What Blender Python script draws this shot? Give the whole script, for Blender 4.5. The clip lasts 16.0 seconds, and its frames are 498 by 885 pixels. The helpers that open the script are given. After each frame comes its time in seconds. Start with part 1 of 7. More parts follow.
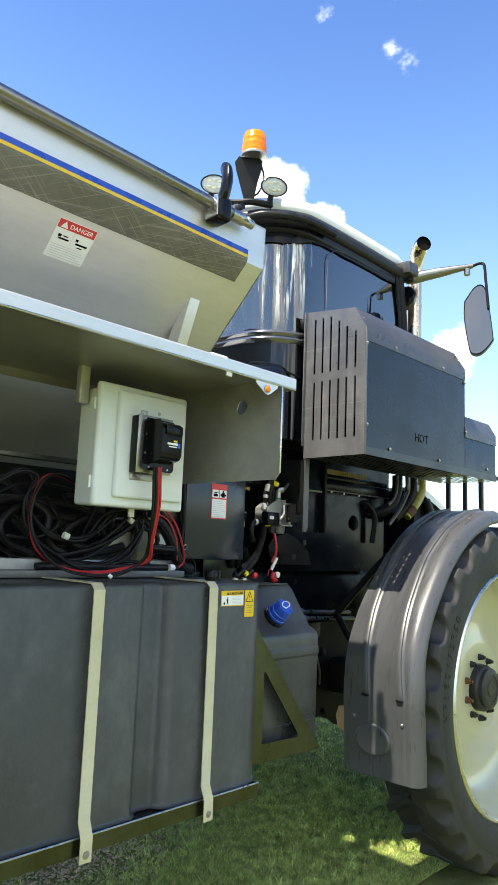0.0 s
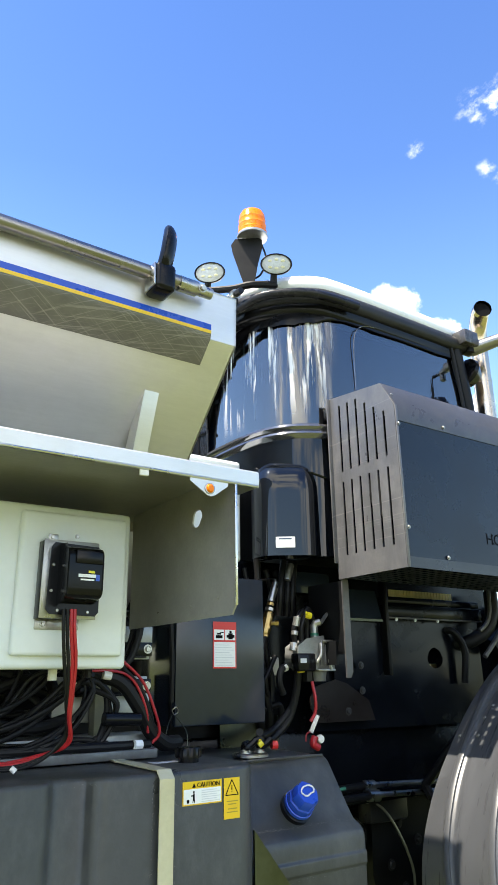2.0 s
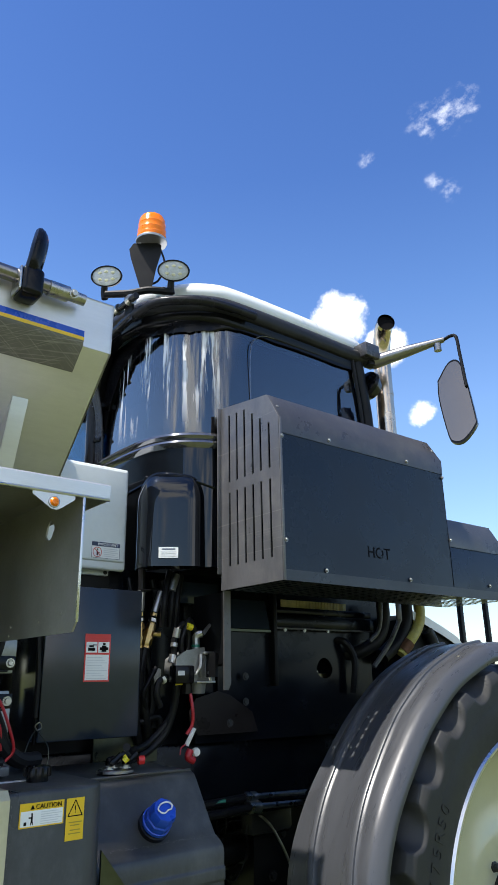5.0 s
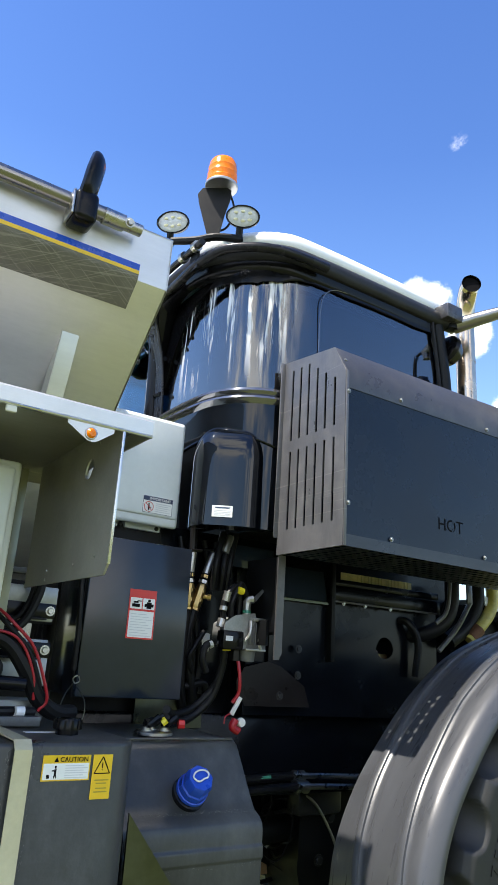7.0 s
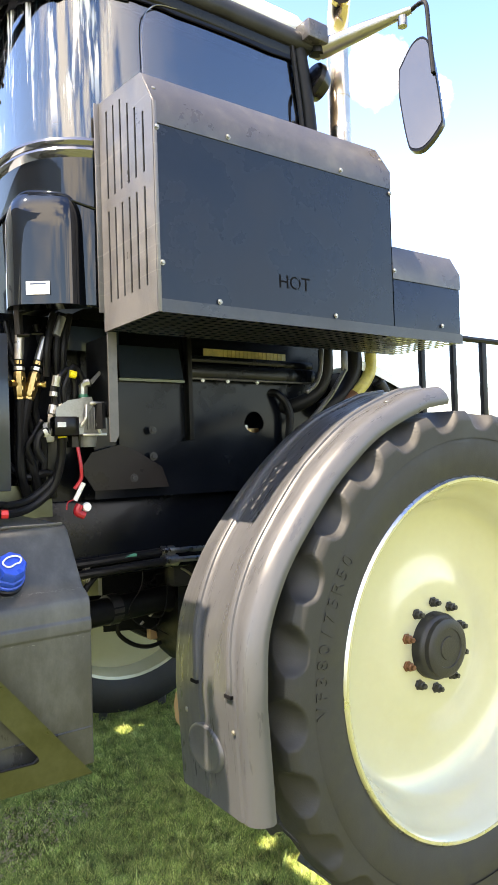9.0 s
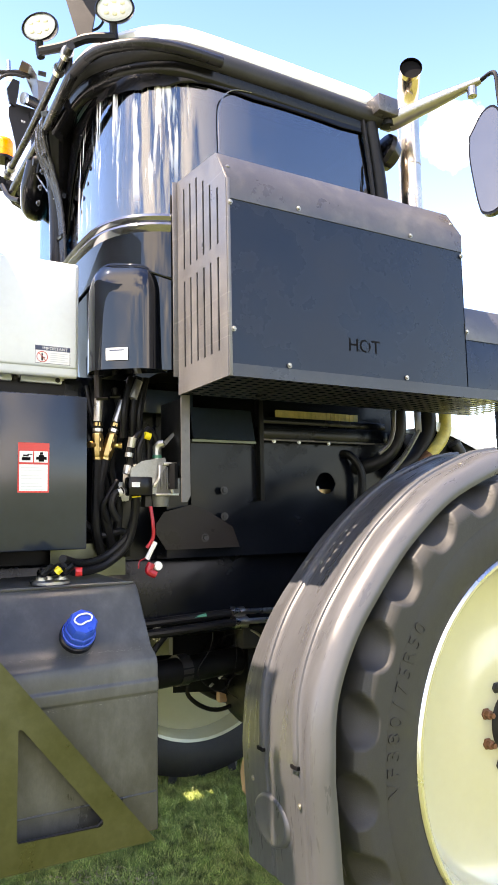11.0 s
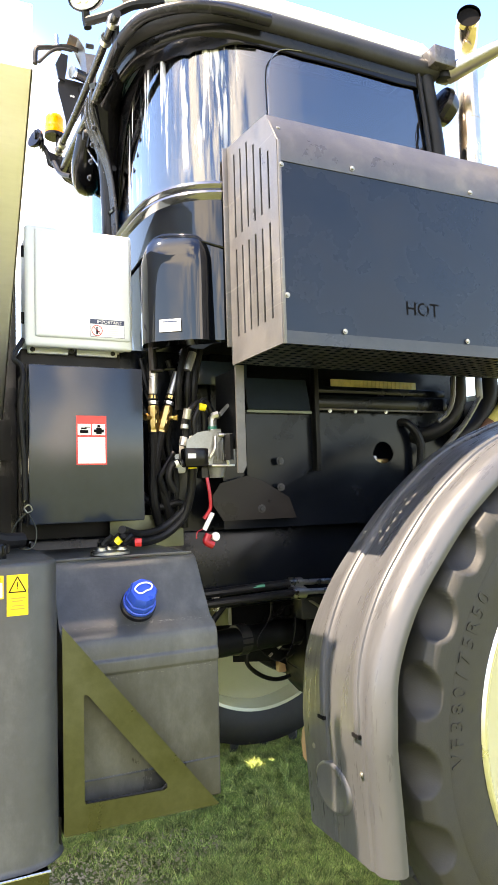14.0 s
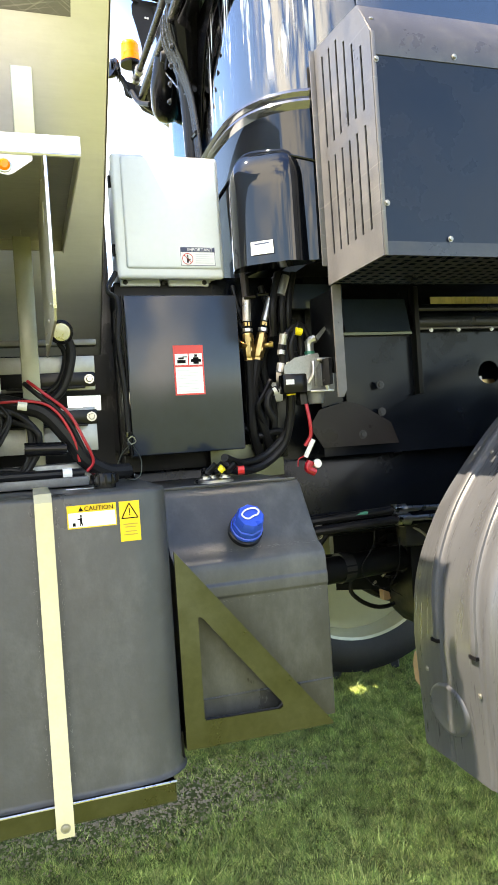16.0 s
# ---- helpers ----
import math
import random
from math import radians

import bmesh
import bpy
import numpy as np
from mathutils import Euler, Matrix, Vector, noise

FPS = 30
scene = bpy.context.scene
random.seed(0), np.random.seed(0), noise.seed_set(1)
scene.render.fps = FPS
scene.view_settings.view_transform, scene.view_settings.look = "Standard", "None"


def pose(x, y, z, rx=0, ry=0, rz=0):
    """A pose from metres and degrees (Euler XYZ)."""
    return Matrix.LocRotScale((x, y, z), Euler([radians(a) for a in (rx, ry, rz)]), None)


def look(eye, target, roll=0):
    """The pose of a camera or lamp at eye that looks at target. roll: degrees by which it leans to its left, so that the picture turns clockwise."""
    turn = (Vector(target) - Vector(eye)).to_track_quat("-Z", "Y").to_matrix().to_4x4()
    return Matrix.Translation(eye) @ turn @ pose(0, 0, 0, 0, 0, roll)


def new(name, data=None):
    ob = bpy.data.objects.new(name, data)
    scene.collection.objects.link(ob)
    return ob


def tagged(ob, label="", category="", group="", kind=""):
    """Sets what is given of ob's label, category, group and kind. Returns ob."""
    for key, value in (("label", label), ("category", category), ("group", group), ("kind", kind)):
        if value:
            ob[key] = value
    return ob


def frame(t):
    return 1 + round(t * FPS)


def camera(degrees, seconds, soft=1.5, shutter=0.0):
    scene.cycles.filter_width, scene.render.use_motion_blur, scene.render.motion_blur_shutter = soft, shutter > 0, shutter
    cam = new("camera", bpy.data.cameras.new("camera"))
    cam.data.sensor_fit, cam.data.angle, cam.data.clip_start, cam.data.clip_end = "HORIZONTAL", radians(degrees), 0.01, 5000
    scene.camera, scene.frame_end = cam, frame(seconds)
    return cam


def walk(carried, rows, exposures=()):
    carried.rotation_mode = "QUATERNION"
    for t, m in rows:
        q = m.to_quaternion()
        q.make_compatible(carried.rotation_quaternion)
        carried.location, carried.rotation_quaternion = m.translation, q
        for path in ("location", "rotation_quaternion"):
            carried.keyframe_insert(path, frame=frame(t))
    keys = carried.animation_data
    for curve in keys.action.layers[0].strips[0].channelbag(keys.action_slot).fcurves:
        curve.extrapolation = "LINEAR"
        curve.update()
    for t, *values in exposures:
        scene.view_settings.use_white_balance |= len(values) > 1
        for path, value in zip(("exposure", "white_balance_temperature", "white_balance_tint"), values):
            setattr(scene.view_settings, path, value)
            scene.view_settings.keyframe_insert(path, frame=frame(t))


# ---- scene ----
cam = camera(39.6, 16.0)
PATH = [
    (0, (0.38, 0.393, 1.726), (1.794, 1.776, 2.024), 2.3),
    (0.5, (0.649, 0.321, 1.771), (1.913, 1.808, 2.207), -0.3),
    (1, (0.904, 0.451, 1.753), (2.18, 1.926, 2.193), 0.5),
    (1.5, (1.072, 0.572, 1.788), (2.26, 2.121, 2.222), 0.9),
    (2, (1.231, 0.534, 1.811), (2.293, 2.1, 2.459), -0.8),
    (2.5, (1.362, 0.467, 1.851), (2.401, 1.995, 2.617), -2.1),
    (3, (1.421, 0.464, 1.849), (2.499, 1.992, 2.558), -1.2),
    (3.5, (1.43, 0.442, 1.847), (2.558, 1.945, 2.531), -1.0),
    (3.7, (1.438, 0.433, 1.844), (2.588, 1.931, 2.503), -0.8),
    (5.8, (1.429, 0.395, 1.853), (2.617, 1.865, 2.506), -1.0),
    (6, (1.423, 0.401, 1.857), (2.568, 1.895, 2.535), -0.5),
    (6.5, (1.432, 0.44, 1.862), (2.431, 2.009, 2.598), 2.5),
    (7, (1.6, 0.54, 1.799), (2.623, 2.149, 2.403), 3.7),
    (7.5, (1.84, 0.689, 1.75), (3.056, 2.258, 1.987), 2.5),
    (8, (1.96, 0.663, 1.765), (3.194, 2.233, 1.873), 0.1),
    (8.2, (2.033, 0.597, 1.747), (3.234, 2.196, 1.784), -1.1),
    (10.3, (2.14, 0.452, 1.767), (3.208, 2.135, 1.931), -1.3),
    (10.5, (2.132, 0.456, 1.767), (3.147, 2.167, 1.972), -1.3),
    (11, (2.129, 0.459, 1.763), (3.112, 2.188, 1.972), -1.1),
    (11.5, (2.129, 0.459, 1.76), (3.104, 2.193, 1.961), -1.1),
    (12, (2.12, 0.468, 1.758), (2.997, 2.257, 1.94), -1.0),
    (12.5, (2.114, 0.478, 1.753), (2.947, 2.289, 1.912), -0.9),
    (13, (2.124, 0.483, 1.746), (2.951, 2.3, 1.862), -1.7),
    (13.5, (2.133, 0.482, 1.743), (2.953, 2.301, 1.879), -1.9),
    (14, (2.137, 0.481, 1.747), (2.981, 2.289, 1.888), -1.7),
    (14.5, (2.127, 0.484, 1.748), (2.931, 2.307, 1.924), -1.6),
    (15, (2.11, 0.496, 1.743), (2.837, 2.347, 1.961), -1.3),
    (15.5, (2.095, 0.536, 1.723), (2.682, 2.442, 1.879), -1.9),
    (16, (2.108, 0.548, 1.701), (2.718, 2.452, 1.683), -3.8),
]
walk(cam, [(t, look(eye, target, roll)) for t, eye, target, roll in PATH], [(0.0, 1.25, 7600, 6), (0.5, 1.2, 7400, 6), (1.0, 0.95, 6850, 8), (1.5, 1.1, 7300, 11), (2.0, 1.4, 7400, 8), (2.5, 0.95, 6800, 9), (3.0, 0.85, 6700, 10), (3.5, 0.75, 6700, 10), (6.0, 0.55, 6600, 10), (6.5, 0.8, 6700, 10), (7.0, 1.0, 6900, 10),
    (7.5, 1.55, 8000, 12), (8.0, 2.25, 8800, 12), (10.5, 2.2, 8600, 20), (11.5, 2.35, 8700, 19), (13.0, 2.55, 9100, 16), (14.5, 2.5, 9150, 16), (16.0, 2.3, 8700, 11)])

# ---- light, sky, exposure ----
SUN_TO = Vector((-0.493, 0.004, 1.0)).normalized()
GROUND = 0.09

world = bpy.data.worlds.new("sky")
scene.world = world
world.use_nodes = True
wn, wl = world.node_tree.nodes, world.node_tree.links
wn.clear()
w_out = wn.new("ShaderNodeOutputWorld")
w_bg = wn.new("ShaderNodeBackground")
w_sky = wn.new("ShaderNodeTexSky")
w_sky.sky_type = "NISHITA"
w_sky.sun_disc = False
w_sky.sun_elevation = math.asin(SUN_TO.z)
w_sky.sun_rotation = math.atan2(SUN_TO.x, SUN_TO.y)
w_sky.air_density, w_sky.dust_density, w_sky.ozone_density = 1.0, 0.9, 3.0
w_bg.inputs["Strength"].default_value = 0.15
w_co = wn.new("ShaderNodeTexCoord")


def w_math(op, a, b=None, clamp=False):
    n = wn.new("ShaderNodeMath")
    n.operation, n.use_clamp = op, clamp
    for i, v in enumerate((a, b)):
        if v is None:
            continue
        if isinstance(v, (int, float)):
            n.inputs[i].default_value = v
        else:
            wl.new(v, n.inputs[i])
    return n.outputs[0]


def w_blob(way, inner, outer):
    """1 close to a direction of the sky, 0 beyond a small angle of it."""
    d = wn.new("ShaderNodeVectorMath")
    d.operation = "DISTANCE"
    d.inputs[1].default_value = Vector(way).normalized()
    wl.new(w_co.outputs["Generated"], d.inputs[0])
    r = wn.new("ShaderNodeMapRange")
    r.interpolation_type = "SMOOTHSTEP"
    r.inputs["From Min"].default_value, r.inputs["From Max"].default_value = outer, inner
    wl.new(d.outputs["Value"], r.inputs["Value"])
    return r.outputs["Result"]


def w_noise(scale, detail, rough):
    n = wn.new("ShaderNodeTexNoise")
    n.inputs["Scale"].default_value, n.inputs["Detail"].default_value, n.inputs["Roughness"].default_value = scale, detail, rough
    wl.new(w_co.outputs["Generated"], n.inputs["Vector"])
    return n.outputs["Fac"]


def w_step(value, lo, hi):
    r = wn.new("ShaderNodeMapRange")
    r.interpolation_type = "SMOOTHSTEP"
    r.inputs["From Min"].default_value, r.inputs["From Max"].default_value = lo, hi
    wl.new(value, r.inputs["Value"])
    return r.outputs["Result"]


fine = w_noise(16, 8, 0.62)
wisp = w_noise(48, 9, 0.72)
broad = w_noise(3.2, 7, 0.6)
w_st = wn.new("ShaderNodeMapping")
w_st.inputs["Scale"].default_value = (80, 36, 90)
w_st.inputs["Rotation"].default_value = (0.3, 0.5, 0.4)
wl.new(w_co.outputs["Generated"], w_st.inputs["Vector"])
w_sn = wn.new("ShaderNodeTexNoise")
w_sn.inputs["Scale"].default_value, w_sn.inputs["Detail"].default_value = 1.0, 8
wl.new(w_st.outputs["Vector"], w_sn.inputs["Vector"])
streaky = w_sn.outputs["Fac"]
cumulus = None
for way, inner, outer in (((0.640, 0.592, 0.478), 0.015, 0.075), ((0.700, 0.558, 0.440), 0.01, 0.055), ((0.757, 0.553, 0.350), 0.0, 0.045), ((0.85, 0.45, 0.27), 0.0, 0.08)):
    b = w_blob(way, inner, outer)
    cumulus = b if cumulus is None else w_math("MAXIMUM", cumulus, b)
puff = w_step(w_math("ADD", w_math("MULTIPLY", cumulus, 0.55), w_math("ADD", w_math("MULTIPLY", fine, 0.75), w_math("MULTIPLY", wisp, 0.25))), 0.78, 0.98)
wisps = None
for way, inner, outer in (((0.622, 0.403, 0.671), 0.0, 0.045), ((0.633, 0.381, 0.674), 0.0, 0.05), ((0.641, 0.359, 0.679), 0.0, 0.045), ((0.593, 0.479, 0.647), 0.0, 0.024), ((0.663, 0.427, 0.614), 0.0, 0.024), ((0.681, 0.415, 0.603), 0.0, 0.028)):
    b = w_blob(way, inner, outer)
    wisps = b if wisps is None else w_math("MAXIMUM", wisps, b)
ragged = w_math("ADD", w_math("MULTIPLY", w_math("ADD", w_math("MULTIPLY", wisp, 0.45), w_math("MULTIPLY", streaky, 0.55)), 3.2), -1.15)
thin = w_math("MULTIPLY", w_step(w_math("MULTIPLY", ragged, wisps), 0.20, 1.0), 0.55)
# scattered fair-weather cloud over the rest of the sky, behind the viewer
side = w_blob((-0.55, -0.8, 0.35), 0.55, 1.05)
scatter = w_math("MULTIPLY", w_step(broad, 0.45, 0.58), side)
# added white patch in place of overexposed sky left of the cab
sky_whitening = w_math("MULTIPLY", w_blob((0.0, 0.915, 0.40), 0.06, 0.235), 0.75)
cloud = w_math("MAXIMUM", w_math("MAXIMUM", w_math("MAXIMUM", puff, thin), scatter), sky_whitening)
w_mix = wn.new("ShaderNodeMix")
w_mix.data_type = "RGBA"
wl.new(cloud, w_mix.inputs["Factor"])
w_hue = wn.new("ShaderNodeMix")
w_hue.data_type, w_hue.blend_type = "RGBA", "MULTIPLY"
w_hue.inputs["Factor"].default_value = 1.0
w_sep = wn.new("ShaderNodeSeparateXYZ")
wl.new(w_co.outputs["Generated"], w_sep.inputs["Vector"])
w_ramp = wn.new("ShaderNodeValToRGB")
w_ramp.color_ramp.elements[0].position, w_ramp.color_ramp.elements[0].color = 0.05, (1.05, 1.10, 1.15, 1)
w_ramp.color_ramp.elements[1].position, w_ramp.color_ramp.elements[1].color = 0.88, (0.32, 0.52, 0.88, 1)
for at, hue in ((0.36, (0.92, 1.06, 1.22, 1)), (0.50, (0.66, 0.87, 1.14, 1)), (0.64, (0.46, 0.67, 1.01, 1))):
    w_ramp.color_ramp.elements.new(at).color = hue
wl.new(w_sep.outputs["Z"], w_ramp.inputs["Fac"])
wl.new(w_ramp.outputs["Color"], w_hue.inputs["B"])
wl.new(w_sky.outputs["Color"], w_hue.inputs["A"])
wl.new(w_hue.outputs["Result"], w_mix.inputs["A"])
w_mix.inputs["B"].default_value = (7.6, 7.9, 8.4, 1)
wl.new(w_mix.outputs["Result"], w_bg.inputs["Color"])
wl.new(w_bg.outputs["Background"], w_out.inputs["Surface"])

sun = new("sun", bpy.data.lights.new("sun", "SUN"))
sun.data.energy, sun.data.angle, sun.data.color = 4.6, radians(0.53), (1.0, 0.96, 0.90)
sun.matrix_world = look(SUN_TO * 40, (0, 0, 0))


# ---- materials ----
def material(name, base, rough=0.5, metal=0.0, vary=0.15, scale=6.0, bump=0.05, bump_scale=120.0, dirt=None, dirt_amount=0.0, stretch=(1, 1, 1), coat=0.0, rvary=0.12, spec=0.5, dstretch=(1, 1, 1)):
    """Principled surface with colour variation at two scales, uneven gloss, fine relief and optional dusty patches."""
    m = bpy.data.materials.new(name)
    m.use_nodes = True
    nt = m.node_tree
    n, l = nt.nodes, nt.links
    p = n["Principled BSDF"]
    co = n.new("ShaderNodeTexCoord")
    mp = n.new("ShaderNodeMapping")
    mp.inputs["Scale"].default_value = stretch
    l.new(co.outputs["Object"], mp.inputs["Vector"])

    def tex(s, d=5, r=0.6):
        t = n.new("ShaderNodeTexNoise")
        t.inputs["Scale"].default_value, t.inputs["Detail"].default_value, t.inputs["Roughness"].default_value = s, d, r
        l.new(mp.outputs["Vector"], t.inputs["Vector"])
        return t.outputs["Fac"]

    big, small = tex(scale), tex(scale * 9)
    mixed = n.new("ShaderNodeMath")
    mixed.operation = "MULTIPLY_ADD"
    l.new(small, mixed.inputs[0])
    mixed.inputs[1].default_value = 0.45
    l.new(big, mixed.inputs[2])
    ramp = n.new("ShaderNodeMapRange")
    ramp.inputs["From Min"].default_value, ramp.inputs["From Max"].default_value = 0.45, 1.0
    ramp.inputs["To Min"].default_value, ramp.inputs["To Max"].default_value = 1 - vary, 1 + vary
    l.new(mixed.outputs[0], ramp.inputs["Value"])
    tint = n.new("ShaderNodeVectorMath")
    tint.operation = "SCALE"
    tint.inputs[0].default_value = base
    l.new(ramp.outputs["Result"], tint.inputs["Scale"])
    colour = tint.outputs["Vector"]
    rr = n.new("ShaderNodeMapRange")
    rr.inputs["From Min"].default_value, rr.inputs["From Max"].default_value = 0.3, 0.7
    rr.inputs["To Min"].default_value, rr.inputs["To Max"].default_value = max(0.02, rough - rvary), min(1, rough + rvary)
    l.new(big, rr.inputs["Value"])
    gloss = rr.outputs["Result"]
    if dirt:
        spots = n.new("ShaderNodeMapRange")
        spots.interpolation_type = "SMOOTHSTEP"
        spots.inputs["From Min"].default_value, spots.inputs["From Max"].default_value = 0.42, 0.75
        spots.inputs["To Max"].default_value = dirt_amount
        dn = n.new("ShaderNodeTexNoise")
        dn.inputs["Scale"].default_value, dn.inputs["Detail"].default_value, dn.inputs["Roughness"].default_value = scale * 1.7, 9, 0.72
        dm = n.new("ShaderNodeMapping")
        dm.inputs["Scale"].default_value = dstretch
        l.new(co.outputs["Object"], dm.inputs["Vector"])
        l.new(dm.outputs["Vector"], dn.inputs["Vector"])
        l.new(dn.outputs["Fac"], spots.inputs["Value"])
        mx = n.new("ShaderNodeMix")
        mx.data_type = "RGBA"
        l.new(spots.outputs["Result"], mx.inputs["Factor"])
        l.new(colour, mx.inputs["A"])
        mx.inputs["B"].default_value = (*dirt, 1)
        colour = mx.outputs["Result"]
        if metal > 0:
            mm = n.new("ShaderNodeMath")
            mm.operation = "MULTIPLY_ADD"
            l.new(spots.outputs["Result"], mm.inputs[0])
            mm.inputs[1].default_value, mm.inputs[2].default_value = -metal, metal
            l.new(mm.outputs[0], p.inputs["Metallic"])
        ad = n.new("ShaderNodeMath")
        ad.operation = "MULTIPLY_ADD"
        ad.use_clamp = True
        l.new(spots.outputs["Result"], ad.inputs[0])
        ad.inputs[1].default_value = 0.35
        l.new(gloss, ad.inputs[2])
        gloss = ad.outputs[0]
    if not (dirt and metal > 0):
        p.inputs["Metallic"].default_value = metal
    l.new(colour, p.inputs["Base Color"])
    l.new(gloss, p.inputs["Roughness"])
    p.inputs["Specular IOR Level"].default_value = spec
    p.inputs["Coat Weight"].default_value = coat
    p.inputs["Coat Roughness"].default_value = 0.04
    if bump:
        b = n.new("ShaderNodeBump")
        b.inputs["Strength"].default_value = bump
        b.inputs["Distance"].default_value = 0.01
        l.new(tex(bump_scale, 3), b.inputs["Height"])
        l.new(b.outputs["Normal"], p.inputs["Normal"])
    return m


STEEL = material("brushed_stainless_steel", (0.68, 0.67, 0.635), 0.40, 0.75, 0.07, 2.0, 0.03, 40, stretch=(1, 6, 6), dirt=(0.46, 0.44, 0.38), dirt_amount=0.22, rvary=0.04)
# darker copy of STEEL: the shelf's shaded underside is put into the colour
SHADED_STEEL = material("shaded_stainless_steel", (0.40, 0.39, 0.37), 0.40, 0.75, 0.14, 2.0, 0.03, 40, stretch=(1, 6, 6), dirt=(0.25, 0.24, 0.21), dirt_amount=0.35, rvary=0.06)
# dark olive base: the reflection of shaded grass is put into the colour
STEEL_GRASS_TINT = material("grass_tinted_stainless_steel", (0.085, 0.092, 0.066), 0.32, 1.0, 0.25, 5.0, 0.03, 40, rvary=0.08)
STRAP = material("pale_galvanised_strap", (0.54, 0.50, 0.33), 0.45, 0.2, 0.12, 8, 0.04, 120)
SHEEN = material("bright_sheet_edge", (0.66, 0.66, 0.66), 0.3, 1.0, 0.06, 8, 0.02)
WEATHERED = material("weathered_frame_steel", (0.14, 0.142, 0.138), 0.45, 0.7, 0.3, 7, 0.05, 80, dirt=(0.07, 0.068, 0.06), dirt_amount=0.6)
PALE_RAIL = material("pale_galvanised_rail", (0.36, 0.37, 0.36), 0.42, 0.55, 0.2, 6, 0.04, 80, dirt=(0.22, 0.21, 0.18), dirt_amount=0.4)
# post steel with shade and reflected grass painted into an olive base
SHADED_OLIVE_STEEL = material("shaded_olive_steel", (0.30, 0.30, 0.22), 0.45, 0.4, 0.12, 5, 0.03, 60)
BAR_BLACK = material("satin_black_tube", (0.014, 0.014, 0.016), 0.26, 0.0, 0.2, 8, 0.03, 120, spec=0.25)
GREY_PAINT = material("light_grey_enclosure_plastic", (0.715, 0.76, 0.77), 0.40, 0, 0.05, 5, 0.0)
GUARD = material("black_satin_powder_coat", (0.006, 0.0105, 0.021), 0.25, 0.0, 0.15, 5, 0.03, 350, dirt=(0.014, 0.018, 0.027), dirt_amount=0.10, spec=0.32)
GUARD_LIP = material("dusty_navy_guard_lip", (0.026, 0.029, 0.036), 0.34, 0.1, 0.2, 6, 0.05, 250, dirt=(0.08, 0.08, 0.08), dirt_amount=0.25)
# dusty, and paler than GUARD: sun on the end plate put into the colour
GUARD_END = material("dusty_pale_steel_sheet", (0.118, 0.117, 0.122), 0.36, 0.35, 0.2, 6, 0.08, 250, dirt=(0.20, 0.193, 0.187), dirt_amount=0.4, stretch=(2, 2, 0.4))
BLACK = material("black_painted_steel", (0.0045, 0.005, 0.006), 0.45, 0, 0.3, 5, 0.05, 200, dirt=(0.022, 0.021, 0.018), dirt_amount=0.25, spec=0.2)
BLACK_GLOSS = material("glossy_black_bodywork", (0.003, 0.004, 0.006), 0.05, 0, 0.2, 4, 0.006, 25, coat=0.0, rvary=0.03, dirt=(0.03, 0.028, 0.025), dirt_amount=0.05, spec=0.5)
POLISHED = material("glossy_dark_moulding", (0.20, 0.20, 0.21), 0.10, 0.8, 0.1, 10, 0.006, 60, rvary=0.04)
RUBBER = material("black_hose_rubber", (0.007, 0.007, 0.008), 0.45, 0, 0.3, 14, 0.1, 200, spec=0.22)
CABLE = material("shiny_black_cable", (0.007, 0.007, 0.008), 0.22, 0, 0.3, 14, 0.25, 60, spec=0.5)
TYRE = material("dusty_tyre_rubber", (0.0155, 0.016, 0.0155), 0.62, 0, 0.3, 7, 0.10, 220, dirt=(0.034, 0.033, 0.027), dirt_amount=0.40)
# darker copy of TYRE: the far wheel's shade is put into the colour
TYRE_SHADED = material("shaded_tyre_rubber", (0.010, 0.010, 0.011), 0.6, 0, 0.3, 7, 0.1, 160)
FENDER = material("black_moulded_plastic_fender", (0.053, 0.056, 0.062), 0.34, 0, 0.08, 8, 0.04, 300, dirt=(0.085, 0.086, 0.088), dirt_amount=0.10, stretch=(1, 6, 0.6), dstretch=(2, 12, 0.6), spec=0.5)
TANK = material("charcoal_moulded_polyethylene", (0.044, 0.046, 0.045), 0.36, 0, 0.34, 2.0, 0.06, 90, dirt=(0.175, 0.18, 0.165), dirt_amount=0.36, dstretch=(1.5, 1.5, 0.8), spec=0.42)
SCREEN = material("yellowed_screen_plastic", (0.62, 0.50, 0.22), 0.5, 0, 0.3, 20, 0.05, 100)
PIPE_YELLOW = material("yellow_painted_pipe", (0.52, 0.44, 0.10), 0.4, 0, 0.2, 14, 0.03, 100, dirt=(0.2, 0.14, 0.07), dirt_amount=0.4)
BAY = material("black_bay_sheet", (0.003, 0.0042, 0.007), 0.20, 0, 0.3, 4, 0.02, 200, dirt=(0.006, 0.0075, 0.011), dirt_amount=0.30, rvary=0.10, spec=0.2)
CABINET = material("black_satin_cabinet_sheet", (0.014, 0.021, 0.033), 0.17, 0, 0.2, 3, 0.008, 260, dirt=(0.035, 0.040, 0.048), dirt_amount=0.10, rvary=0.05, spec=0.5)
CAST_LIGHT = material("light_cast_valve_housing", (0.26, 0.265, 0.26), 0.42, 0.6, 0.25, 18, 0.1, 160)
CAST_GREY = material("grey_cast_valve_body", (0.13, 0.132, 0.132), 0.42, 0.4, 0.25, 18, 0.1, 160)
RIM = material("cream_painted_wheel", (0.46, 0.45, 0.31), 0.20, 0.1, 0.04, 3, 0.0, 120, coat=0.7, rvary=0.03)
DARK_CAST = material("dark_cast_iron", (0.020, 0.020, 0.021), 0.45, 0.2, 0.25, 12, 0.15, 140)
BLACK_BROWN = material("brown_black_steel", (0.010, 0.0075, 0.007), 0.34, 0, 0.3, 9, 0.05, 200, spec=0.2)
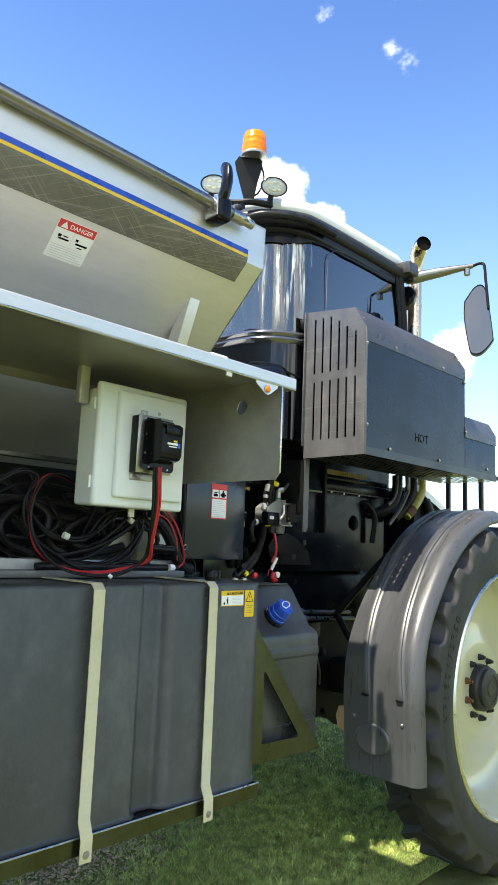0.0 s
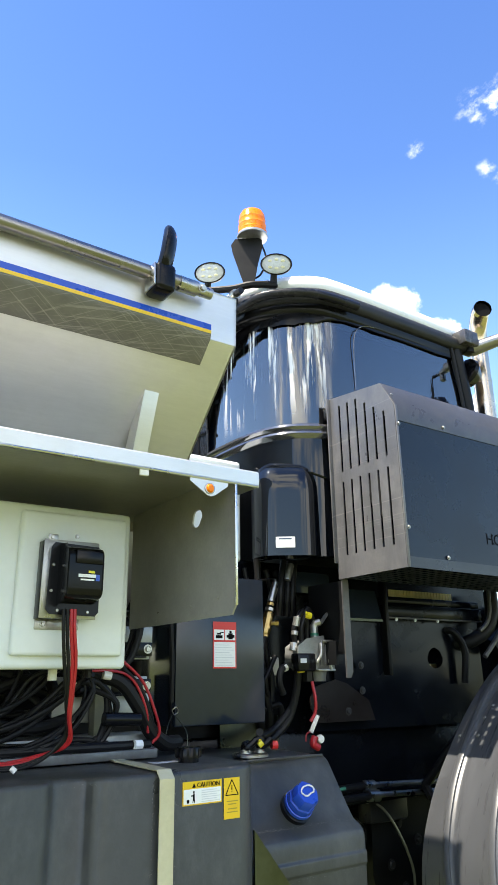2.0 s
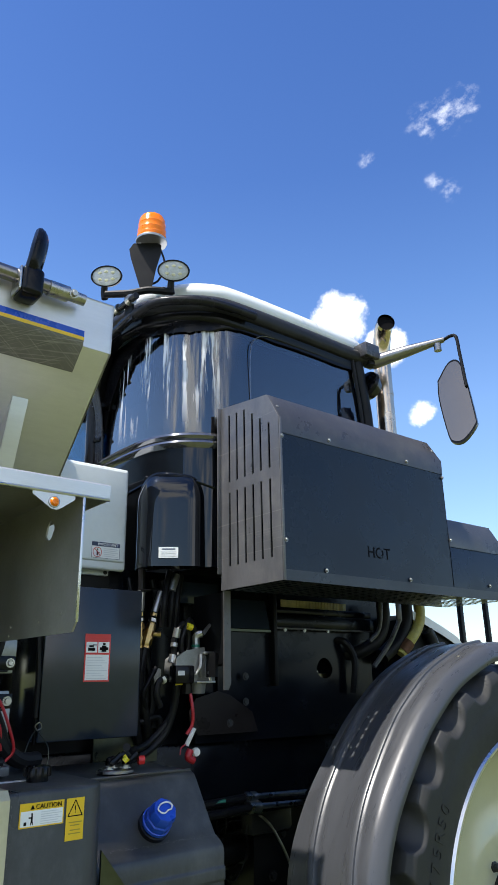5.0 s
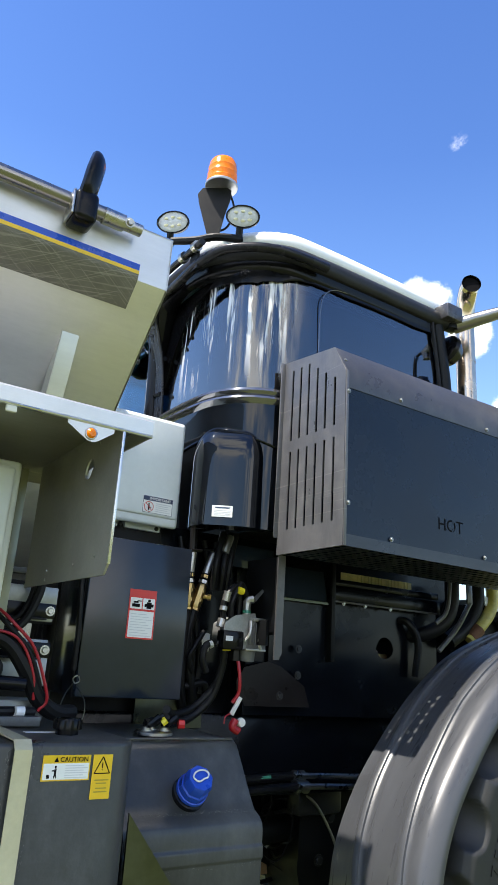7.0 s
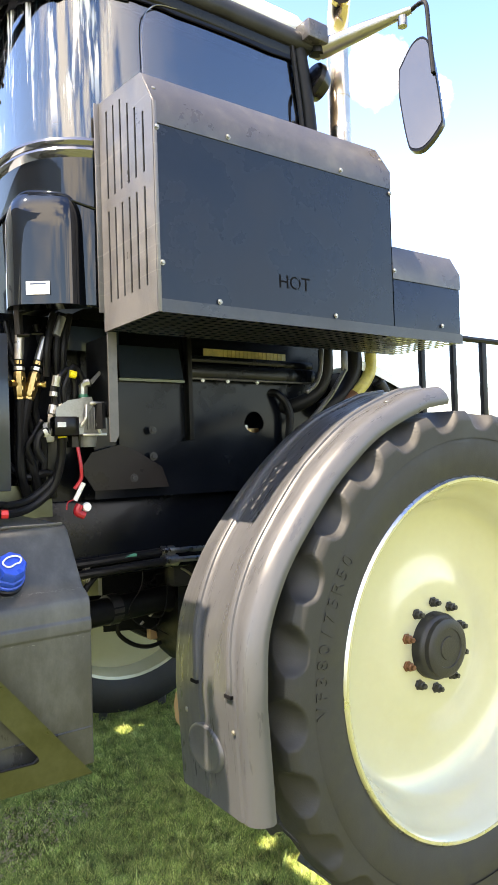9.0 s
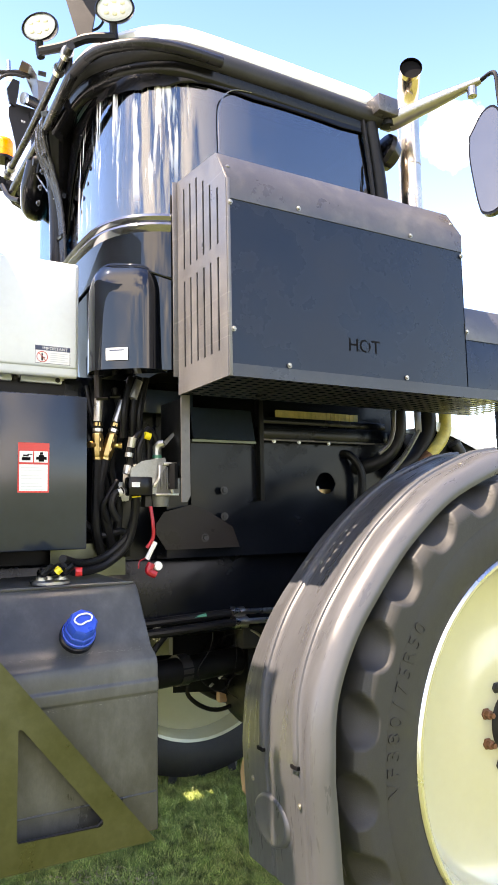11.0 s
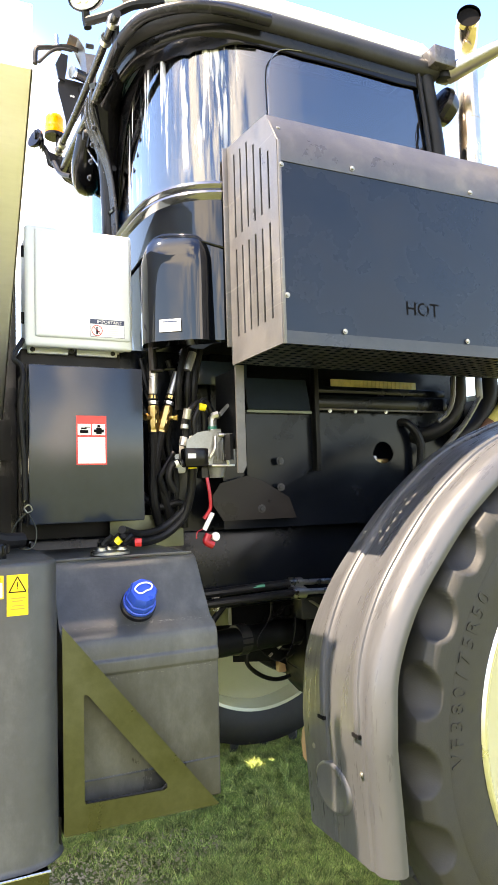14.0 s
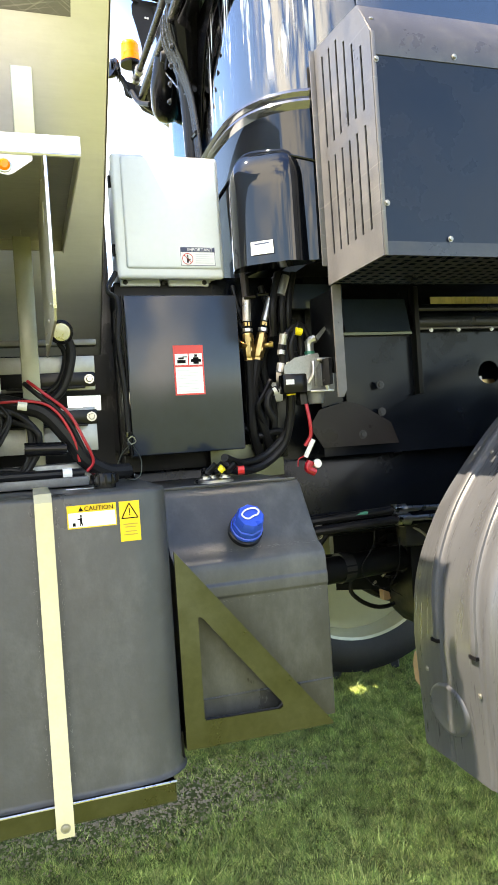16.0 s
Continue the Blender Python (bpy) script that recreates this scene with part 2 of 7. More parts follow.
RUST = material("rusty_lug_nut", (0.16, 0.07, 0.035), 0.6, 0.4, 0.4, 40, 0.2, 300)
ROOF = material("white_gelcoat_roof", (0.80, 0.81, 0.80), 0.3, 0, 0.04, 3, 0.01)
AMBER = material("amber_lens", (1.0, 0.22, 0.0), 0.12, 0, 0.06, 20, 0.03, 60, spec=0.4)
AMBER.node_tree.nodes["Principled BSDF"].inputs["Transmission Weight"].default_value = 0.10
LENS = material("clear_lamp_lens", (0.50, 0.52, 0.52), 0.10, 0.15, 0.12, 60, 0.4, 220)
CHIP = material("yellow_led_chip", (0.60, 0.57, 0.36), 0.3, 0, 0.05, 60, 0)
CHROME = material("zinc_plated_steel", (0.42, 0.41, 0.38), 0.32, 1.0, 0.15, 30, 0.04)
ZINC = material("dull_zinc_bolt", (0.30, 0.29, 0.26), 0.42, 0.8, 0.25, 60, 0.05)
PIPE = material("heat_tinted_exhaust_steel", (0.62, 0.50, 0.38), 0.22, 1.0, 0.2, 5, 0.02, 60)
BRASS = material("brass_fitting", (0.44, 0.31, 0.13), 0.36, 1.0, 0.2, 40, 0.08)
BLUE_CAP = material("blue_plastic_cap", (0.012, 0.07, 0.48), 0.38, 0, 0.12, 25, 0.05)
BLUE = material("blue_stripe_vinyl", (0.010, 0.07, 0.46), 0.3, 0, 0.05, 10, 0)
YELLOW = material("yellow_vinyl", (0.78, 0.50, 0.02), 0.35, 0, 0.05, 10, 0)
RED = material("red_vinyl", (0.62, 0.03, 0.025), 0.35, 0, 0.06, 10, 0)
WHITE = material("white_vinyl", (0.80, 0.81, 0.80), 0.4, 0, 0.04, 10, 0)
INK = material("black_ink", (0.006, 0.006, 0.007), 0.9, 0, 0.1, 10, 0, spec=0.05)
INK_GREY = material("grey_ink", (0.60, 0.61, 0.63), 0.45, 0, 0.1, 10, 0)
INK_OLIVE = material("faded_olive_ink", (0.36, 0.27, 0.03), 0.45, 0, 0.1, 10, 0)
INK_NAVY = material("navy_ink", (0.03, 0.045, 0.10), 0.45, 0, 0.1, 10, 0)
RED_WIRE = material("red_cable_sheath", (0.38, 0.012, 0.02), 0.4, 0, 0.1, 30, 0.02)
YELLOW_TAG = material("yellow_plastic_tag", (0.80, 0.66, 0.03), 0.4, 0, 0.05, 30, 0)
SILVER = material("cast_aluminium", (0.40, 0.40, 0.39), 0.38, 0.9, 0.2, 20, 0.1, 120)
WHITE_PLASTIC = material("white_plastic_connector", (0.74, 0.73, 0.68), 0.45, 0, 0.06, 30, 0.02)
GREEN_PRINT = material("green_hose_print", (0.03, 0.20, 0.13), 0.5, 0, 0.2, 60, 0)
HOOD = material("white_hood_paint", (0.78, 0.79, 0.76), 0.2, 0, 0.03, 3, 0, coat=0.5)
TAN = material("tan_reflector_tab", (0.34, 0.21, 0.12), 0.45, 0, 0.1, 20, 0)
PRINT_BAND = material("grey_scuffed_band_decal", (0.13, 0.122, 0.105), 0.42, 0.25, 0.35, 2.2, 0.03, 60)
GRASS = material("lawn_earth", (0.130, 0.155, 0.054), 0.9, 0, 0.5, 9.0, 0.9, 160, dirt=(0.22, 0.185, 0.10), dirt_amount=0.5, spec=0.05)
BLADE = material("grass_blade", (0.30, 0.385, 0.165), 0.55, 0, 0.9, 14.0, 0, dirt=(0.46, 0.445, 0.265), dirt_amount=0.5, spec=0.2)


def each_blade(m):
    """Every blade its own shade, from fresh green to straw."""
    n, l = m.node_tree.nodes, m.node_tree.links
    p = n["Principled BSDF"]
    src = p.inputs["Base Color"].links[0].from_socket
    g = n.new("ShaderNodeNewGeometry")
    r = n.new("ShaderNodeValToRGB")
    r.color_ramp.elements[0].color, r.color_ramp.elements[1].color = (0.28, 0.36, 0.24, 1), (2.1, 1.75, 1.5, 1)
    e = r.color_ramp.elements.new(0.55)
    e.color = (1.0, 1.1, 0.7, 1)
    l.new(g.outputs["Random Per Island"], r.inputs["Fac"])
    mx = n.new("ShaderNodeMix")
    mx.data_type, mx.blend_type = "RGBA", "MULTIPLY"
    mx.inputs["Factor"].default_value = 1.0
    l.new(src, mx.inputs["A"])
    l.new(r.outputs["Color"], mx.inputs["B"])
    l.new(mx.outputs["Result"], p.inputs["Base Color"])


each_blade(BLADE)
STONE = material("brown_grey_gravel", (0.38, 0.31, 0.22), 0.9, 0, 0.6, 30, 0.3, 80, spec=0.2)


def scratches(m, pale=(0.40, 0.37, 0.30), amount=0.35, fine=26, lo=0.63):
    """Crossing pale scuffs over a surface."""
    nt = m.node_tree
    n, l = nt.nodes, nt.links
    p = n["Principled BSDF"]
    src = p.inputs["Base Color"].links[0].from_socket
    co = n.new("ShaderNodeTexCoord")
    last = src
    for angle, seed in ((24, 1.3), (-26, 7.1), (8, 3.7)):
        turn = n.new("ShaderNodeMapping")
        turn.inputs["Rotation"].default_value = (0, radians(angle), 0)
        l.new(co.outputs["Object"], turn.inputs["Vector"])
        mp = n.new("ShaderNodeMapping")
        mp.inputs["Location"].default_value = (seed, seed, seed)
        mp.inputs["Scale"].default_value = (1.2, 0.2, fine)
        l.new(turn.outputs["Vector"], mp.inputs["Vector"])
        t = n.new("ShaderNodeTexNoise")
        t.inputs["Scale"].default_value, t.inputs["Detail"].default_value = 3.0, 2
        l.new(mp.outputs["Vector"], t.inputs["Vector"])
        r = n.new("ShaderNodeMapRange")
        r.inputs["From Min"].default_value, r.inputs["From Max"].default_value = lo, lo + 0.07
        r.inputs["To Max"].default_value = amount
        l.new(t.outputs["Fac"], r.inputs["Value"])
        mx = n.new("ShaderNodeMix")
        mx.data_type = "RGBA"
        l.new(r.outputs["Result"], mx.inputs["Factor"])
        l.new(last, mx.inputs["A"])
        mx.inputs["B"].default_value = (*pale, 1)
        last = mx.outputs["Result"]
    l.new(last, p.inputs["Base Color"])


scratches(PRINT_BAND, (0.36, 0.34, 0.29), 0.35, 110, 0.60)
scratches(GUARD_END, (0.34, 0.32, 0.30), 0.3, 40, 0.68)


def glass(name, tint, wave, cloud_streaks=False, film=1.5):
    """Dark tinted cab glass, slightly wavy from top to bottom."""
    m = bpy.data.materials.new(name)
    m.use_nodes = True
    n, l = m.node_tree.nodes, m.node_tree.links
    p = n["Principled BSDF"]
    p.inputs["Base Color"].default_value = (*tint, 1)
    p.inputs["Roughness"].default_value = 0.015
    p.inputs["Transmission Weight"].default_value = 1.0
    p.inputs["IOR"].default_value = 1.52
    p.inputs["Coat Weight"].default_value = 1.0
    p.inputs["Coat IOR"].default_value = film
    p.inputs["Coat Roughness"].default_value = 0.01
    co = n.new("ShaderNodeTexCoord")
    mp = n.new("ShaderNodeMapping")
    mp.inputs["Scale"].default_value = (1, 1, 0.10)
    l.new(co.outputs["Object"], mp.inputs["Vector"])
    t = n.new("ShaderNodeTexNoise")
    t.inputs["Scale"].default_value, t.inputs["Detail"].default_value = 22, 2
    l.new(mp.outputs["Vector"], t.inputs["Vector"])
    b = n.new("ShaderNodeBump")
    b.inputs["Strength"].default_value, b.inputs["Distance"].default_value = wave, 0.02
    l.new(t.outputs["Fac"], b.inputs["Height"])
    l.new(b.outputs["Normal"], p.inputs["Normal"])
    l.new(b.outputs["Normal"], p.inputs["Coat Normal"])
    if cloud_streaks:
        # cloud reflections painted as pale diffuse smears running down the corner
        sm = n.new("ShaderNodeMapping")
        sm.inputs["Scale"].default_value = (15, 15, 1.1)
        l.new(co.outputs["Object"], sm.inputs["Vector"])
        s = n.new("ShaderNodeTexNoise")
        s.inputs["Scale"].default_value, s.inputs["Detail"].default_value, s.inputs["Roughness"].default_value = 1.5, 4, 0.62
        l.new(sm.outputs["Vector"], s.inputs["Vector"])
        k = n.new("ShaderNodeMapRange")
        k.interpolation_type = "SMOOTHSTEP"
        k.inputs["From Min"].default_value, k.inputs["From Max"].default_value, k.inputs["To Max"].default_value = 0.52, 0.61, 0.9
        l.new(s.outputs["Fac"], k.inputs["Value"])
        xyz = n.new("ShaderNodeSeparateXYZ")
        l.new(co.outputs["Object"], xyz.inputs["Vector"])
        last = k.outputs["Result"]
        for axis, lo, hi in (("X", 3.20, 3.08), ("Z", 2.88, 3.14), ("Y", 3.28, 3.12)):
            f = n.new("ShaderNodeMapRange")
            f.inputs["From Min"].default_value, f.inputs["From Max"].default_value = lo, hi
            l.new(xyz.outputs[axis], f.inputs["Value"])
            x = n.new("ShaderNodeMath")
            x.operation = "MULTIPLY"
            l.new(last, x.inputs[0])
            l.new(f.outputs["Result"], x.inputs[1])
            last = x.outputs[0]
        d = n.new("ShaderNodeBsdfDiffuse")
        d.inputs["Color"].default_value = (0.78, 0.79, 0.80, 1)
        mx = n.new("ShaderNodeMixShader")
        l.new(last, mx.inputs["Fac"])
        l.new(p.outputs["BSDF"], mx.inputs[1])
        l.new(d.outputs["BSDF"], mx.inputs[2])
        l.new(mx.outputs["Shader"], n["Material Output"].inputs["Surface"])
    return m


CLEAR_GLASS = glass("pale_cyan_glass", (0.06, 0.27, 0.36), 0.02, film=1.02)
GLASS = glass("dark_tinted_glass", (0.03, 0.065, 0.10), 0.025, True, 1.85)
MIRROR = material("mirror_glass", (0.18, 0.16, 0.15), 0.14, 1.0, 0.04, 5, 0, rvary=0.02)


# ---- mesh helpers ----
def finish(name, bm, mtl, smooth=35):
    me = bpy.data.meshes.new(name)
    bmesh.ops.recalc_face_normals(bm, faces=bm.faces)
    bm.to_mesh(me)
    bm.free()
    me.materials.append(mtl)
    if smooth:
        me.polygons.foreach_set("use_smooth", [True] * len(me.polygons))
        me.set_sharp_from_angle(angle=radians(smooth))
    return me


BASES = {}


def part(name, bm, mtl, parent, label="", smooth=35):
    """One mesh object under a thing or a part."""
    ob = new(name, finish(name, bm, mtl, smooth))
    ob.parent = parent
    if parent.name in BASES:
        ob.matrix_parent_inverse = BASES[parent.name].inverted()
    if label:
        tagged(ob, label)
    return ob


def again(ob, m):
    """A further piece on the same mesh, at the pose m."""
    o = ob.copy()
    scene.collection.objects.link(o)
    o.matrix_basis = m
    return o


def thing(name, base, label, category, kind=""):
    ob = new(name)
    ob.matrix_basis = Matrix.Translation(base)
    BASES[ob.name] = Matrix.Translation(base)
    return tagged(ob, label, category, "", kind)


def box(lo, hi, bevel=0.0, seg=2, bm=None, m=None):
    bm = bm or bmesh.new()
    lo, hi = Vector(lo), Vector(hi)
    r = bmesh.ops.create_cube(bm, size=1.0)
    for v in r["verts"]:
        v.co = Vector([lo[i] + (v.co[i] + 0.5) * (hi[i] - lo[i]) for i in range(3)])
    if bevel:
        es = list({e for v in r["verts"] for e in v.link_edges})
        r2 = bmesh.ops.bevel(bm, geom=es, offset=bevel, segments=seg, affect="EDGES", profile=0.5)
        vs = r2["verts"]
    else:
        vs = r["verts"]
    if m is not None:
        bmesh.ops.transform(bm, matrix=m, verts=list(vs))
    return bm


def prism(poly, axis, a, b, bevel=0.0, seg=2, bm=None):
    """A flat outline pushed from a to b along an axis; the outline is in the two other axes, in order."""
    bm = bm or bmesh.new()
    def at(p, h):
        return {"x": (h, p[0], p[1]), "y": (p[0], h, p[1]), "z": (p[0], p[1], h)}[axis]
    lo = [bm.verts.new(at(p, a)) for p in poly]
    hi = [bm.verts.new(at(p, b)) for p in poly]
    faces = [bm.faces.new(lo), bm.faces.new(hi)]
    k = len(poly)
    for i in range(k):
        faces.append(bm.faces.new((lo[i], lo[(i + 1) % k], hi[(i + 1) % k], hi[i])))
    if bevel:
        bm.normal_update()
        es = list({e for f in faces[:2] for e in f.edges}) + [e for v in lo for e in v.link_edges if e.other_vert(v) in hi]
        es = [e for e in set(es) if len(e.link_faces) == 2 and e.calc_face_angle(0) > 0.5]
        bmesh.ops.bevel(bm, geom=es, offset=bevel, segments=seg, affect="EDGES", profile=0.5, clamp_overlap=True)
    return bm


def smooth_line(pts, steps=6):
    pts = [Vector(p) for p in pts]
    if len(pts) < 3:
        return pts
    ext = [2 * pts[0] - pts[1]] + pts + [2 * pts[-1] - pts[-2]]
    out = []
    for i in range(1, len(ext) - 2):
        p0, p1, p2, p3 = ext[i - 1:i + 3]
        for s in range(steps):
            t = s / steps
            out.append(0.5 * ((2 * p1) + (p2 - p0) * t + (2 * p0 - 5 * p1 + 4 * p2 - p3) * t * t + (3 * p1 - p0 - 3 * p2 + p3) * t ** 3))
    out.append(pts[-1])
    return out


def tube(pts, r, n=10, steps=6, bm=None, flat=1.0, caps=True):
    """A round bar along a smooth line; r may be one radius or one for each given point."""
    bm = bm or bmesh.new()
    line = smooth_line(pts, steps)
    radii = r if isinstance(r, (list, tuple)) else [r, r]
    def rad(i):
        u = i / (len(line) - 1) * (len(radii) - 1)
        j = min(int(u), len(radii) - 2)
        return radii[j] + (radii[j + 1] - radii[j]) * (u - j)
    side = None
    rings = []
    for i, p in enumerate(line):
        way = (line[min(i + 1, len(line) - 1)] - line[max(i - 1, 0)]).normalized()
        if side is None:
            side = way.orthogonal().normalized()
        side = (side - way * side.dot(way)).normalized()
        up = way.cross(side)
        rr = rad(i)
        rings.append([bm.verts.new(p + side * math.cos(2 * math.pi * k / n) * rr + up * math.sin(2 * math.pi * k / n) * rr * flat) for k in range(n)])
    for a, b in zip(rings, rings[1:]):
        for k in range(n):
            bm.faces.new((a[k], a[(k + 1) % n], b[(k + 1) % n], b[k]))
    if caps:
        bm.faces.new(rings[0])
        bm.faces.new(rings[-1][::-1])
    return bm


def lathe(profile, m, n=32, bm=None, close=False):
    """Radius and height pairs turned about the local z axis of the pose m."""
    bm = bm or bmesh.new()
    rings = []
    for r, h in profile:
        if r < 1e-6:
            rings.append([bm.verts.new(m @ Vector((0, 0, h)))])
        else:
            rings.append([bm.verts.new(m @ Vector((r * math.cos(2 * math.pi * k / n), r * math.sin(2 * math.pi * k / n), h))) for k in range(n)])
    pairs = list(zip(rings, rings[1:])) + ([(rings[-1], rings[0])] if close else [])
    for a, b in pairs:
        for k in range(n):
            q = [a[k % len(a)], a[(k + 1) % len(a)], b[(k + 1) % len(b)], b[k % len(b)]]
            q = [v for i, v in enumerate(q) if v not in q[:i]]
            if len(q) > 2:
                bm.faces.new(q)
    return bm


def sheet(line, axis, a, b, thick, bm=None):
    """A bent sheet: an open line in two axes, given thickness, pushed from a to b."""
    pts = [Vector(p) for p in line]
    off = []
    for i, p in enumerate(pts):
        d = (pts[min(i + 1, len(pts) - 1)] - pts[max(i - 1, 0)]).normalized()
        off.append(p + Vector((-d.y, d.x)) * thick)
    return prism([tuple(p) for p in pts] + [tuple(p) for p in off[::-1]], axis, a, b, bm=bm)


def words(name, text, size, m, mtl, parent, label="", thick=0.0006, align="LEFT"):
    cu = bpy.data.curves.new(name, "FONT")
    cu.body, cu.size, cu.extrude, cu.align_x, cu.resolution_u = text, size, thick, align, 3
    tmp = new("text_source", cu)
    dg = bpy.context.evaluated_depsgraph_get()
    me = bpy.data.meshes.new_from_object(tmp.evaluated_get(dg))
    bpy.data.objects.remove(tmp)
    me.transform(m)
    me.materials.clear()
    me.materials.append(mtl)
    ob = new(name, me)
    ob.parent = parent
    if parent.name in BASES:
        ob.matrix_parent_inverse = BASES[parent.name].inverted()
    if label:
        tagged(ob, label)
    return ob


def flat_bars(rects, m, thick=0.0006, bm=None):
    """Thin raised rectangles (x0, y0, x1, y1) in the plane of the pose m."""
    bm = bm or bmesh.new()
    for x0, y0, x1, y1 in rects:
        box((x0, y0, 0), (x1, y1, thick), bm=bm, m=m)
    return bm


def bolt(at, way, r=0.008, h=0.006, n=6, bm=None, washer=True):
    m = Matrix.Translation(at) @ Vector(way).to_track_quat("Z", "Y").to_matrix().to_4x4()
    pr = [(0, h), (r * 0.8, h), (r, h * 0.7), (r, h * 0.25)]
    if washer:
        pr += [(r * 1.5, h * 0.25), (r * 1.5, 0)]
    else:
        pr += [(r, 0)]
    return lathe(pr, m, 12, bm)


# ---- ground ----
def build_ground():
    bm = bmesh.new()
    bmesh.ops.create_grid(bm, x_segments=40, y_segments=40, size=900)
    bmesh.ops.translate(bm, verts=bm.verts, vec=(0, 0, GROUND))
    ob = new("ground", finish("ground", bm, GRASS, 0))
    tagged(ob, "mown green lawn with bare earthy patches", "lawn", "", "structure")

    def wave(x, y, s, p):
        return np.sin(x * s + 1.7 * np.sin(y * s * 0.7 + p)) * np.cos(y * s * 1.1 + 1.3 * np.sin(x * s * 0.8 + p * 2))

    def blades(count, x0, x1, y0, y1, low, high, wide, seed):
        rng = np.random.default_rng(seed)
        x, y = rng.uniform(x0, x1, count), rng.uniform(y0, y1, count)
        # a worn stony patch under the tanks, and thin places
        bare = ((x - 2.50) / 0.85) ** 2 + ((y - 3.60 - 0.10 * (x - 2.5)) / 0.30) ** 2 < rng.uniform(0.0, 1.9, count)
        bare |= 0.6 * wave(x, y, 7.0, 0.4) + 0.4 * wave(x, y, 23.0, 1.9) + rng.uniform(-0.35, 0.35, count) > 0.72
        x, y = x[~bare], y[~bare]
        k = len(x)
        tuft = 0.5 + 0.8 * np.clip(0.4 + wave(x, y, 31.0, 2.2) + 0.8 * wave(x, y, 67.0, 0.3), 0, 1.7)
        h = rng.uniform(low, high, k) * tuft
        w = rng.uniform(0.5, 1.3, k) * wide
        a = rng.uniform(0, 2 * math.pi, k)
        lean, la = rng.uniform(0.2, 1.3, k) * h, rng.uniform(0, 2 * math.pi, k)
        ca, sa = np.cos(a) * w, np.sin(a) * w
        v = np.stack([np.stack([x - ca, y - sa, np.full(k, GROUND)], 1), np.stack([x + ca, y + sa, np.full(k, GROUND)], 1),
                      np.stack([x + np.cos(la) * lean, y + np.sin(la) * lean, GROUND + h], 1)], 1).reshape(-1)
        me = bpy.data.meshes.new("grass")
        me.vertices.add(3 * k)
        me.vertices.foreach_set("co", v)
        me.loops.add(3 * k)
        me.loops.foreach_set("vertex_index", np.arange(3 * k, dtype=np.int32))
        me.polygons.add(k)
        me.polygons.foreach_set("loop_start", np.arange(0, 3 * k, 3, dtype=np.int32))
        me.update(calc_edges=True)
        me.validate()
        me.materials.append(BLADE)
        return me
    g = new("grass", blades(620000, 1.5, 4.7, 2.35, 5.0, 0.008, 0.026, 0.0017, 5))
    tagged(g, "short green lawn grass in the shade of the machine", "grass", "", "stuff")
    g = new("grass", blades(120000, 3.0, 11.0, 5.0, 10.0, 0.02, 0.05, 0.004, 6))
    tagged(g, "short sunlit lawn grass beyond the machine", "grass", "", "stuff")
    g = new("grass", blades(60000, 4.7, 8.0, 2.35, 5.0, 0.012, 0.035, 0.003, 8))
    tagged(g, "short lawn grass in front of the wheels", "grass", "", "stuff")
    g = new("grass", blades(45000, 1.5, 4.7, 2.35, 5.0, 0.024, 0.045, 0.0022, 9))
    tagged(g, "longer stray grass blades in the lawn", "grass", "", "stuff")
    rng = np.random.default_rng(4)
    k = 3200
    a, d = rng.uniform(0, 2 * math.pi, k), rng.uniform(0, 1, k) ** 0.6
    x = 2.50 + 0.92 * d * np.cos(a)
    y, s = 3.60 + 0.10 * (x - 2.5) + 0.34 * d * np.sin(a), rng.uniform(0.003, 0.012, k)
    turn = rng.uniform(0, math.pi, k)
    corner = np.array([(1, 0, 0), (0, 0.75, 0), (-1, 0, 0), (0, -0.75, 0), (0.1, 0.1, 0.6), (0, 0, -0.5)])
    v = []
    for c in corner:
        jig = rng.uniform(0.75, 1.25, k)
        v.append(np.stack([x + s * jig * (c[0] * np.cos(turn) - c[1] * np.sin(turn)), y + s * jig * (c[0] * np.sin(turn) + c[1] * np.cos(turn)), GROUND + s * (0.2 + c[2] * jig)], 1))
    v = np.stack(v, 1).reshape(-1, 3)
    faces = [(6 * i + p, 6 * i + q, 6 * i + r) for i in range(k) for p, q, r in ((0, 1, 4), (1, 2, 4), (2, 3, 4), (3, 0, 4), (1, 0, 5), (2, 1, 5), (3, 2, 5), (0, 3, 5))]
    me = bpy.data.meshes.new("gravel")
    me.from_pydata(v.tolist(), [], faces)
    me.materials.append(STONE)
    g = new("gravel", me)
    tagged(g, "scattered grey gravel on a bare earth patch", "gravel", "", "stuff")


build_ground()

# ---- the machine ----
MACHINE = thing("self_propelled_spreader", (3.5, 3.53, GROUND), "large self-propelled farm spreader with stainless hopper and black cab on lawn", "farm machine")


def decal(name, m, w, h, label, bands):
    """A flat sticker: a backing, then (material, rectangles) laid on it; m's origin is the lower left corner."""
    base = part(name, flat_bars([(0, 0, w, h)], m, 0.0008), bands[0][1] if bands and bands[0][0] == "base" else WHITE, MACHINE, label)
    for kind, mtl, rects in [b for b in bands if b[0] != "base"]:
        if kind == "pictogram":
            for one in rects:
                part("pictogram_piece", flat_bars([one], m @ pose(0, 0, 0.0016)), mtl, base)
        elif kind == "fine_print":
            tagged(part(kind, flat_bars(rects, m @ pose(0, 0, 0.0016)), mtl, base), kind="stuff")
        else:
            part(kind, flat_bars(rects, m @ pose(0, 0, 0.0008)), mtl, base)
    return base


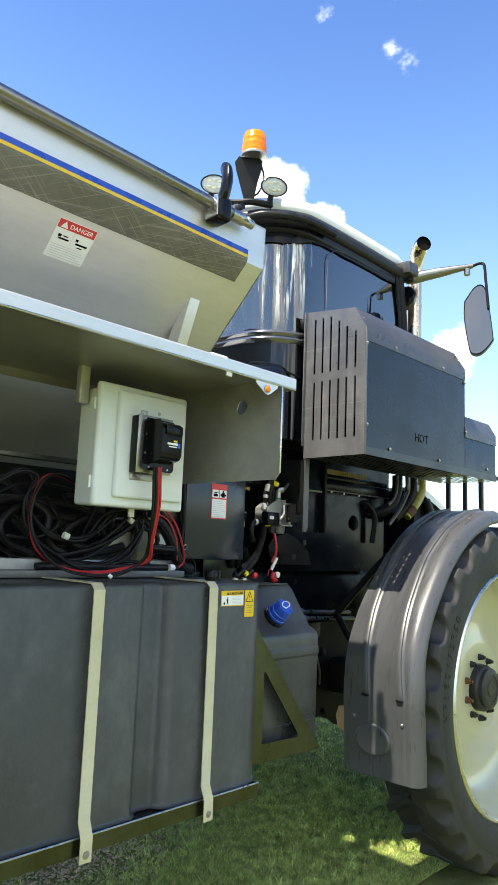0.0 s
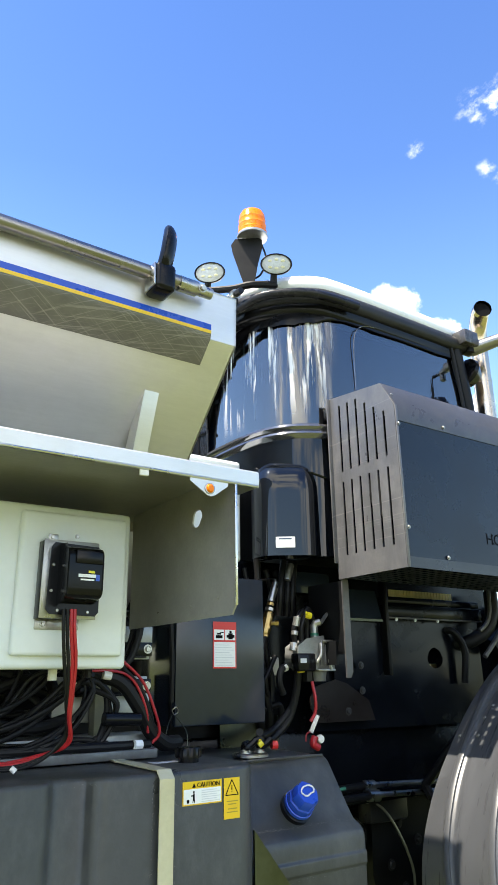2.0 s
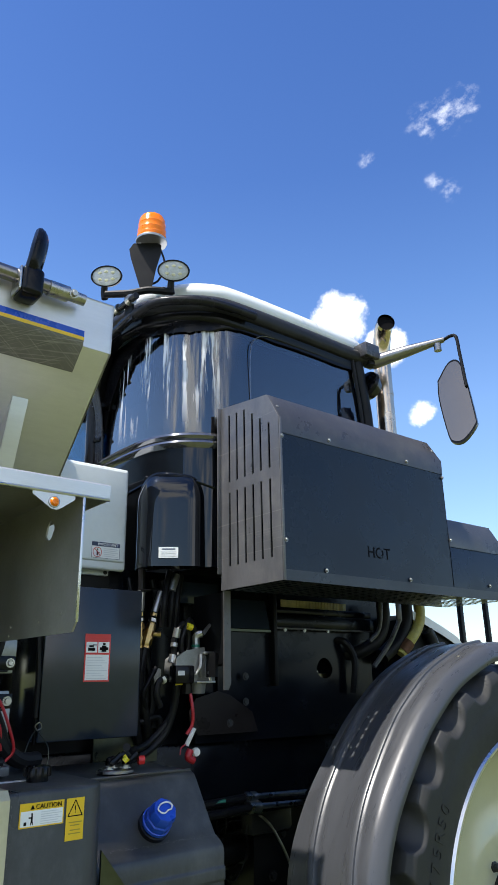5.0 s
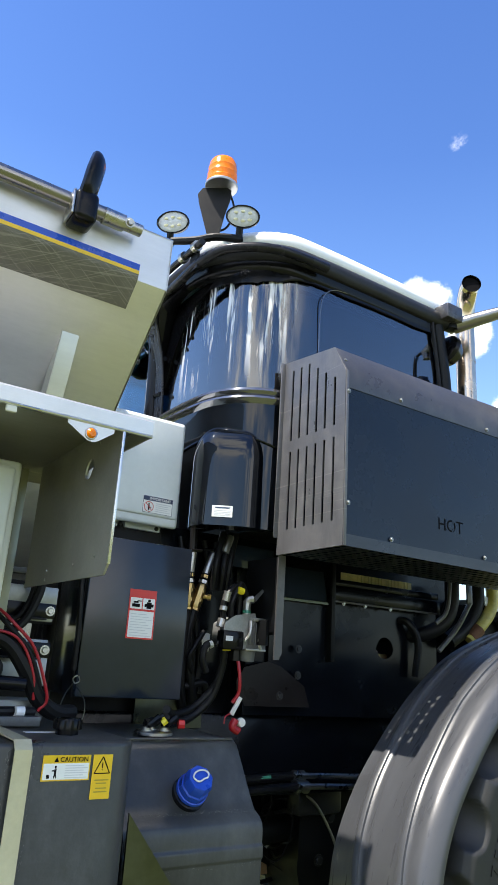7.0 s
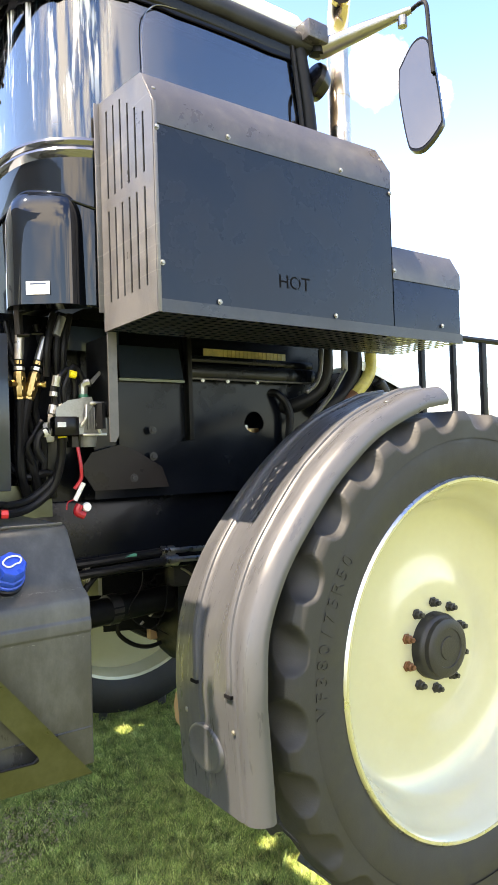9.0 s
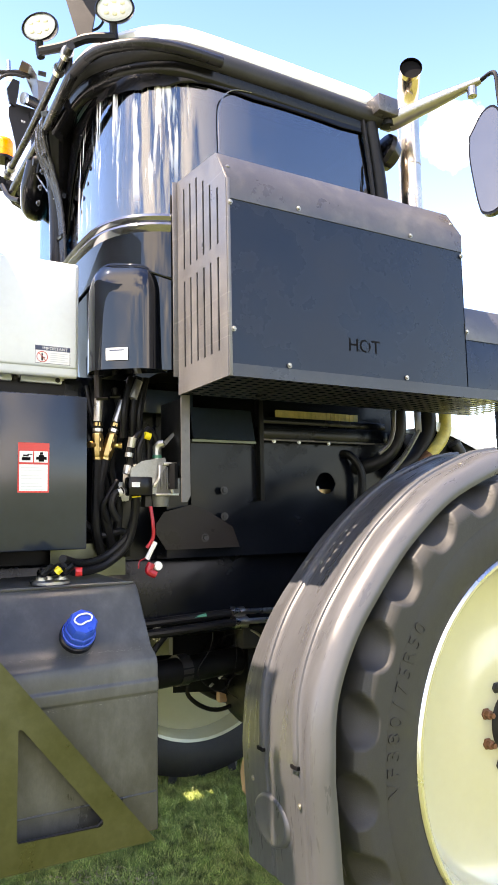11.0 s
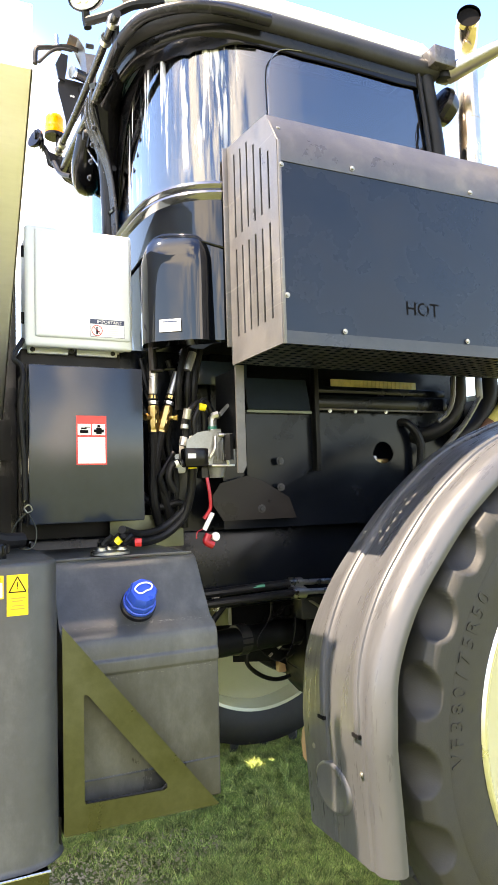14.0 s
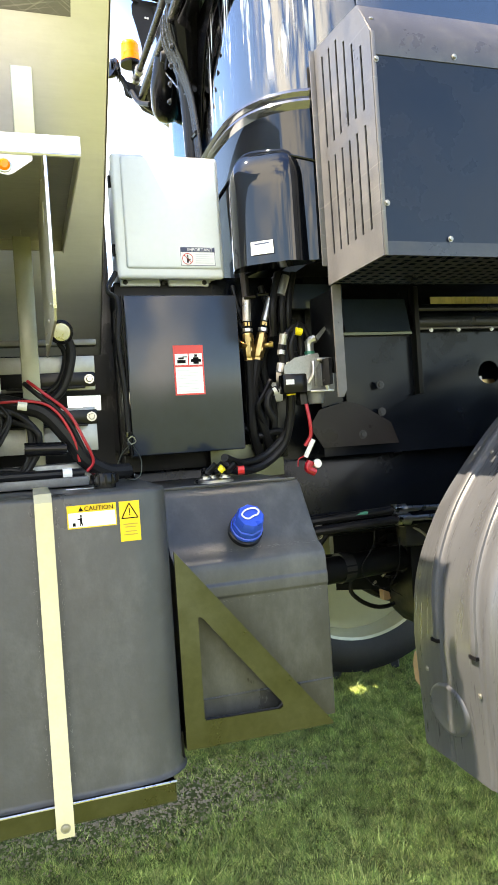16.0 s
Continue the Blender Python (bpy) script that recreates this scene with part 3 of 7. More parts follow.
def build_hopper():
    x0, x1 = -2.6, 2.39
    mid = 3.53
    half = [(2.31, 3.06), (2.315, 2.885), (3.24, 1.96)]
    outer = half + [(2 * mid - y, z) for y, z in half[::-1]]
    inner = [(2.318, 3.06), (2.323, 2.888), (3.243, 1.968)]
    inner = inner + [(2 * mid - y, z) for y, z in inner[::-1]]
    body = part("hopper", prism(outer + inner[::-1], "x", x0, x1), STEEL, MACHINE, "brushed stainless steel hopper with sloping sides")
    for x in (x0, x1 - 0.006):
        part("end_plate", prism(outer, "x", x + 0.001, x + 0.005), STEEL, body)
    # folded top edge
    part("top_edge", tube([(x0, 2.316, 3.062), (x1, 2.316, 3.062)], 0.007, 8), SHEEN, body)
    # stripe set on the upright band of the side
    part("blue_stripe", box((x0, 2.3075, 2.914), (2.288, 2.3085, 2.936)), BLUE, body, "blue pinstripe")
    part("yellow_stripe", box((x0, 2.3072, 2.902), (2.288, 2.3085, 2.914)), YELLOW, body, "yellow pinstripe")
    part("band_decal", sheet([(2.3085, 2.902), (2.3125, 2.8835), (2.382, 2.815)], "x", x0, 2.288, 0.001), PRINT_BAND, body, "dark grey scuffed decal band")
    # roll tube of the cover
    part("tarp_tube", tube([(x0, 2.290, 3.063), (0.0, 2.289, 3.058), (1.31, 2.286, 3.047), (2.06, 2.274, 3.032), (2.20, 2.268, 3.024)], 0.0235, 16), DARK_METAL, body, "dark metal tarp roll tube")
    part("tube_sleeve", tube([(2.14, 2.268, 3.025), (2.205, 2.268, 3.024)], 0.0262, 16), CHROME, body)
    part("tube_end", tube([(2.20, 2.268, 3.024), (2.262, 2.268, 3.022)], 0.019, 14), CHROME, body)
    part("bolt", bolt((2.215, 2.244, 3.018), (0, -1, -0.2), 0.010, 0.012), CHROME, body)
    # clamp with a curved keeper
    bm = box((2.043, 2.225, 2.962), (2.113, 2.315, 3.058), 0.016, 3)
    clamp = part("tarp_clamp", bm, BLACK_PLASTIC, body, "black plastic tarp clamp")
    part("clamp_plate", box((2.036, 2.232, 2.970), (2.044, 2.300, 3.050), 0.003), CHROME, body)
    bm = tube([(2.078, 2.272, 3.03), (2.082, 2.245, 3.075), (2.089, 2.240, 3.13), (2.099, 2.254, 3.178), (2.106, 2.280, 3.204)], [0.036, 0.037, 0.038, 0.036, 0.026], 14, 6, flat=0.6)
    part("curved_keeper", bm, BLACK_PLASTIC, body, "curved black rubber keeper")
    # danger sticker on the slope
    m = pose(1.484, 2.504 - 0.001, 2.696 - 0.001, 135)
    d = decal("danger_label", m, 0.148, 0.146, "white and red danger label on the hopper side",
              [("base", WHITE), ("red_header", RED, [(0.002, 0.112, 0.146, 0.144)]),
               ("pictogram", INK, [(0.018, 0.082, 0.030, 0.092), (0.022, 0.074, 0.062, 0.080), (0.036, 0.086, 0.056, 0.090), (0.090, 0.072, 0.136, 0.079), (0.086, 0.084, 0.096, 0.093), (0.100, 0.062, 0.120, 0.066)]),
               ("rule", INK_GREY, [(0.072, 0.062, 0.0735, 0.108)]),
               ("fine_print", INK_GREY, [(0.008, 0.008 + i * 0.0085, 0.140 - (i % 3) * 0.012, 0.0102 + i * 0.0085) for i in range(6)])])
    words("danger_word", "DANGER", 0.0225, m @ pose(0.045, 0.120, 0.0026), WHITE, d)
    bm = bmesh.new()
    v = [bm.verts.new(m @ Vector(p)) for p in ((0.012, 0.116, 0.0026), (0.040, 0.116, 0.0026), (0.026, 0.140, 0.0026))]
    bm.faces.new(v)
    part("warning_triangle", bm, WHITE, d)


GUTTER = material("weathered_black_trim", (0.024, 0.0245, 0.026), 0.42, 0, 0.3, 8, 0.04, 120, spec=0.2)
DARK_METAL = material("dark_satin_tube", (0.26, 0.25, 0.24), 0.32, 1.0, 0.1, 6, 0.02, 60)
BLACK_PLASTIC = material("black_plastic", (0.006, 0.006, 0.007), 0.19, 0, 0.2, 15, 0.03, 200, spec=0.19, rvary=0.05)
build_hopper()


def build_shelf():
    """Stainless shelf with its end panel, marker lamp and posts."""
    shelf = part("side_shelf", sheet([(2.012, 2.338), (2.72, 2.338), (2.72, 2.30)], "x", -1.2, 2.2485, -0.004), SHADED_STEEL, MACHINE, "stainless steel side shelf with folded lip")
    part("front_lip", sheet([(2.000, 2.295), (1.995, 2.300), (1.995, 2.333), (2.000, 2.338), (2.012, 2.338)], "x", -1.2, 2.252, -0.004), STEEL, shelf)
    part("end_lip", box((2.2485, 2.003, 2.296), (2.2525, 2.72, 2.3345)), STEEL, shelf)
    part("lip_hem", tube([(-1.2, 1.999, 2.297), (2.252, 1.999, 2.297)], 0.0045, 8), SHEEN, shelf)
    part("rubber_block", box((1.908, 1.999, 2.279), (1.932, 2.010, 2.296), 0.003), WHITE_PLASTIC, shelf)
    holes = [(2.197 + 0.030 * math.cos(a) * (1 if math.cos(a) * math.sin(a) < 0 else 0.78), 2.241 + 0.026 * math.sin(a)) for a in [i * math.pi / 9 for i in range(18)]]
    out = [(2.0, 2.30), (2.0, 1.985), (2.018, 1.963), (2.62, 1.965), (2.62, 2.33), (2.05, 2.33)]
    bm = plate_with_hole(out, holes, "x", 2.178, 2.183)
    panel = part("end_panel", bm, SHADED_STEEL, shelf, "stainless steel end panel with an oval hole")
    part("panel_edge", box((2.177, 1.996, 1.985), (2.184, 2.001, 2.30), 0.001), SHEEN, shelf)
    for y, z in ((2.30, 2.315), (2.42, 2.315), (2.14, 2.30), (2.42, 2.0), (2.43, 1.975), (2.22, 2.0), (2.08, 2.01)):
        part("bolt", bolt((2.177, y, z), (-1, 0, 0), 0.0028, 0.003), CHROME, shelf)
    # marker lamp on its tab
    part("lamp_tab", prism([(2.045, 2.296), (2.156, 2.296), (2.156, 2.284), (2.118, 2.256), (2.108, 2.252), (2.095, 2.254), (2.045, 2.285)], "y", 1.9985, 2.002), STEEL, shelf)
    part("marker_lamp", lathe([(0, 0.010), (0.008, 0.009), (0.0115, 0.005), (0.012, 0)], pose(2.101, 1.999, 2.271, 90), 20), AMBER, shelf, "small round amber marker lamp")
    part("lamp_ring", lathe([(0.012, 0.0045), (0.0145, 0.004), (0.015, 0)], pose(2.101, 1.999, 2.271, 90), 20), CHROME, shelf)
    part("support_rib", prism([(2.625, 2.335), (2.474, 2.726), (2.490, 2.735), (2.54, 2.70), (2.70, 2.335)], "x", 2.131, 2.186, 0.003), STEEL, shelf, "upright stainless steel rib")
    part("support_post", box((2.106, 2.690, 1.60), (2.158, 2.735, 2.44), 0.003), SHADED_OLIVE_STEEL, shelf, "upright stainless steel post")
    part("support_post", box((1.652, 2.47, 2.20), (1.690, 2.50, 2.335), 0.003), STEEL, shelf)


def plate_with_hole(out, hole, axis, a, b):
    """A plate with one opening: the outline and the opening are joined by a ring of faces."""
    bm = bmesh.new()
    def at(p, h):
        return {"x": (h, p[0], p[1]), "y": (p[0], h, p[1]), "z": (p[0], p[1], h)}[axis]
    layers = []
    for h in (a, b):
        o = [bm.verts.new(at(p, h)) for p in out]
        i = [bm.verts.new(at(p, h)) for p in hole]
        es = [bm.edges.new((r[k], r[(k + 1) % len(r)])) for r in (o, i) for k in range(len(r))]
        bmesh.ops.triangle_fill(bm, edges=es, use_beauty=True)
        layers.append((o, i))
    for j in (0, 1):
        lo, hi = layers[0][j], layers[1][j]
        for k in range(len(lo)):
            bm.faces.new((lo[k], lo[(k + 1) % len(lo)], hi[(k + 1) % len(lo)], hi[k]))
    return bm


build_shelf()


def build_control_box():
    x0, x1, z0, z1 = 1.690, 2.055, 1.842, 2.268
    body = part("control_box", box((x0 + 0.008, 2.385, z0 + 0.006), (x1 - 0.008, 2.54, z1 - 0.006), 0.014, 3), GREY_PAINT, MACHINE, "light grey plastic control box with a mounted module")
    part("lid", box((x0 - 0.026, 2.362, z0), (x1, 2.392, z1), 0.013, 3), GREY_PAINT, body)
    part("lid_panel", box((x0 + 0.045, 2.341, z0 + 0.032), (x1 - 0.020, 2.366, z1 - 0.022), 0.010, 3), GREY_PAINT, body)
    for z in (z0 + 0.08, z1 - 0.08):
        part("hinge", tube([(x0 - 0.030, 2.384, z - 0.02), (x0 - 0.030, 2.384, z + 0.02)], 0.005, 8), GREY_PAINT, body)
    part("mounting_plate", box((1.786, 2.3, 1.963), (1.936, 2.304, 2.164), 0.002), SILVER, body, "bare aluminium mounting bracket")
    part("bracket_side", box((1.785, 2.304, 1.963), (1.789, 2.338, 2.160), 0.001), BLACK_PLASTIC, body)
    part("bracket_foot", box((1.788, 2.3365, 1.938), (1.905, 2.3405, 1.966), 0.002), SILVER, body)
    part("bracket_tab", box((1.796, 2.3, 2.160), (1.822, 2.304, 2.178), 0.002), SILVER, body)
    for p in ((1.810, 1.950), (1.893, 1.950)):
        part("screw", bolt((p[0], 2.3365, p[1]), (0, -1, 0), 0.0065, 0.005), CHROME, body)
    for p in ((1.806, 2.168), (1.872, 2.176)):
        part("screw", bolt((p[0], 2.3, p[1]), (0, -1, 0), 0.0045, 0.004), CHROME, body)
    flange = [(1.800, 1.985), (1.808, 1.976), (1.925, 1.974), (1.932, 1.982), (1.932, 2.138), (1.926, 2.146), (1.812, 2.150), (1.804, 2.140)]
    part("module_flange", prism(flange, "y", 2.284, 2.3, 0.004, 2), BLACK_PLASTIC, body)
    side = [(2.286, 1.998), (2.234, 2.010), (2.223, 2.024), (2.223, 2.120), (2.232, 2.136), (2.286, 2.142)]
    mod = part("radio_module", prism(side, "x", 1.822, 1.924, 0.010, 3), BLACK_PLASTIC, body, "black plastic radio module")
    part("module_rib", box((1.845, 2.218, 2.094), (1.918, 2.226, 2.128), 0.004, 2), BLACK_PLASTIC, body)
    m = pose(1.850, 2.2225, 2.048, 90)
    part("module_badge", flat_bars([(0.004, 0.012, 0.052, 0.020), (0.010, 0.004, 0.046, 0.008)], m), WHITE, body)
    part("module_badge", flat_bars([(0.030, 0.023, 0.046, 0.029)], m @ pose(0, 0, 0.0004)), YELLOW_TAG, body)
    part("badge_end", flat_bars([(0.050, 0.004, 0.060, 0.020)], m @ pose(0, 0, 0.0003)), BLUE, body)
    for x, z in ((1.826, 1.982), (1.906, 1.980), (1.809, 2.095), (1.807, 2.030), (1.836, 2.144)):
        part("screw", bolt((x, 2.284, z), (0, -1, 0), 0.004, 0.003, washer=False), CHROME, body)
    part("cable_gland", tube([(1.880, 2.44, 1.845), (1.880, 2.44, 1.815)], 0.012, 10), WHITE_PLASTIC, body)
    part("cable_gland", tube([(1.98, 2.45, 1.845), (1.98, 2.45, 1.82)], 0.014, 10), BLACK_PLASTIC, body)


build_control_box()


def worn_edges(tank, lines, seed):
    """Short ragged pale rubs along the moulded edges."""
    rng = random.Random(seed)
    bm = bmesh.new()
    for a, b, count in lines:
        a, b = Vector(a), Vector(b)
        for _ in range(count * 3):
            t = rng.random()
            p = a.lerp(b, t) + Vector((rng.uniform(-1, 1), 0, rng.uniform(-1, 1))) * rng.uniform(0.001, 0.006)
            d = (b - a).normalized() * rng.uniform(0.001, 0.006) + Vector((rng.uniform(-1, 1), 0, rng.uniform(-1, 1))) * 0.003
            tube([p, p + d * 0.5 + Vector((0, 0, 0.0005)), p + d], rng.uniform(0.0002, 0.0005), 4, 1, bm)
    tagged(part("worn_edge", bm, SCUFF, tank, "pale rubbed plastic along the edges"), kind="stuff")


SCUFF = material("pale_rubbed_plastic", (0.14, 0.14, 0.13), 0.7, 0, 0.5, 40, 0.1)


def build_fuel_tank():
    x0, x1 = -0.8, 2.445
    plan = [(x0, 2.274), (1.818, 2.274), (1.841, 2.286), (1.861, 2.319), (1.938, 2.319), (1.955, 2.286), (1.975, 2.274)]
    plan += [(x1 - 0.10 + 0.10 * math.sin(t), 2.274 + 0.088 * (1 - math.cos(t))) for t in [k * math.pi / 12 for k in range(7)]] + [(x1, 3.05), (x0, 3.05)]
    tank = part("fuel_tank", prism(plan, "z", 0.858, 1.588, 0.028, 3), TANK, MACHINE, "charcoal moulded plastic fuel tank")
    for x in (1.619, 2.108):
        part("tank_strap", sheet([(2.236, 0.790), (2.236, 0.858), (2.256, 0.90), (2.258, 1.575), (2.276, 1.592), (3.0, 1.594)], "x", x + 0.006, x + 0.047, 0.0035), STRAP, tank, "flat pale metal tank strap")
        part("strap_bolt", bolt((x + 0.027, 2.233, 0.812), (0, -1, 0), 0.008, 0.003), ZINC, tank)
    part("tank_tray", sheet([(2.256, 0.805), (2.256, 0.854), (3.0, 0.856)], "x", x0, 2.405, -0.005), STEEL_GRASS_TINT, tank, "stainless steel tank tray with front flange")
    # thin bright tube added as the highlight along the tray's top edge
    part("tray_edge_glint", tube([(x0, 2.255, 0.8555), (2.408, 2.255, 0.8555)], 0.003, 6), SHEEN, tank)
    part("tray_bracket", prism([(2.30, 0.856), (2.445, 0.856), (2.445, 0.93), (2.452, 0.93), (2.452, 0.848), (2.30, 0.848)], "y", 2.36, 3.0), BLACK, tank)
    cap = lathe([(0.030, 0), (0.030, 0.012), (0.036, 0.013)] + [(0.036, 0.034), (0.033, 0.040), (0, 0.040)], pose(2.300, 2.445, 1.588), 24)
    part("filler_cap", cap, BLACK_PLASTIC, tank, "black screw filler cap")
    for i in range(12):
        a = i * math.pi / 6
        part("cap_rib", box((-0.0025, -0.0015, 0.014), (0.0025, 0.0015, 0.036), 0, m=pose(2.300 + 0.0365 * math.cos(a), 2.445 + 0.0365 * math.sin(a), 1.588, 0, 0, math.degrees(a) + 90)), BLACK_PLASTIC, tank)
    part("paper_tag", box((2.20, 2.47, 1.5885), (2.285, 2.50, 1.5895)), WHITE, tank)
    worn_edges(tank, [((x, 2.2735, 0.90), (x, 2.2735, 1.56), 34) for x in (1.614, 1.674, 2.105, 2.165)] + [((1.2, 2.280, 1.578), (2.34, 2.280, 1.578), 40), ((1.2, 2.278, 0.872), (2.34, 2.278, 0.872), 50), ((2.418, 2.312, 0.90), (2.418, 2.312, 1.56), 30)], 3)
    m = pose(2.188, 2.2725, 1.505, 90)
    d = decal("caution_label", m, 0.118, 0.056, "yellow and white caution label on the fuel tank",
              [("base", YELLOW), ("white_field", WHITE, [(0.003, 0.003, 0.115, 0.038)]),
               ("pictogram", INK, [(0.030, 0.010, 0.035, 0.026), (0.0305, 0.027, 0.0345, 0.033), (0.029, 0.006, 0.031, 0.012), (0.034, 0.006, 0.036, 0.012), (0.024, 0.021, 0.030, 0.024), (0.012, 0.006, 0.019, 0.014)]),
               ("fine_print", INK_GREY, [(0.056, 0.006 + i * 0.0052, 0.112 - (i % 2) * 0.01, 0.0078 + i * 0.0052) for i in range(6)])])
    words("caution_word", "CAUTION", 0.0155, m @ pose(0.041, 0.0415, 0.0026), INK, d)
    bm = bmesh.new()
    bm.faces.new([bm.verts.new(m @ Vector(p)) for p in ((0.027, 0.041, 0.0014), (0.039, 0.041, 0.0014), (0.033, 0.052, 0.0014))])
    part("warning_triangle", bm, INK, d)
    m = pose(2.313, 2.2725, 1.462, 90)
    d = decal("fuel_label", m, 0.050, 0.099, "yellow fuel warning label with a black triangle",
              [("base", YELLOW), ("fine_print", INK_OLIVE, [(0.008, 0.041, 0.044, 0.0435), (0.012, 0.034, 0.038, 0.0365), (0.012, 0.023, 0.040, 0.0255), (0.008, 0.015, 0.042, 0.0175)]),
               ("mark", INK, [(0.0238, 0.069, 0.0262, 0.081), (0.0238, 0.064, 0.0262, 0.0665)])])
    tri = [(0.005, 0.057), (0.045, 0.057), (0.025, 0.094)]
    bm = bmesh.new()
    for a, b in zip(tri, tri[1:] + tri[:1]):
        tube([m @ Vector((*a, 0.001)), m @ Vector((*b, 0.001))], 0.0013, 6, bm=bm)
    part("warning_triangle", bm, INK, d)


build_fuel_tank()


def build_def_tank():
    prof = [(2.385, 0.885), (2.380, 1.262), (2.374, 1.268), (2.374, 1.298), (2.380, 1.304), (2.380, 1.340), (2.386, 1.358), (2.402, 1.372), (2.430, 1.384), (2.452, 1.412), (2.536, 1.530), (2.548, 1.546), (2.570, 1.558), (3.0, 1.563), (3.0, 0.885)]
    tank = part("fluid_tank", prism(prof, "x", 2.462, 2.905, 0.026, 4), TANK, MACHINE, "charcoal plastic fluid tank with sloping shoulder")
    part("seam", tube([(2.475, 2.565, 1.561), (2.70, 2.560, 1.562), (2.895, 2.565, 1.561)], 0.004, 6), TANK, tank)
    part("seam", tube([(2.47, 2.3845, 0.994), (2.68, 2.3835, 0.992), (2.90, 2.3845, 0.990)], 0.0035, 6), TANK, tank)
    worn_edges(tank, [((2.48, 2.562, 1.556), (2.88, 2.562, 1.556), 70), ((2.50, 2.420, 1.384), (2.89, 2.420, 1.384), 36), ((2.47, 2.379, 1.256), (2.89, 2.379, 1.256), 14), ((2.47, 2.379, 1.30), (2.89, 2.379, 1.30), 10)], 5)
    slope = math.degrees(math.atan2(0.173, 0.135))
    at = Vector((2.690, 2.452, 1.432))
    m = Matrix.Translation(at) @ pose(0, 0, 0, slope) @ Matrix.Diagonal((0.9, 0.9, 0.95, 1))
    part("filler_neck", lathe([(0.056, -0.012), (0.056, 0.004), (0.046, 0.008), (0.046, 0.016)], m, 32), BLACK_PLASTIC, tank)
    cap = part("filler_cap", lathe([(0.050, 0.010), (0.050, 0.042), (0.046, 0.046), (0.046, 0.074), (0.041, 0.082), (0, 0.084)], m, 8), BLUE_CAP, tank, "blue screw cap with a white clip")
    part("cap_collar", lathe([(0.0525, 0.012), (0.0525, 0.022), (0.049, 0.024)], m, 32), BLUE_CAP, tank)
    ring = [m @ Vector(p) for p in ((-0.022, -0.012, 0.088), (-0.030, 0.002, 0.088), (-0.014, 0.018, 0.088), (0.012, 0.022, 0.088), (0.026, 0.012, 0.088), (0.020, -0.002, 0.088), (0.006, -0.006, 0.088), (-0.010, -0.014, 0.088), (-0.022, -0.012, 0.088))]
    part("cap_clip", tube(ring, 0.0025, 8), WHITE_PLASTIC, tank, "white plastic clip")
    # level sender and hose elbows on the top
    part("sender_flange", lathe([(0.062, 0), (0.062, 0.008), (0.056, 0.012), (0, 0.012)], pose(2.66, 2.66, 1.564), 28), CHROME, tank)
    for dx, dy, mt in ((-0.03, -0.01, BLACK_PLASTIC), (0.0, 0.02, BLACK_PLASTIC), (0.035, -0.005, BLACK_PLASTIC)):
        part("elbow", tube([(2.66 + dx, 2.66 + dy, 1.568), (2.66 + dx, 2.66 + dy, 1.603), (2.665 + dx, 2.645 + dy, 1.596), (2.69 + dx, 2.63 + dy, 1.62)], 0.011, 8), mt, tank)
        part("nut", bolt((2.66 + dx, 2.66 + dy, 1.576), (0, 0, 1), 0.014, 0.012), CHROME, tank)
    part("yellow_clip", tube([(2.672, 2.628, 1.600), (2.684, 2.623, 1.611)], 0.0125, 8), YELLOW_TAG, tank)
    part("red_clip", tube([(2.735, 2.64, 1.596), (2.755, 2.635, 1.596)], 0.014, 8), RED, tank)
    tri = [(2.455, 1.412), (2.455, 0.886), (2.880, 0.880)]
    hole = [(2.508, 1.228), (2.512, 1.232), (2.520, 1.228), (2.728, 0.966), (2.730, 0.955), (2.722, 0.949), (2.512, 0.956), (2.508, 0.962)]
    part("triangular_bracket", plate_with_hole(tri, hole, "y", 2.338, 2.346), STEEL_GRASS_TINT, tank, "triangular stainless steel support bracket")
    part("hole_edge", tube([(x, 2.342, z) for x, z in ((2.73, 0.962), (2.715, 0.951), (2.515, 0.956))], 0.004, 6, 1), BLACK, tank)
    part("support_arm", box((2.456, 2.346, 0.886), (2.470, 2.99, 0.930)), STEEL_GRASS_TINT, tank)


build_def_tank()


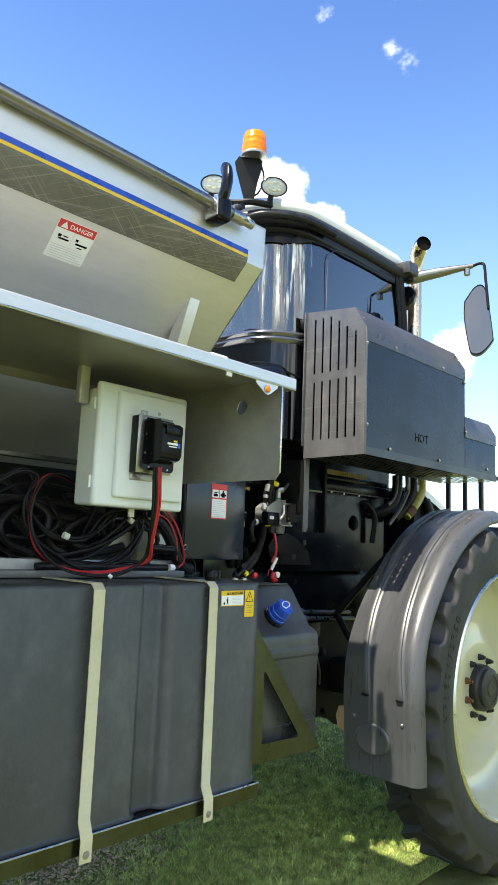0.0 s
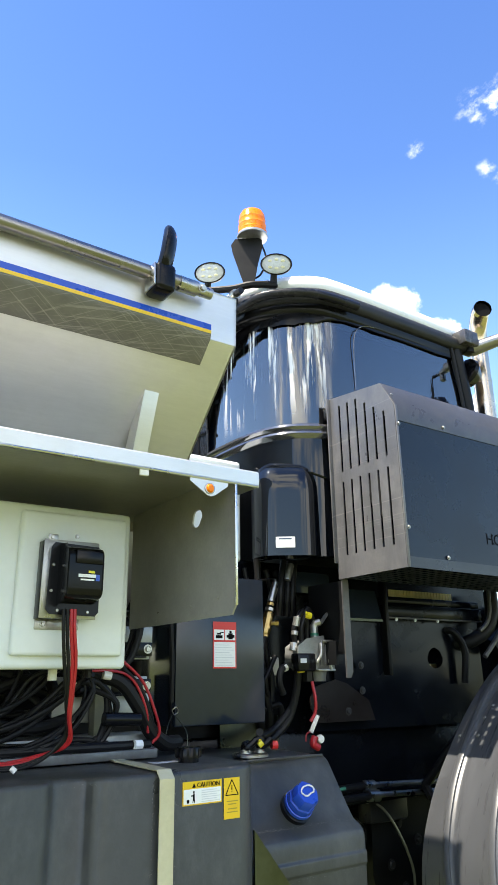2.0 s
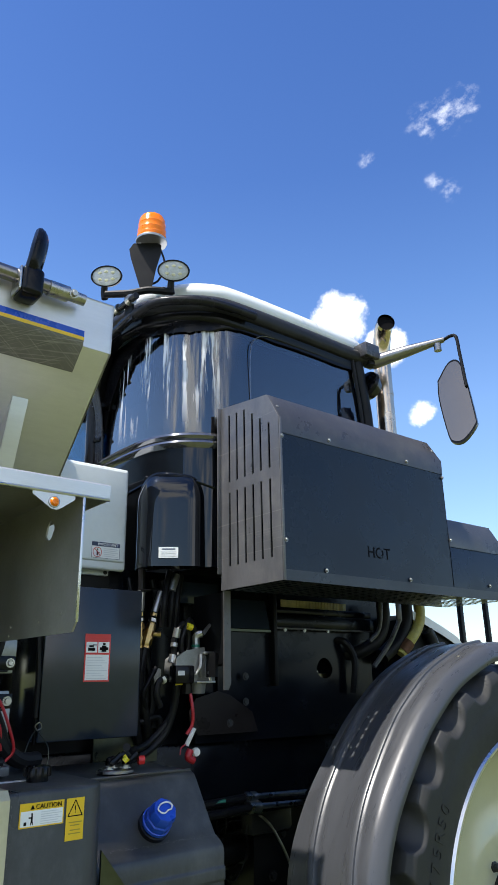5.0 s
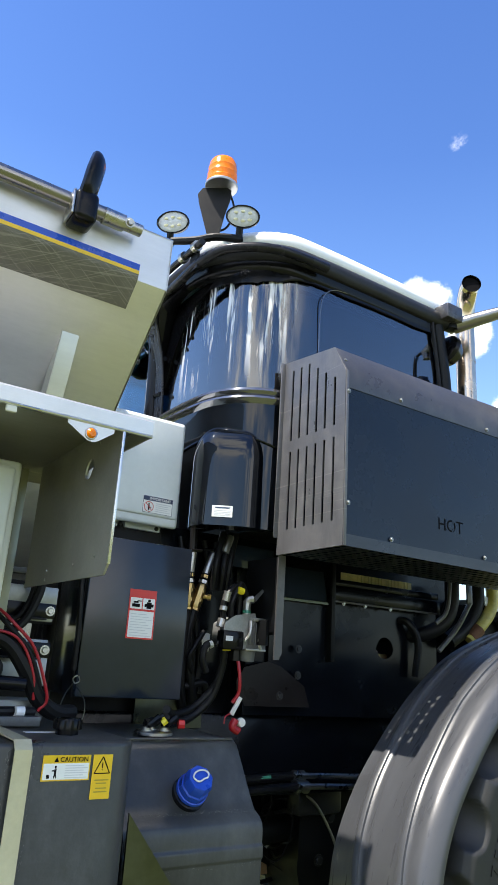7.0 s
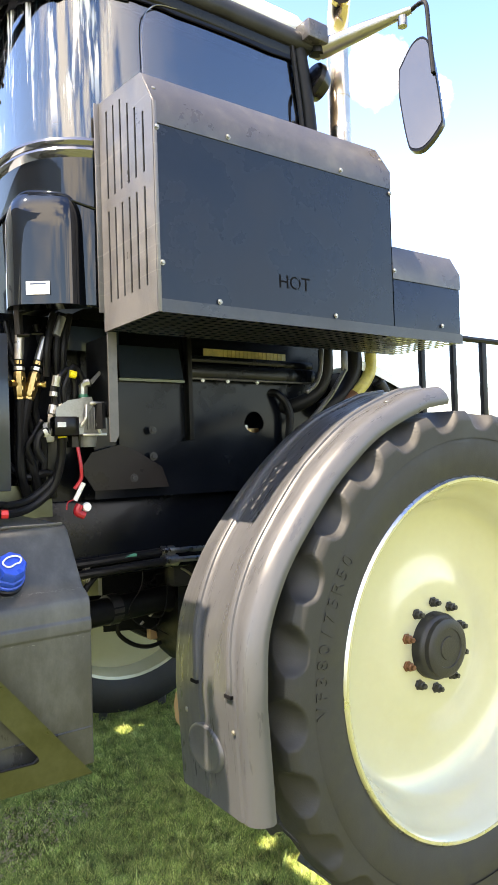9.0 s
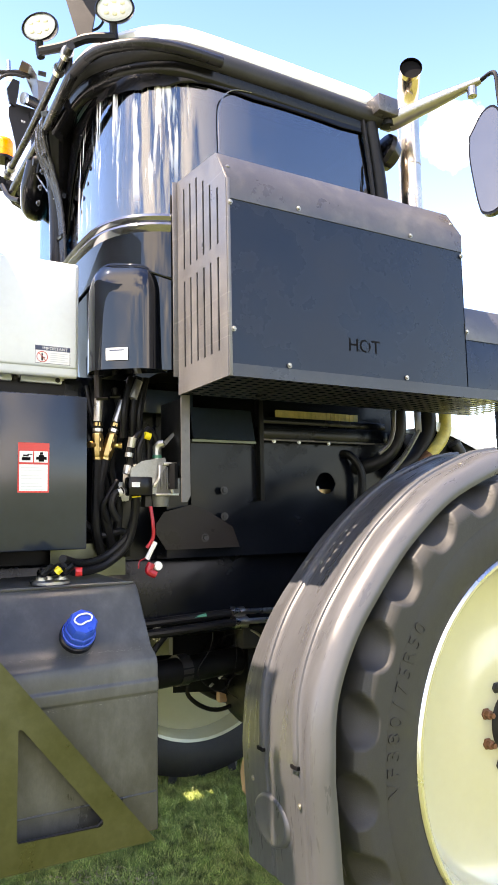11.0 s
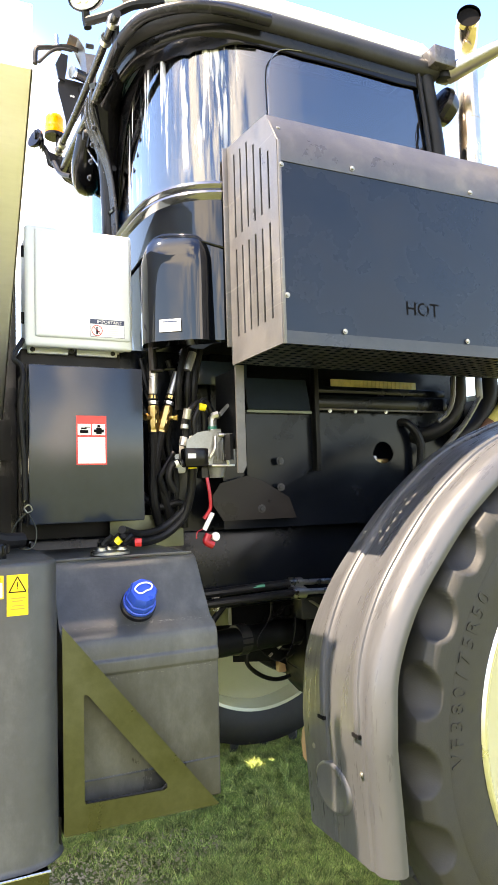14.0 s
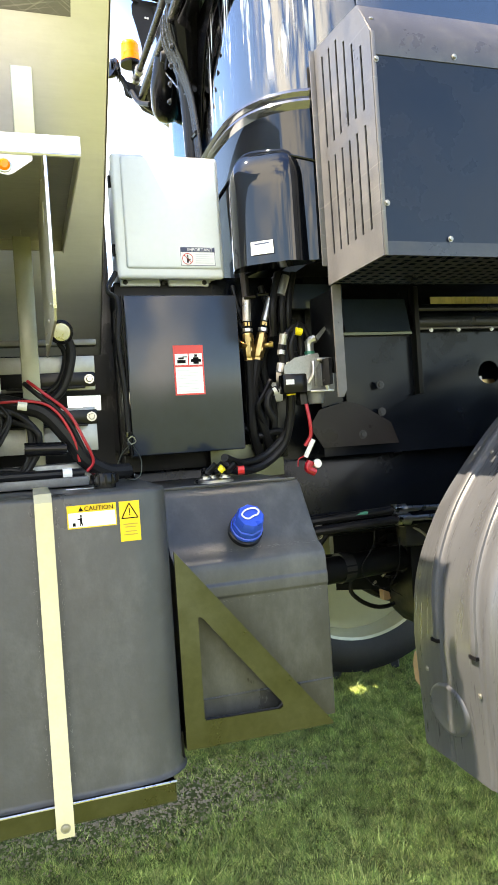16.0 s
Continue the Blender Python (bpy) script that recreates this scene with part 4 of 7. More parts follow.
def build_cabinets():
    cab = part("electrical_cabinet", box((2.432, 2.780, 1.660), (2.812, 3.06, 2.180), 0.006, 2), CABINET, MACHINE, "black sheet metal cabinet with warning label")
    part("cover_seam", box((2.428, 2.800, 1.655), (2.4325, 2.815, 2.184)), BLACK, cab)
    m = pose(2.582, 2.7785, 1.850, 90)
    d = decal("hydraulic_label", m, 0.101, 0.164, "red and white warning label on the black cabinet",
              [("base", RED), ("white_field", WHITE, [(0.005, 0.005, 0.096, 0.092), (0.005, 0.099, 0.048, 0.136), (0.052, 0.099, 0.096, 0.136)]),
               ("pictogram", INK, [(0.012, 0.105, 0.040, 0.116), (0.016, 0.118, 0.034, 0.124), (0.030, 0.124, 0.046, 0.127), (0.066, 0.102, 0.084, 0.124), (0.058, 0.108, 0.066, 0.118), (0.084, 0.108, 0.092, 0.118), (0.070, 0.125, 0.080, 0.133)]),
               ("fine_print", INK_GREY, [(0.010, 0.010 + i * 0.0088, 0.090 - (i % 3) * 0.010, 0.0122 + i * 0.0088) for i in range(9)])])
    part("bolt", bolt((2.814, 2.82, 1.70), (1, 0, 0), 0.007, 0.006), CHROME, cab)
    part("bolt", bolt((2.814, 2.82, 1.80), (1, 0, 0), 0.007, 0.006), CHROME, cab)
    part("rear_plate", prism([(2.375, 1.60), (2.4385, 1.60), (2.4385, 2.612), (2.395, 2.612)], "y", 3.17, 4.05), BLACK_GLOSSY_SHEET, cab, "scuffed black side plate")
    lan = part("wire_lanyard", tube([(2.42, 2.775, 1.70), (2.385, 2.74, 1.665), (2.37, 2.72, 1.62), (2.40, 2.70, 1.592), (2.435, 2.70, 1.60), (2.445, 2.72, 1.65), (2.43, 2.765, 1.695)], 0.0018, 6), STEEL_GRASS_TINT, cab, "looped wire lanyard")
    part("ring_clip", tube([(2.425, 2.772, 1.700), (2.415, 2.765, 1.715), (2.43, 2.765, 1.725), (2.44, 2.772, 1.708), (2.425, 2.772, 1.700)], 0.0022, 6), CHROME, cab)
    enc = part("enclosure", box((2.455, 2.985, 2.288), (2.822, 3.16, 2.706), 0.014, 3), GREY_PAINT, MACHINE, "light grey plastic electrical enclosure")
    part("lid", box((2.445, 2.962, 2.278), (2.832, 2.992, 2.716), 0.014, 3), GREY_PAINT, enc)
    part("lid_panel", box((2.478, 2.953, 2.312), (2.822, 2.968, 2.704), 0.009, 3), GREY_PAINT, enc)
    part("foot_rail", box((2.462, 3.020, 2.264), (2.605, 3.040, 2.290), 0.003), GREY_PAINT, enc)
    part("foot_rail", box((2.635, 3.020, 2.264), (2.785, 3.040, 2.290), 0.003), GREY_PAINT, enc)
    for x in (2.478, 2.615, 2.768):
        part("screw", bolt((x, 3.018, 2.277), (0, -1, 0), 0.006, 0.004), DARK_CAST, enc)
    for z in (2.38, 2.62):
        part("hinge", tube([(2.441, 2.985, z - 0.02), (2.441, 2.985, z + 0.02)], 0.006, 8), BLACK_PLASTIC, enc)
    m = pose(2.670, 2.9525, 2.322, 90)
    d = decal("important_label", m, 0.126, 0.066, "white instruction label with a dark header",
              [("base", WHITE), ("header", INK_NAVY, [(0.001, 0.048, 0.125, 0.065)]), ("border", INK_NAVY, [(0, 0, 0.126, 0.0012), (0, 0, 0.0012, 0.066), (0.1248, 0, 0.126, 0.066)]),
               ("pictogram", INK, [(0.022, 0.010, 0.028, 0.028), (0.0225, 0.030, 0.0275, 0.037), (0.028, 0.020, 0.036, 0.023)]),
               ("fine_print", INK_GREY, [(0.054, 0.008 + i * 0.0075, 0.118 - (i % 2) * 0.012, 0.0105 + i * 0.0075) for i in range(5)])])
    words("important_word", "IMPORTANT", 0.0165, m @ pose(0.025, 0.0505, 0.0026), WHITE, d)
    bm = tube([m @ Vector((0.025 + 0.019 * math.cos(a), 0.0235 + 0.019 * math.sin(a), 0.0024)) for a in [i * math.pi / 8 for i in range(17)]], 0.0012, 6, 2)
    tube([m @ Vector((0.012, 0.037, 0.0024)), m @ Vector((0.038, 0.010, 0.0024))], 0.0012, 6, bm=bm)
    part("prohibition_sign", bm, RED, d)
    part("cabinet_stand", box((2.44, 3.04, 1.60), (2.80, 3.30, 2.28)), BLACK, cab)


BLACK_GLOSSY_SHEET = material("black_semigloss_sheet", (0.010, 0.011, 0.014), 0.26, 0, 0.25, 3, 0.01, 260, dirt=(0.07, 0.07, 0.075), dirt_amount=0.30, rvary=0.08, spec=0.4, dstretch=(3, 6, 0.5))
build_cabinets()


def build_heat_guard():
    """The box over the exhaust with its slotted end."""
    y0, x0, x1 = 2.285, 3.104, 4.122
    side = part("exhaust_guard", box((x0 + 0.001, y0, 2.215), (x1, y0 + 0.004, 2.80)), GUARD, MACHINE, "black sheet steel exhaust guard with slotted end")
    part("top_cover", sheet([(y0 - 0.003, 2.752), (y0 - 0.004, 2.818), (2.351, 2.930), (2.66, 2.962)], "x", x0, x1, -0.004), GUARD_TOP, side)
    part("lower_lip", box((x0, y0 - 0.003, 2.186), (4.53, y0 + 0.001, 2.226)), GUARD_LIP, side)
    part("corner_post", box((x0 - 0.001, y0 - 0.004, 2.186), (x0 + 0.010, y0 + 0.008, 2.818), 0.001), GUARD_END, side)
    # slotted end
    ys = [2.600, 2.549, 2.498, 2.446, 2.396, 2.343]
    tops = [2.916, 2.914, 2.912, 2.878, 2.842, 2.808]
    bots = [2.276] * 6
    out_top = lambda y: 2.818 + (2.930 - 2.818) * (y - y0) / (2.351 - y0) if y < 2.351 else 2.930 + (2.966 - 2.930) * (y - 2.351) / (2.66 - 2.351)
    cuts = sorted({y0, 2.351, 2.66} | {y - 0.0055 for y in ys} | {y + 0.0055 for y in ys})
    bm = bmesh.new()
    for a, b in zip(cuts, cuts[1:]):
        mid = (a + b) / 2
        slot = next((i for i, y in enumerate(ys) if abs(y - mid) < 0.005), None)
        if slot is None:
            prism([(a, 2.186), (b, 2.186), (b, out_top(b)), (a, out_top(a))], "x", x0 - 0.004, x0, bm=bm)
        else:
            prism([(a, 2.186), (b, 2.186), (b, bots[slot]), (a, bots[slot])], "x", x0 - 0.004, x0, bm=bm)
            prism([(a, 2.578), (b, 2.578), (b, 2.622), (a, 2.622)], "x", x0 - 0.004, x0, bm=bm)
            prism([(a, tops[slot]), (b, tops[slot]), (b, out_top(b)), (a, out_top(a))], "x", x0 - 0.004, x0, bm=bm)
    bmesh.ops.remove_doubles(bm, verts=bm.verts, dist=0.0002)
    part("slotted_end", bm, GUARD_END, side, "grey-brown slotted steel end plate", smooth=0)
    part("end_flange", box((x0 - 0.022, 2.656, 2.25), (x0, 2.662, 2.964), 0.001), GUARD_END, side)
    # perforated floor
    bm = bmesh.new()
    nx, ny = 34, 9
    dx, dy = (4.52 - x0) / nx, (2.63 - y0) / ny
    for i in range(nx):
        for j in range(ny):
            ax, ay = x0 + i * dx, y0 + j * dy
            o = [bm.verts.new((ax, ay, 2.187)), bm.verts.new((ax + dx, ay, 2.187)), bm.verts.new((ax + dx, ay + dy, 2.187)), bm.verts.new((ax, ay + dy, 2.187))]
            h = [bm.verts.new((ax + dx * (0.5 + 0.26 * sx), ay + dy * (0.5 + 0.26 * sy), 2.187)) for sx, sy in ((-1, -1), (1, -1), (1, 1), (-1, 1))]
            for k in range(4):
                bm.faces.new((o[k], o[(k + 1) % 4], h[(k + 1) % 4], h[k]))
    bmesh.ops.remove_doubles(bm, verts=bm.verts, dist=0.0005)
    part("perforated_floor", bm, GUARD_LIP, side, "perforated steel floor", smooth=0)
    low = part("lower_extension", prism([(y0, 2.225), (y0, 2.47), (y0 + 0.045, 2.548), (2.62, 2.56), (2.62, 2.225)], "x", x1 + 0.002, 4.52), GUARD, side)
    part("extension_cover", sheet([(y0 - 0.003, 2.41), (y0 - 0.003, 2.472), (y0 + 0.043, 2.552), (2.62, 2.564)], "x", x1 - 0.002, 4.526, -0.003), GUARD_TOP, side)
    for x, z in ((3.320, 2.236), (3.815, 2.237), (3.371, 2.770), (3.862, 2.769), (3.119, 2.333), (3.113, 2.738), (4.115, 2.735), (4.128, 2.440), (4.40, 2.25)):
        part("bolt", bolt((x, y0 - 0.004, z), (0, -1, 0), 0.0060, 0.006), ZINC, side)
    for x in (3.125, 4.105):
        part("bolt", bolt((x, 2.318, 2.872), (0, -0.83, 0.56), 0.0062, 0.006), ZINC, side)
    part("guard_back", box((x0, 2.652, 2.19), (4.52, 2.656, 2.56)), GUARD, side)
    part("guard_back", box((x0, 2.652, 2.564), (x1, 2.656, 2.955)), GUARD, side)
    part("muffler", tube([(3.25, 2.47, 2.56), (3.5, 2.47, 2.56), (4.0, 2.47, 2.56)], 0.14, 20), DARK_CAST, side)
    # stencilled word cut through the panel
    h = words("hot_word", "HOT", 0.065, pose(3.560, y0 - 0.0005, 2.311, 90), INK, side, "stencil-cut word", thick=0.0004)
    for cx, cz, turn in ((3.609, 2.350, 45), (3.643, 2.318, 45), (3.609, 2.318, -45), (3.643, 2.350, -45)):
        part("stencil_bridge", box((-0.008, -0.0012, -0.0025), (0.008, 0.0, 0.0025), m=pose(cx, y0 - 0.0004, cz, 0, -turn, 0)), GUARD, side)
    part("far_end", prism([(y0, 2.19), (y0, 2.812), (2.352, 2.924), (2.655, 2.954), (2.655, 2.19)], "x", x1 - 0.004, x1), GUARD, side)


# cover sheet, lighter grey than the guard's near-black side
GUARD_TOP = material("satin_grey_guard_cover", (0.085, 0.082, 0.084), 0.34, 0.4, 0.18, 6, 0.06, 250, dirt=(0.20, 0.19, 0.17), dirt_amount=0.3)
build_heat_guard()


def cab_line(off=0.0, upto=3.50, front=4.06):
    """Plan of the cab's near side and rounded rear corner, pushed outward by off."""
    pts = [(front, 2.678), (3.60, 2.676), (3.25, 2.682), (3.10, 2.706), (3.0, 2.758), (2.935, 2.835), (2.900, 2.94), (2.886, 3.10), (2.884, 3.30), (2.884, upto)]
    line = smooth_line([(a, b, 0) for a, b in pts], 5)
    out = []
    for i, p in enumerate(line):
        d = (line[min(i + 1, len(line) - 1)] - line[max(i - 1, 0)]).normalized()
        out.append((p.x - d.y * off * -1 * -1, p.y + d.x * off))
    return out


def wall_of(line, levels, inner, bm=None):
    """An upright curved panel: lines at several heights, with an inside face."""
    bm = bm or bmesh.new()
    grid = [[bm.verts.new((x, y, z)) for x, y in ln] for ln, z in levels]
    back = [[bm.verts.new((x, y, z)) for x, y in ln] for ln, z in inner]
    n = len(grid[0])
    for g in (grid, back):
        for a, b in zip(g, g[1:]):
            for k in range(n - 1):
                bm.faces.new((a[k], a[k + 1], b[k + 1], b[k]))
    for a, b in ((grid[0], back[0]), (grid[-1], back[-1])):
        for k in range(n - 1):
            bm.faces.new((a[k], a[k + 1], b[k + 1], b[k]))
    for k in (0, n - 1):
        for i in range(len(grid) - 1):
            bm.faces.new((grid[i][k], grid[i + 1][k], back[i + 1][k], back[i][k]))
    return bm


def build_cab():
    g0, g1 = cab_line(0.0, 3.46), cab_line(-0.012, 3.46)
    cab = part("cab", wall_of(None, [(cab_line(0.004, 3.9), 2.285), (cab_line(0.012, 3.9), 2.60), (cab_line(0.010, 3.9), 2.845)], [(cab_line(-0.02, 3.9), 2.285), (cab_line(-0.02, 3.9), 2.60), (cab_line(-0.02, 3.9), 2.845)]), BLACK_GLOSS, MACHINE, "glossy black tractor-style cab with dark tinted glass")
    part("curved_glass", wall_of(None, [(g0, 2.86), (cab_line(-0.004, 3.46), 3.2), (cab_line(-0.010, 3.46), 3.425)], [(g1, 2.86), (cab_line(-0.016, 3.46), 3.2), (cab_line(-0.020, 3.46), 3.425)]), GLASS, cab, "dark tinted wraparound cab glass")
    # polished moulding along the foot of the glass
    prof = ((2.793, 0.010), (2.803, 0.020), (2.814, 0.026), (2.824, 0.022), (2.829, 0.013), (2.834, 0.020), (2.846, 0.026), (2.858, 0.020), (2.866, 0.004))
    part("band_moulding", wall_of(None, [(cab_line(o, 3.36), z) for z, o in prof], [(cab_line(0.0, 3.36), z) for z, o in prof]), POLISHED, cab, "polished dark moulding below the glass")
    # black surround over the glass, arched at the corner
    outer, inner = cab_line(0.003, 3.45), cab_line(-0.001, 3.45)
    def foot(x, y):
        table = ((3.60, 2.86), (3.45, 2.86), (3.40, 2.90), (3.34, 2.98), (3.285, 3.12), (3.25, 3.20), (3.19, 3.27), (3.13, 3.315), (3.04, 3.362), (2.96, 3.374), (2.883, 3.366), (2.826, 3.356), (2.756, 3.350), (2.707, 3.366), (2.686, 3.398), (2.60, 3.42))
        for (ya, za), (yb, zb) in zip(table, table[1:]):
            if ya >= y >= yb:
                return za + (zb - za) * (ya - y) / (ya - yb)
        return 2.86
    bm = bmesh.new()
    a = [(bm.verts.new((x, y, foot(x, y) + 0.004 * math.sin(i * 2.1) * math.sin(i * 0.7))), bm.verts.new((x, y, 3.412 if foot(x, y) < 3.40 else 3.43))) for i, (x, y) in enumerate(outer)]
    b = [(bm.verts.new((x, y, foot(x, y) + 0.004 * math.sin(i * 2.1) * math.sin(i * 0.7))), bm.verts.new((x, y, 3.412 if foot(x, y) < 3.40 else 3.43))) for i, (x, y) in enumerate(inner)]
    for k in range(len(a) - 1):
        bm.faces.new((a[k][0], a[k + 1][0], a[k + 1][1], a[k][1]))
        bm.faces.new((b[k][0], b[k + 1][0], b[k + 1][1], b[k][1]))
        bm.faces.new((a[k][0], a[k + 1][0], b[k + 1][0], b[k][0]))
    part("glass_surround", bm, BLACK_PLASTIC, cab, "black window surround")
    # bulged intake housing on the corner
    n = Vector((-0.56, -0.83, 0)).normalized()
    t = Vector((0.83, -0.56, 0)).normalized()
    c = Vector((2.962, 2.808, 0))
    bm = bmesh.new()
    rows = []
    for k in range(23):
        z = 2.282 + 0.416 * (1 - (1 - k / 22) ** 1.6)
        rise = max(0.0, (z - 2.56) / 0.138)
        f = math.sqrt(max(0.0, 1 - min(1, rise) ** 2))
        w, h = 0.150 * (0.40 + 0.60 * f), 0.092 * f
        row = []
        for j in range(21):
            u = -1 + 2 * j / 20
            row.append(bm.verts.new(c + t * u * w + n * (h * (1 - abs(u) ** 5) - 0.02) + Vector((0, 0, z))))
        rows.append(row)
    for a, b in zip(rows, rows[1:]):
        for j in range(20):
            bm.faces.new((a[j], a[j + 1], b[j + 1], b[j]))
    bm.faces.new(rows[0])
    part("intake_housing", bm, BLACK_GLOSS, cab, "bulged glossy black intake housing", 60)
    crease = cab_line(0.015, 3.36)
    for lo, hi, za, zb in ((14, 21, 2.606, 2.655), (29, 42, 2.655, 2.600)):
        run = crease[lo:hi]
        part("body_crease", tube([(x, y, za + (zb - za) * i / (len(run) - 1)) for i, (x, y) in enumerate(run)], 0.0045, 8, 2), BLACK_GLOSS, cab)
    m = Matrix.Translation(Vector((2.874, 2.7735, 2.312))) @ Matrix(((0.83, 0, -0.56, 0), (-0.56, 0, -0.83, 0), (0, 1, 0, 0), (0, 0, 0, 1)))
    d = part("housing_label", flat_bars([(0, 0, 0.078, 0.044)], m, 0.0012), WHITE, cab, "small white instruction label")
    part("label_header", flat_bars([(0.012, 0.033, 0.066, 0.038)], m @ pose(0, 0, 0.0012)), INK_NAVY, d)
    tagged(part("fine_print", flat_bars([(0.008, 0.006 + 0.006 * i, 0.070, 0.008 + 0.006 * i) for i in range(4)], m @ pose(0, 0, 0.0012)), INK_GREY, d), kind="stuff")
    # side window seal, pillar and roof
    y = 2.676
    seal = [(3.283, y + 0.004, 2.88), (3.283, y + 0.003, 3.10), (3.284, y, 3.28), (3.30, y - 0.002, 3.36), (3.35, y - 0.004, 3.405), (3.43, y - 0.005, 3.418)]
    part("window_seal", tube(seal, 0.0026, 8, 5), POLISHED, cab)
    part("front_pillar", tube([(4.06, 2.68, 2.60), (4.08, 2.685, 3.10), (4.03, 2.69, 3.50)], 0.034, 12), BLACK, cab, "black front pillar")
    part("pillar_seal", tube([(4.00, 2.668, 2.70), (4.03, 2.67, 3.05), (3.985, 2.672, 3.47)], 0.010, 8), RUBBER, cab)
    part("cab_front", box((4.08, 2.72, 2.3), (4.11, 4.18, 3.5)), BLACK, cab)
    part("far_wall", box((3.05, 4.14, 2.3), (4.08, 4.17, 2.86)), BLACK, cab)
    far = [(p.x, p.y) for p in smooth_line([(2.884, 3.46, 0), (2.876, 3.72, 0), (2.880, 3.90, 0), (2.93, 4.05, 0), (3.10, 4.14, 0), (3.40, 4.16, 0), (4.08, 4.16, 0)], 4)]
    part("rear_glass", wall_of(None, [(far, 2.86), (far, 3.47)], [([(x + 0.006, y - 0.003) for x, y in far], 2.86), ([(x + 0.006, y - 0.003) for x, y in far], 3.47)]), CLEAR_GLASS, cab, "pale rear cab glass")
    part("rear_post", box((2.872, 3.375, 2.66), (2.8815, 3.45, 3.44), 0.003), BLACK_PLASTIC, cab, "black rear pillar panel")
    part("cab_floor", box((3.10, 2.80, 2.30), (4.08, 4.13, 2.34)), BLACK, cab)
    part("cab_headliner", box((3.06, 2.84, 3.44), (4.08, 4.13, 3.46)), BLACK, cab)
    part("seat_back", box((3.10, 3.30, 2.4), (3.22, 3.76, 3.25), 0.05, 3), BLACK, cab)
    part("rear_pillar", tube([(2.865, 3.42, 2.66), (2.862, 3.40, 3.05), (2.855, 3.36, 3.25), (2.83, 3.28, 3.48)], [0.030, 0.030, 0.055, 0.10], 10, 5, flat=0.7), BLACK_PLASTIC, cab, "black rear pillar")
    # roof
    rim = [(4.10, 2.648), (3.60, 2.642), (3.20, 2.646), (3.06, 2.672), (2.94, 2.752), (2.845, 2.87), (2.80, 3.0), (2.79, 3.2), (2.79, 3.86), (2.80, 4.06), (2.845, 4.19), (2.94, 4.30), (3.06, 4.38), (3.20, 4.41), (4.10, 4.41)]
    line = smooth_line([(a, b, 0) for a, b in rim], 4)
    ctr = Vector((3.5, 3.53, 0))
    def ring(bm, inset, z):
        out = []
        for p in line:
            d = (ctr - p)
            q = p + Vector((max(-1, min(1, d.x / 0.6)), max(-1, min(1, d.y / 0.6)), 0)) * inset
            out.append(bm.verts.new((q.x, q.y, z)))
        return out
    bm = bmesh.new()
    rings = [ring(bm, i, z) for i, z in ((0.075, 3.52), (0.035, 3.545), (0.030, 3.58), (0.055, 3.625), (0.12, 3.665), (0.26, 3.69), (0.50, 3.70))]
    for a, b in zip(rings, rings[1:]):
        for k in range(len(a)):
            bm.faces.new((a[k], a[(k + 1) % len(a)], b[(k + 1) % len(b)], b[k]))
    bm.faces.new(rings[-1])
    roof = part("roof", bm, ROOF, cab, "white moulded cab roof", 60)
    for name, mtl, label, prof in (("roof_gutter", GUTTER, "rounded charcoal roof gutter trim", ((0.10, 3.462), (0.024, 3.456), (0.008, 3.462), (0.0, 3.476), (-0.002, 3.494), (0.003, 3.514), (0.014, 3.530), (0.030, 3.537), (0.09, 3.538))),
                                   ("gutter_skirt", BLACK_PLASTIC, "black skirt under the roof gutter", ((0.06, 3.40), (0.036, 3.404), (0.028, 3.420), (0.026, 3.458), (0.10, 3.461)))):
        bm = bmesh.new()
        rings = [ring(bm, i, z) for i, z in prof]
        for a, b in zip(rings, rings[1:]):
            for k in range(len(a)):
                bm.faces.new((a[k], a[(k + 1) % len(a)], b[(k + 1) % len(b)], b[k]))
        part(name, bm, mtl, cab, label, 60)
    part("front_bracket", box((4.02, 2.60, 3.48), (4.13, 2.70, 3.56), 0.008), GUARD_TOP, cab)
    part("wiper_horn", lathe([(0, 0), (0.06, 0.0), (0.085, 0.05), (0.08, 0.07), (0, 0.075)], pose(4.17, 2.70, 3.34, 0, -70, 0), 20), BLACK_PLASTIC, cab)


build_cab()


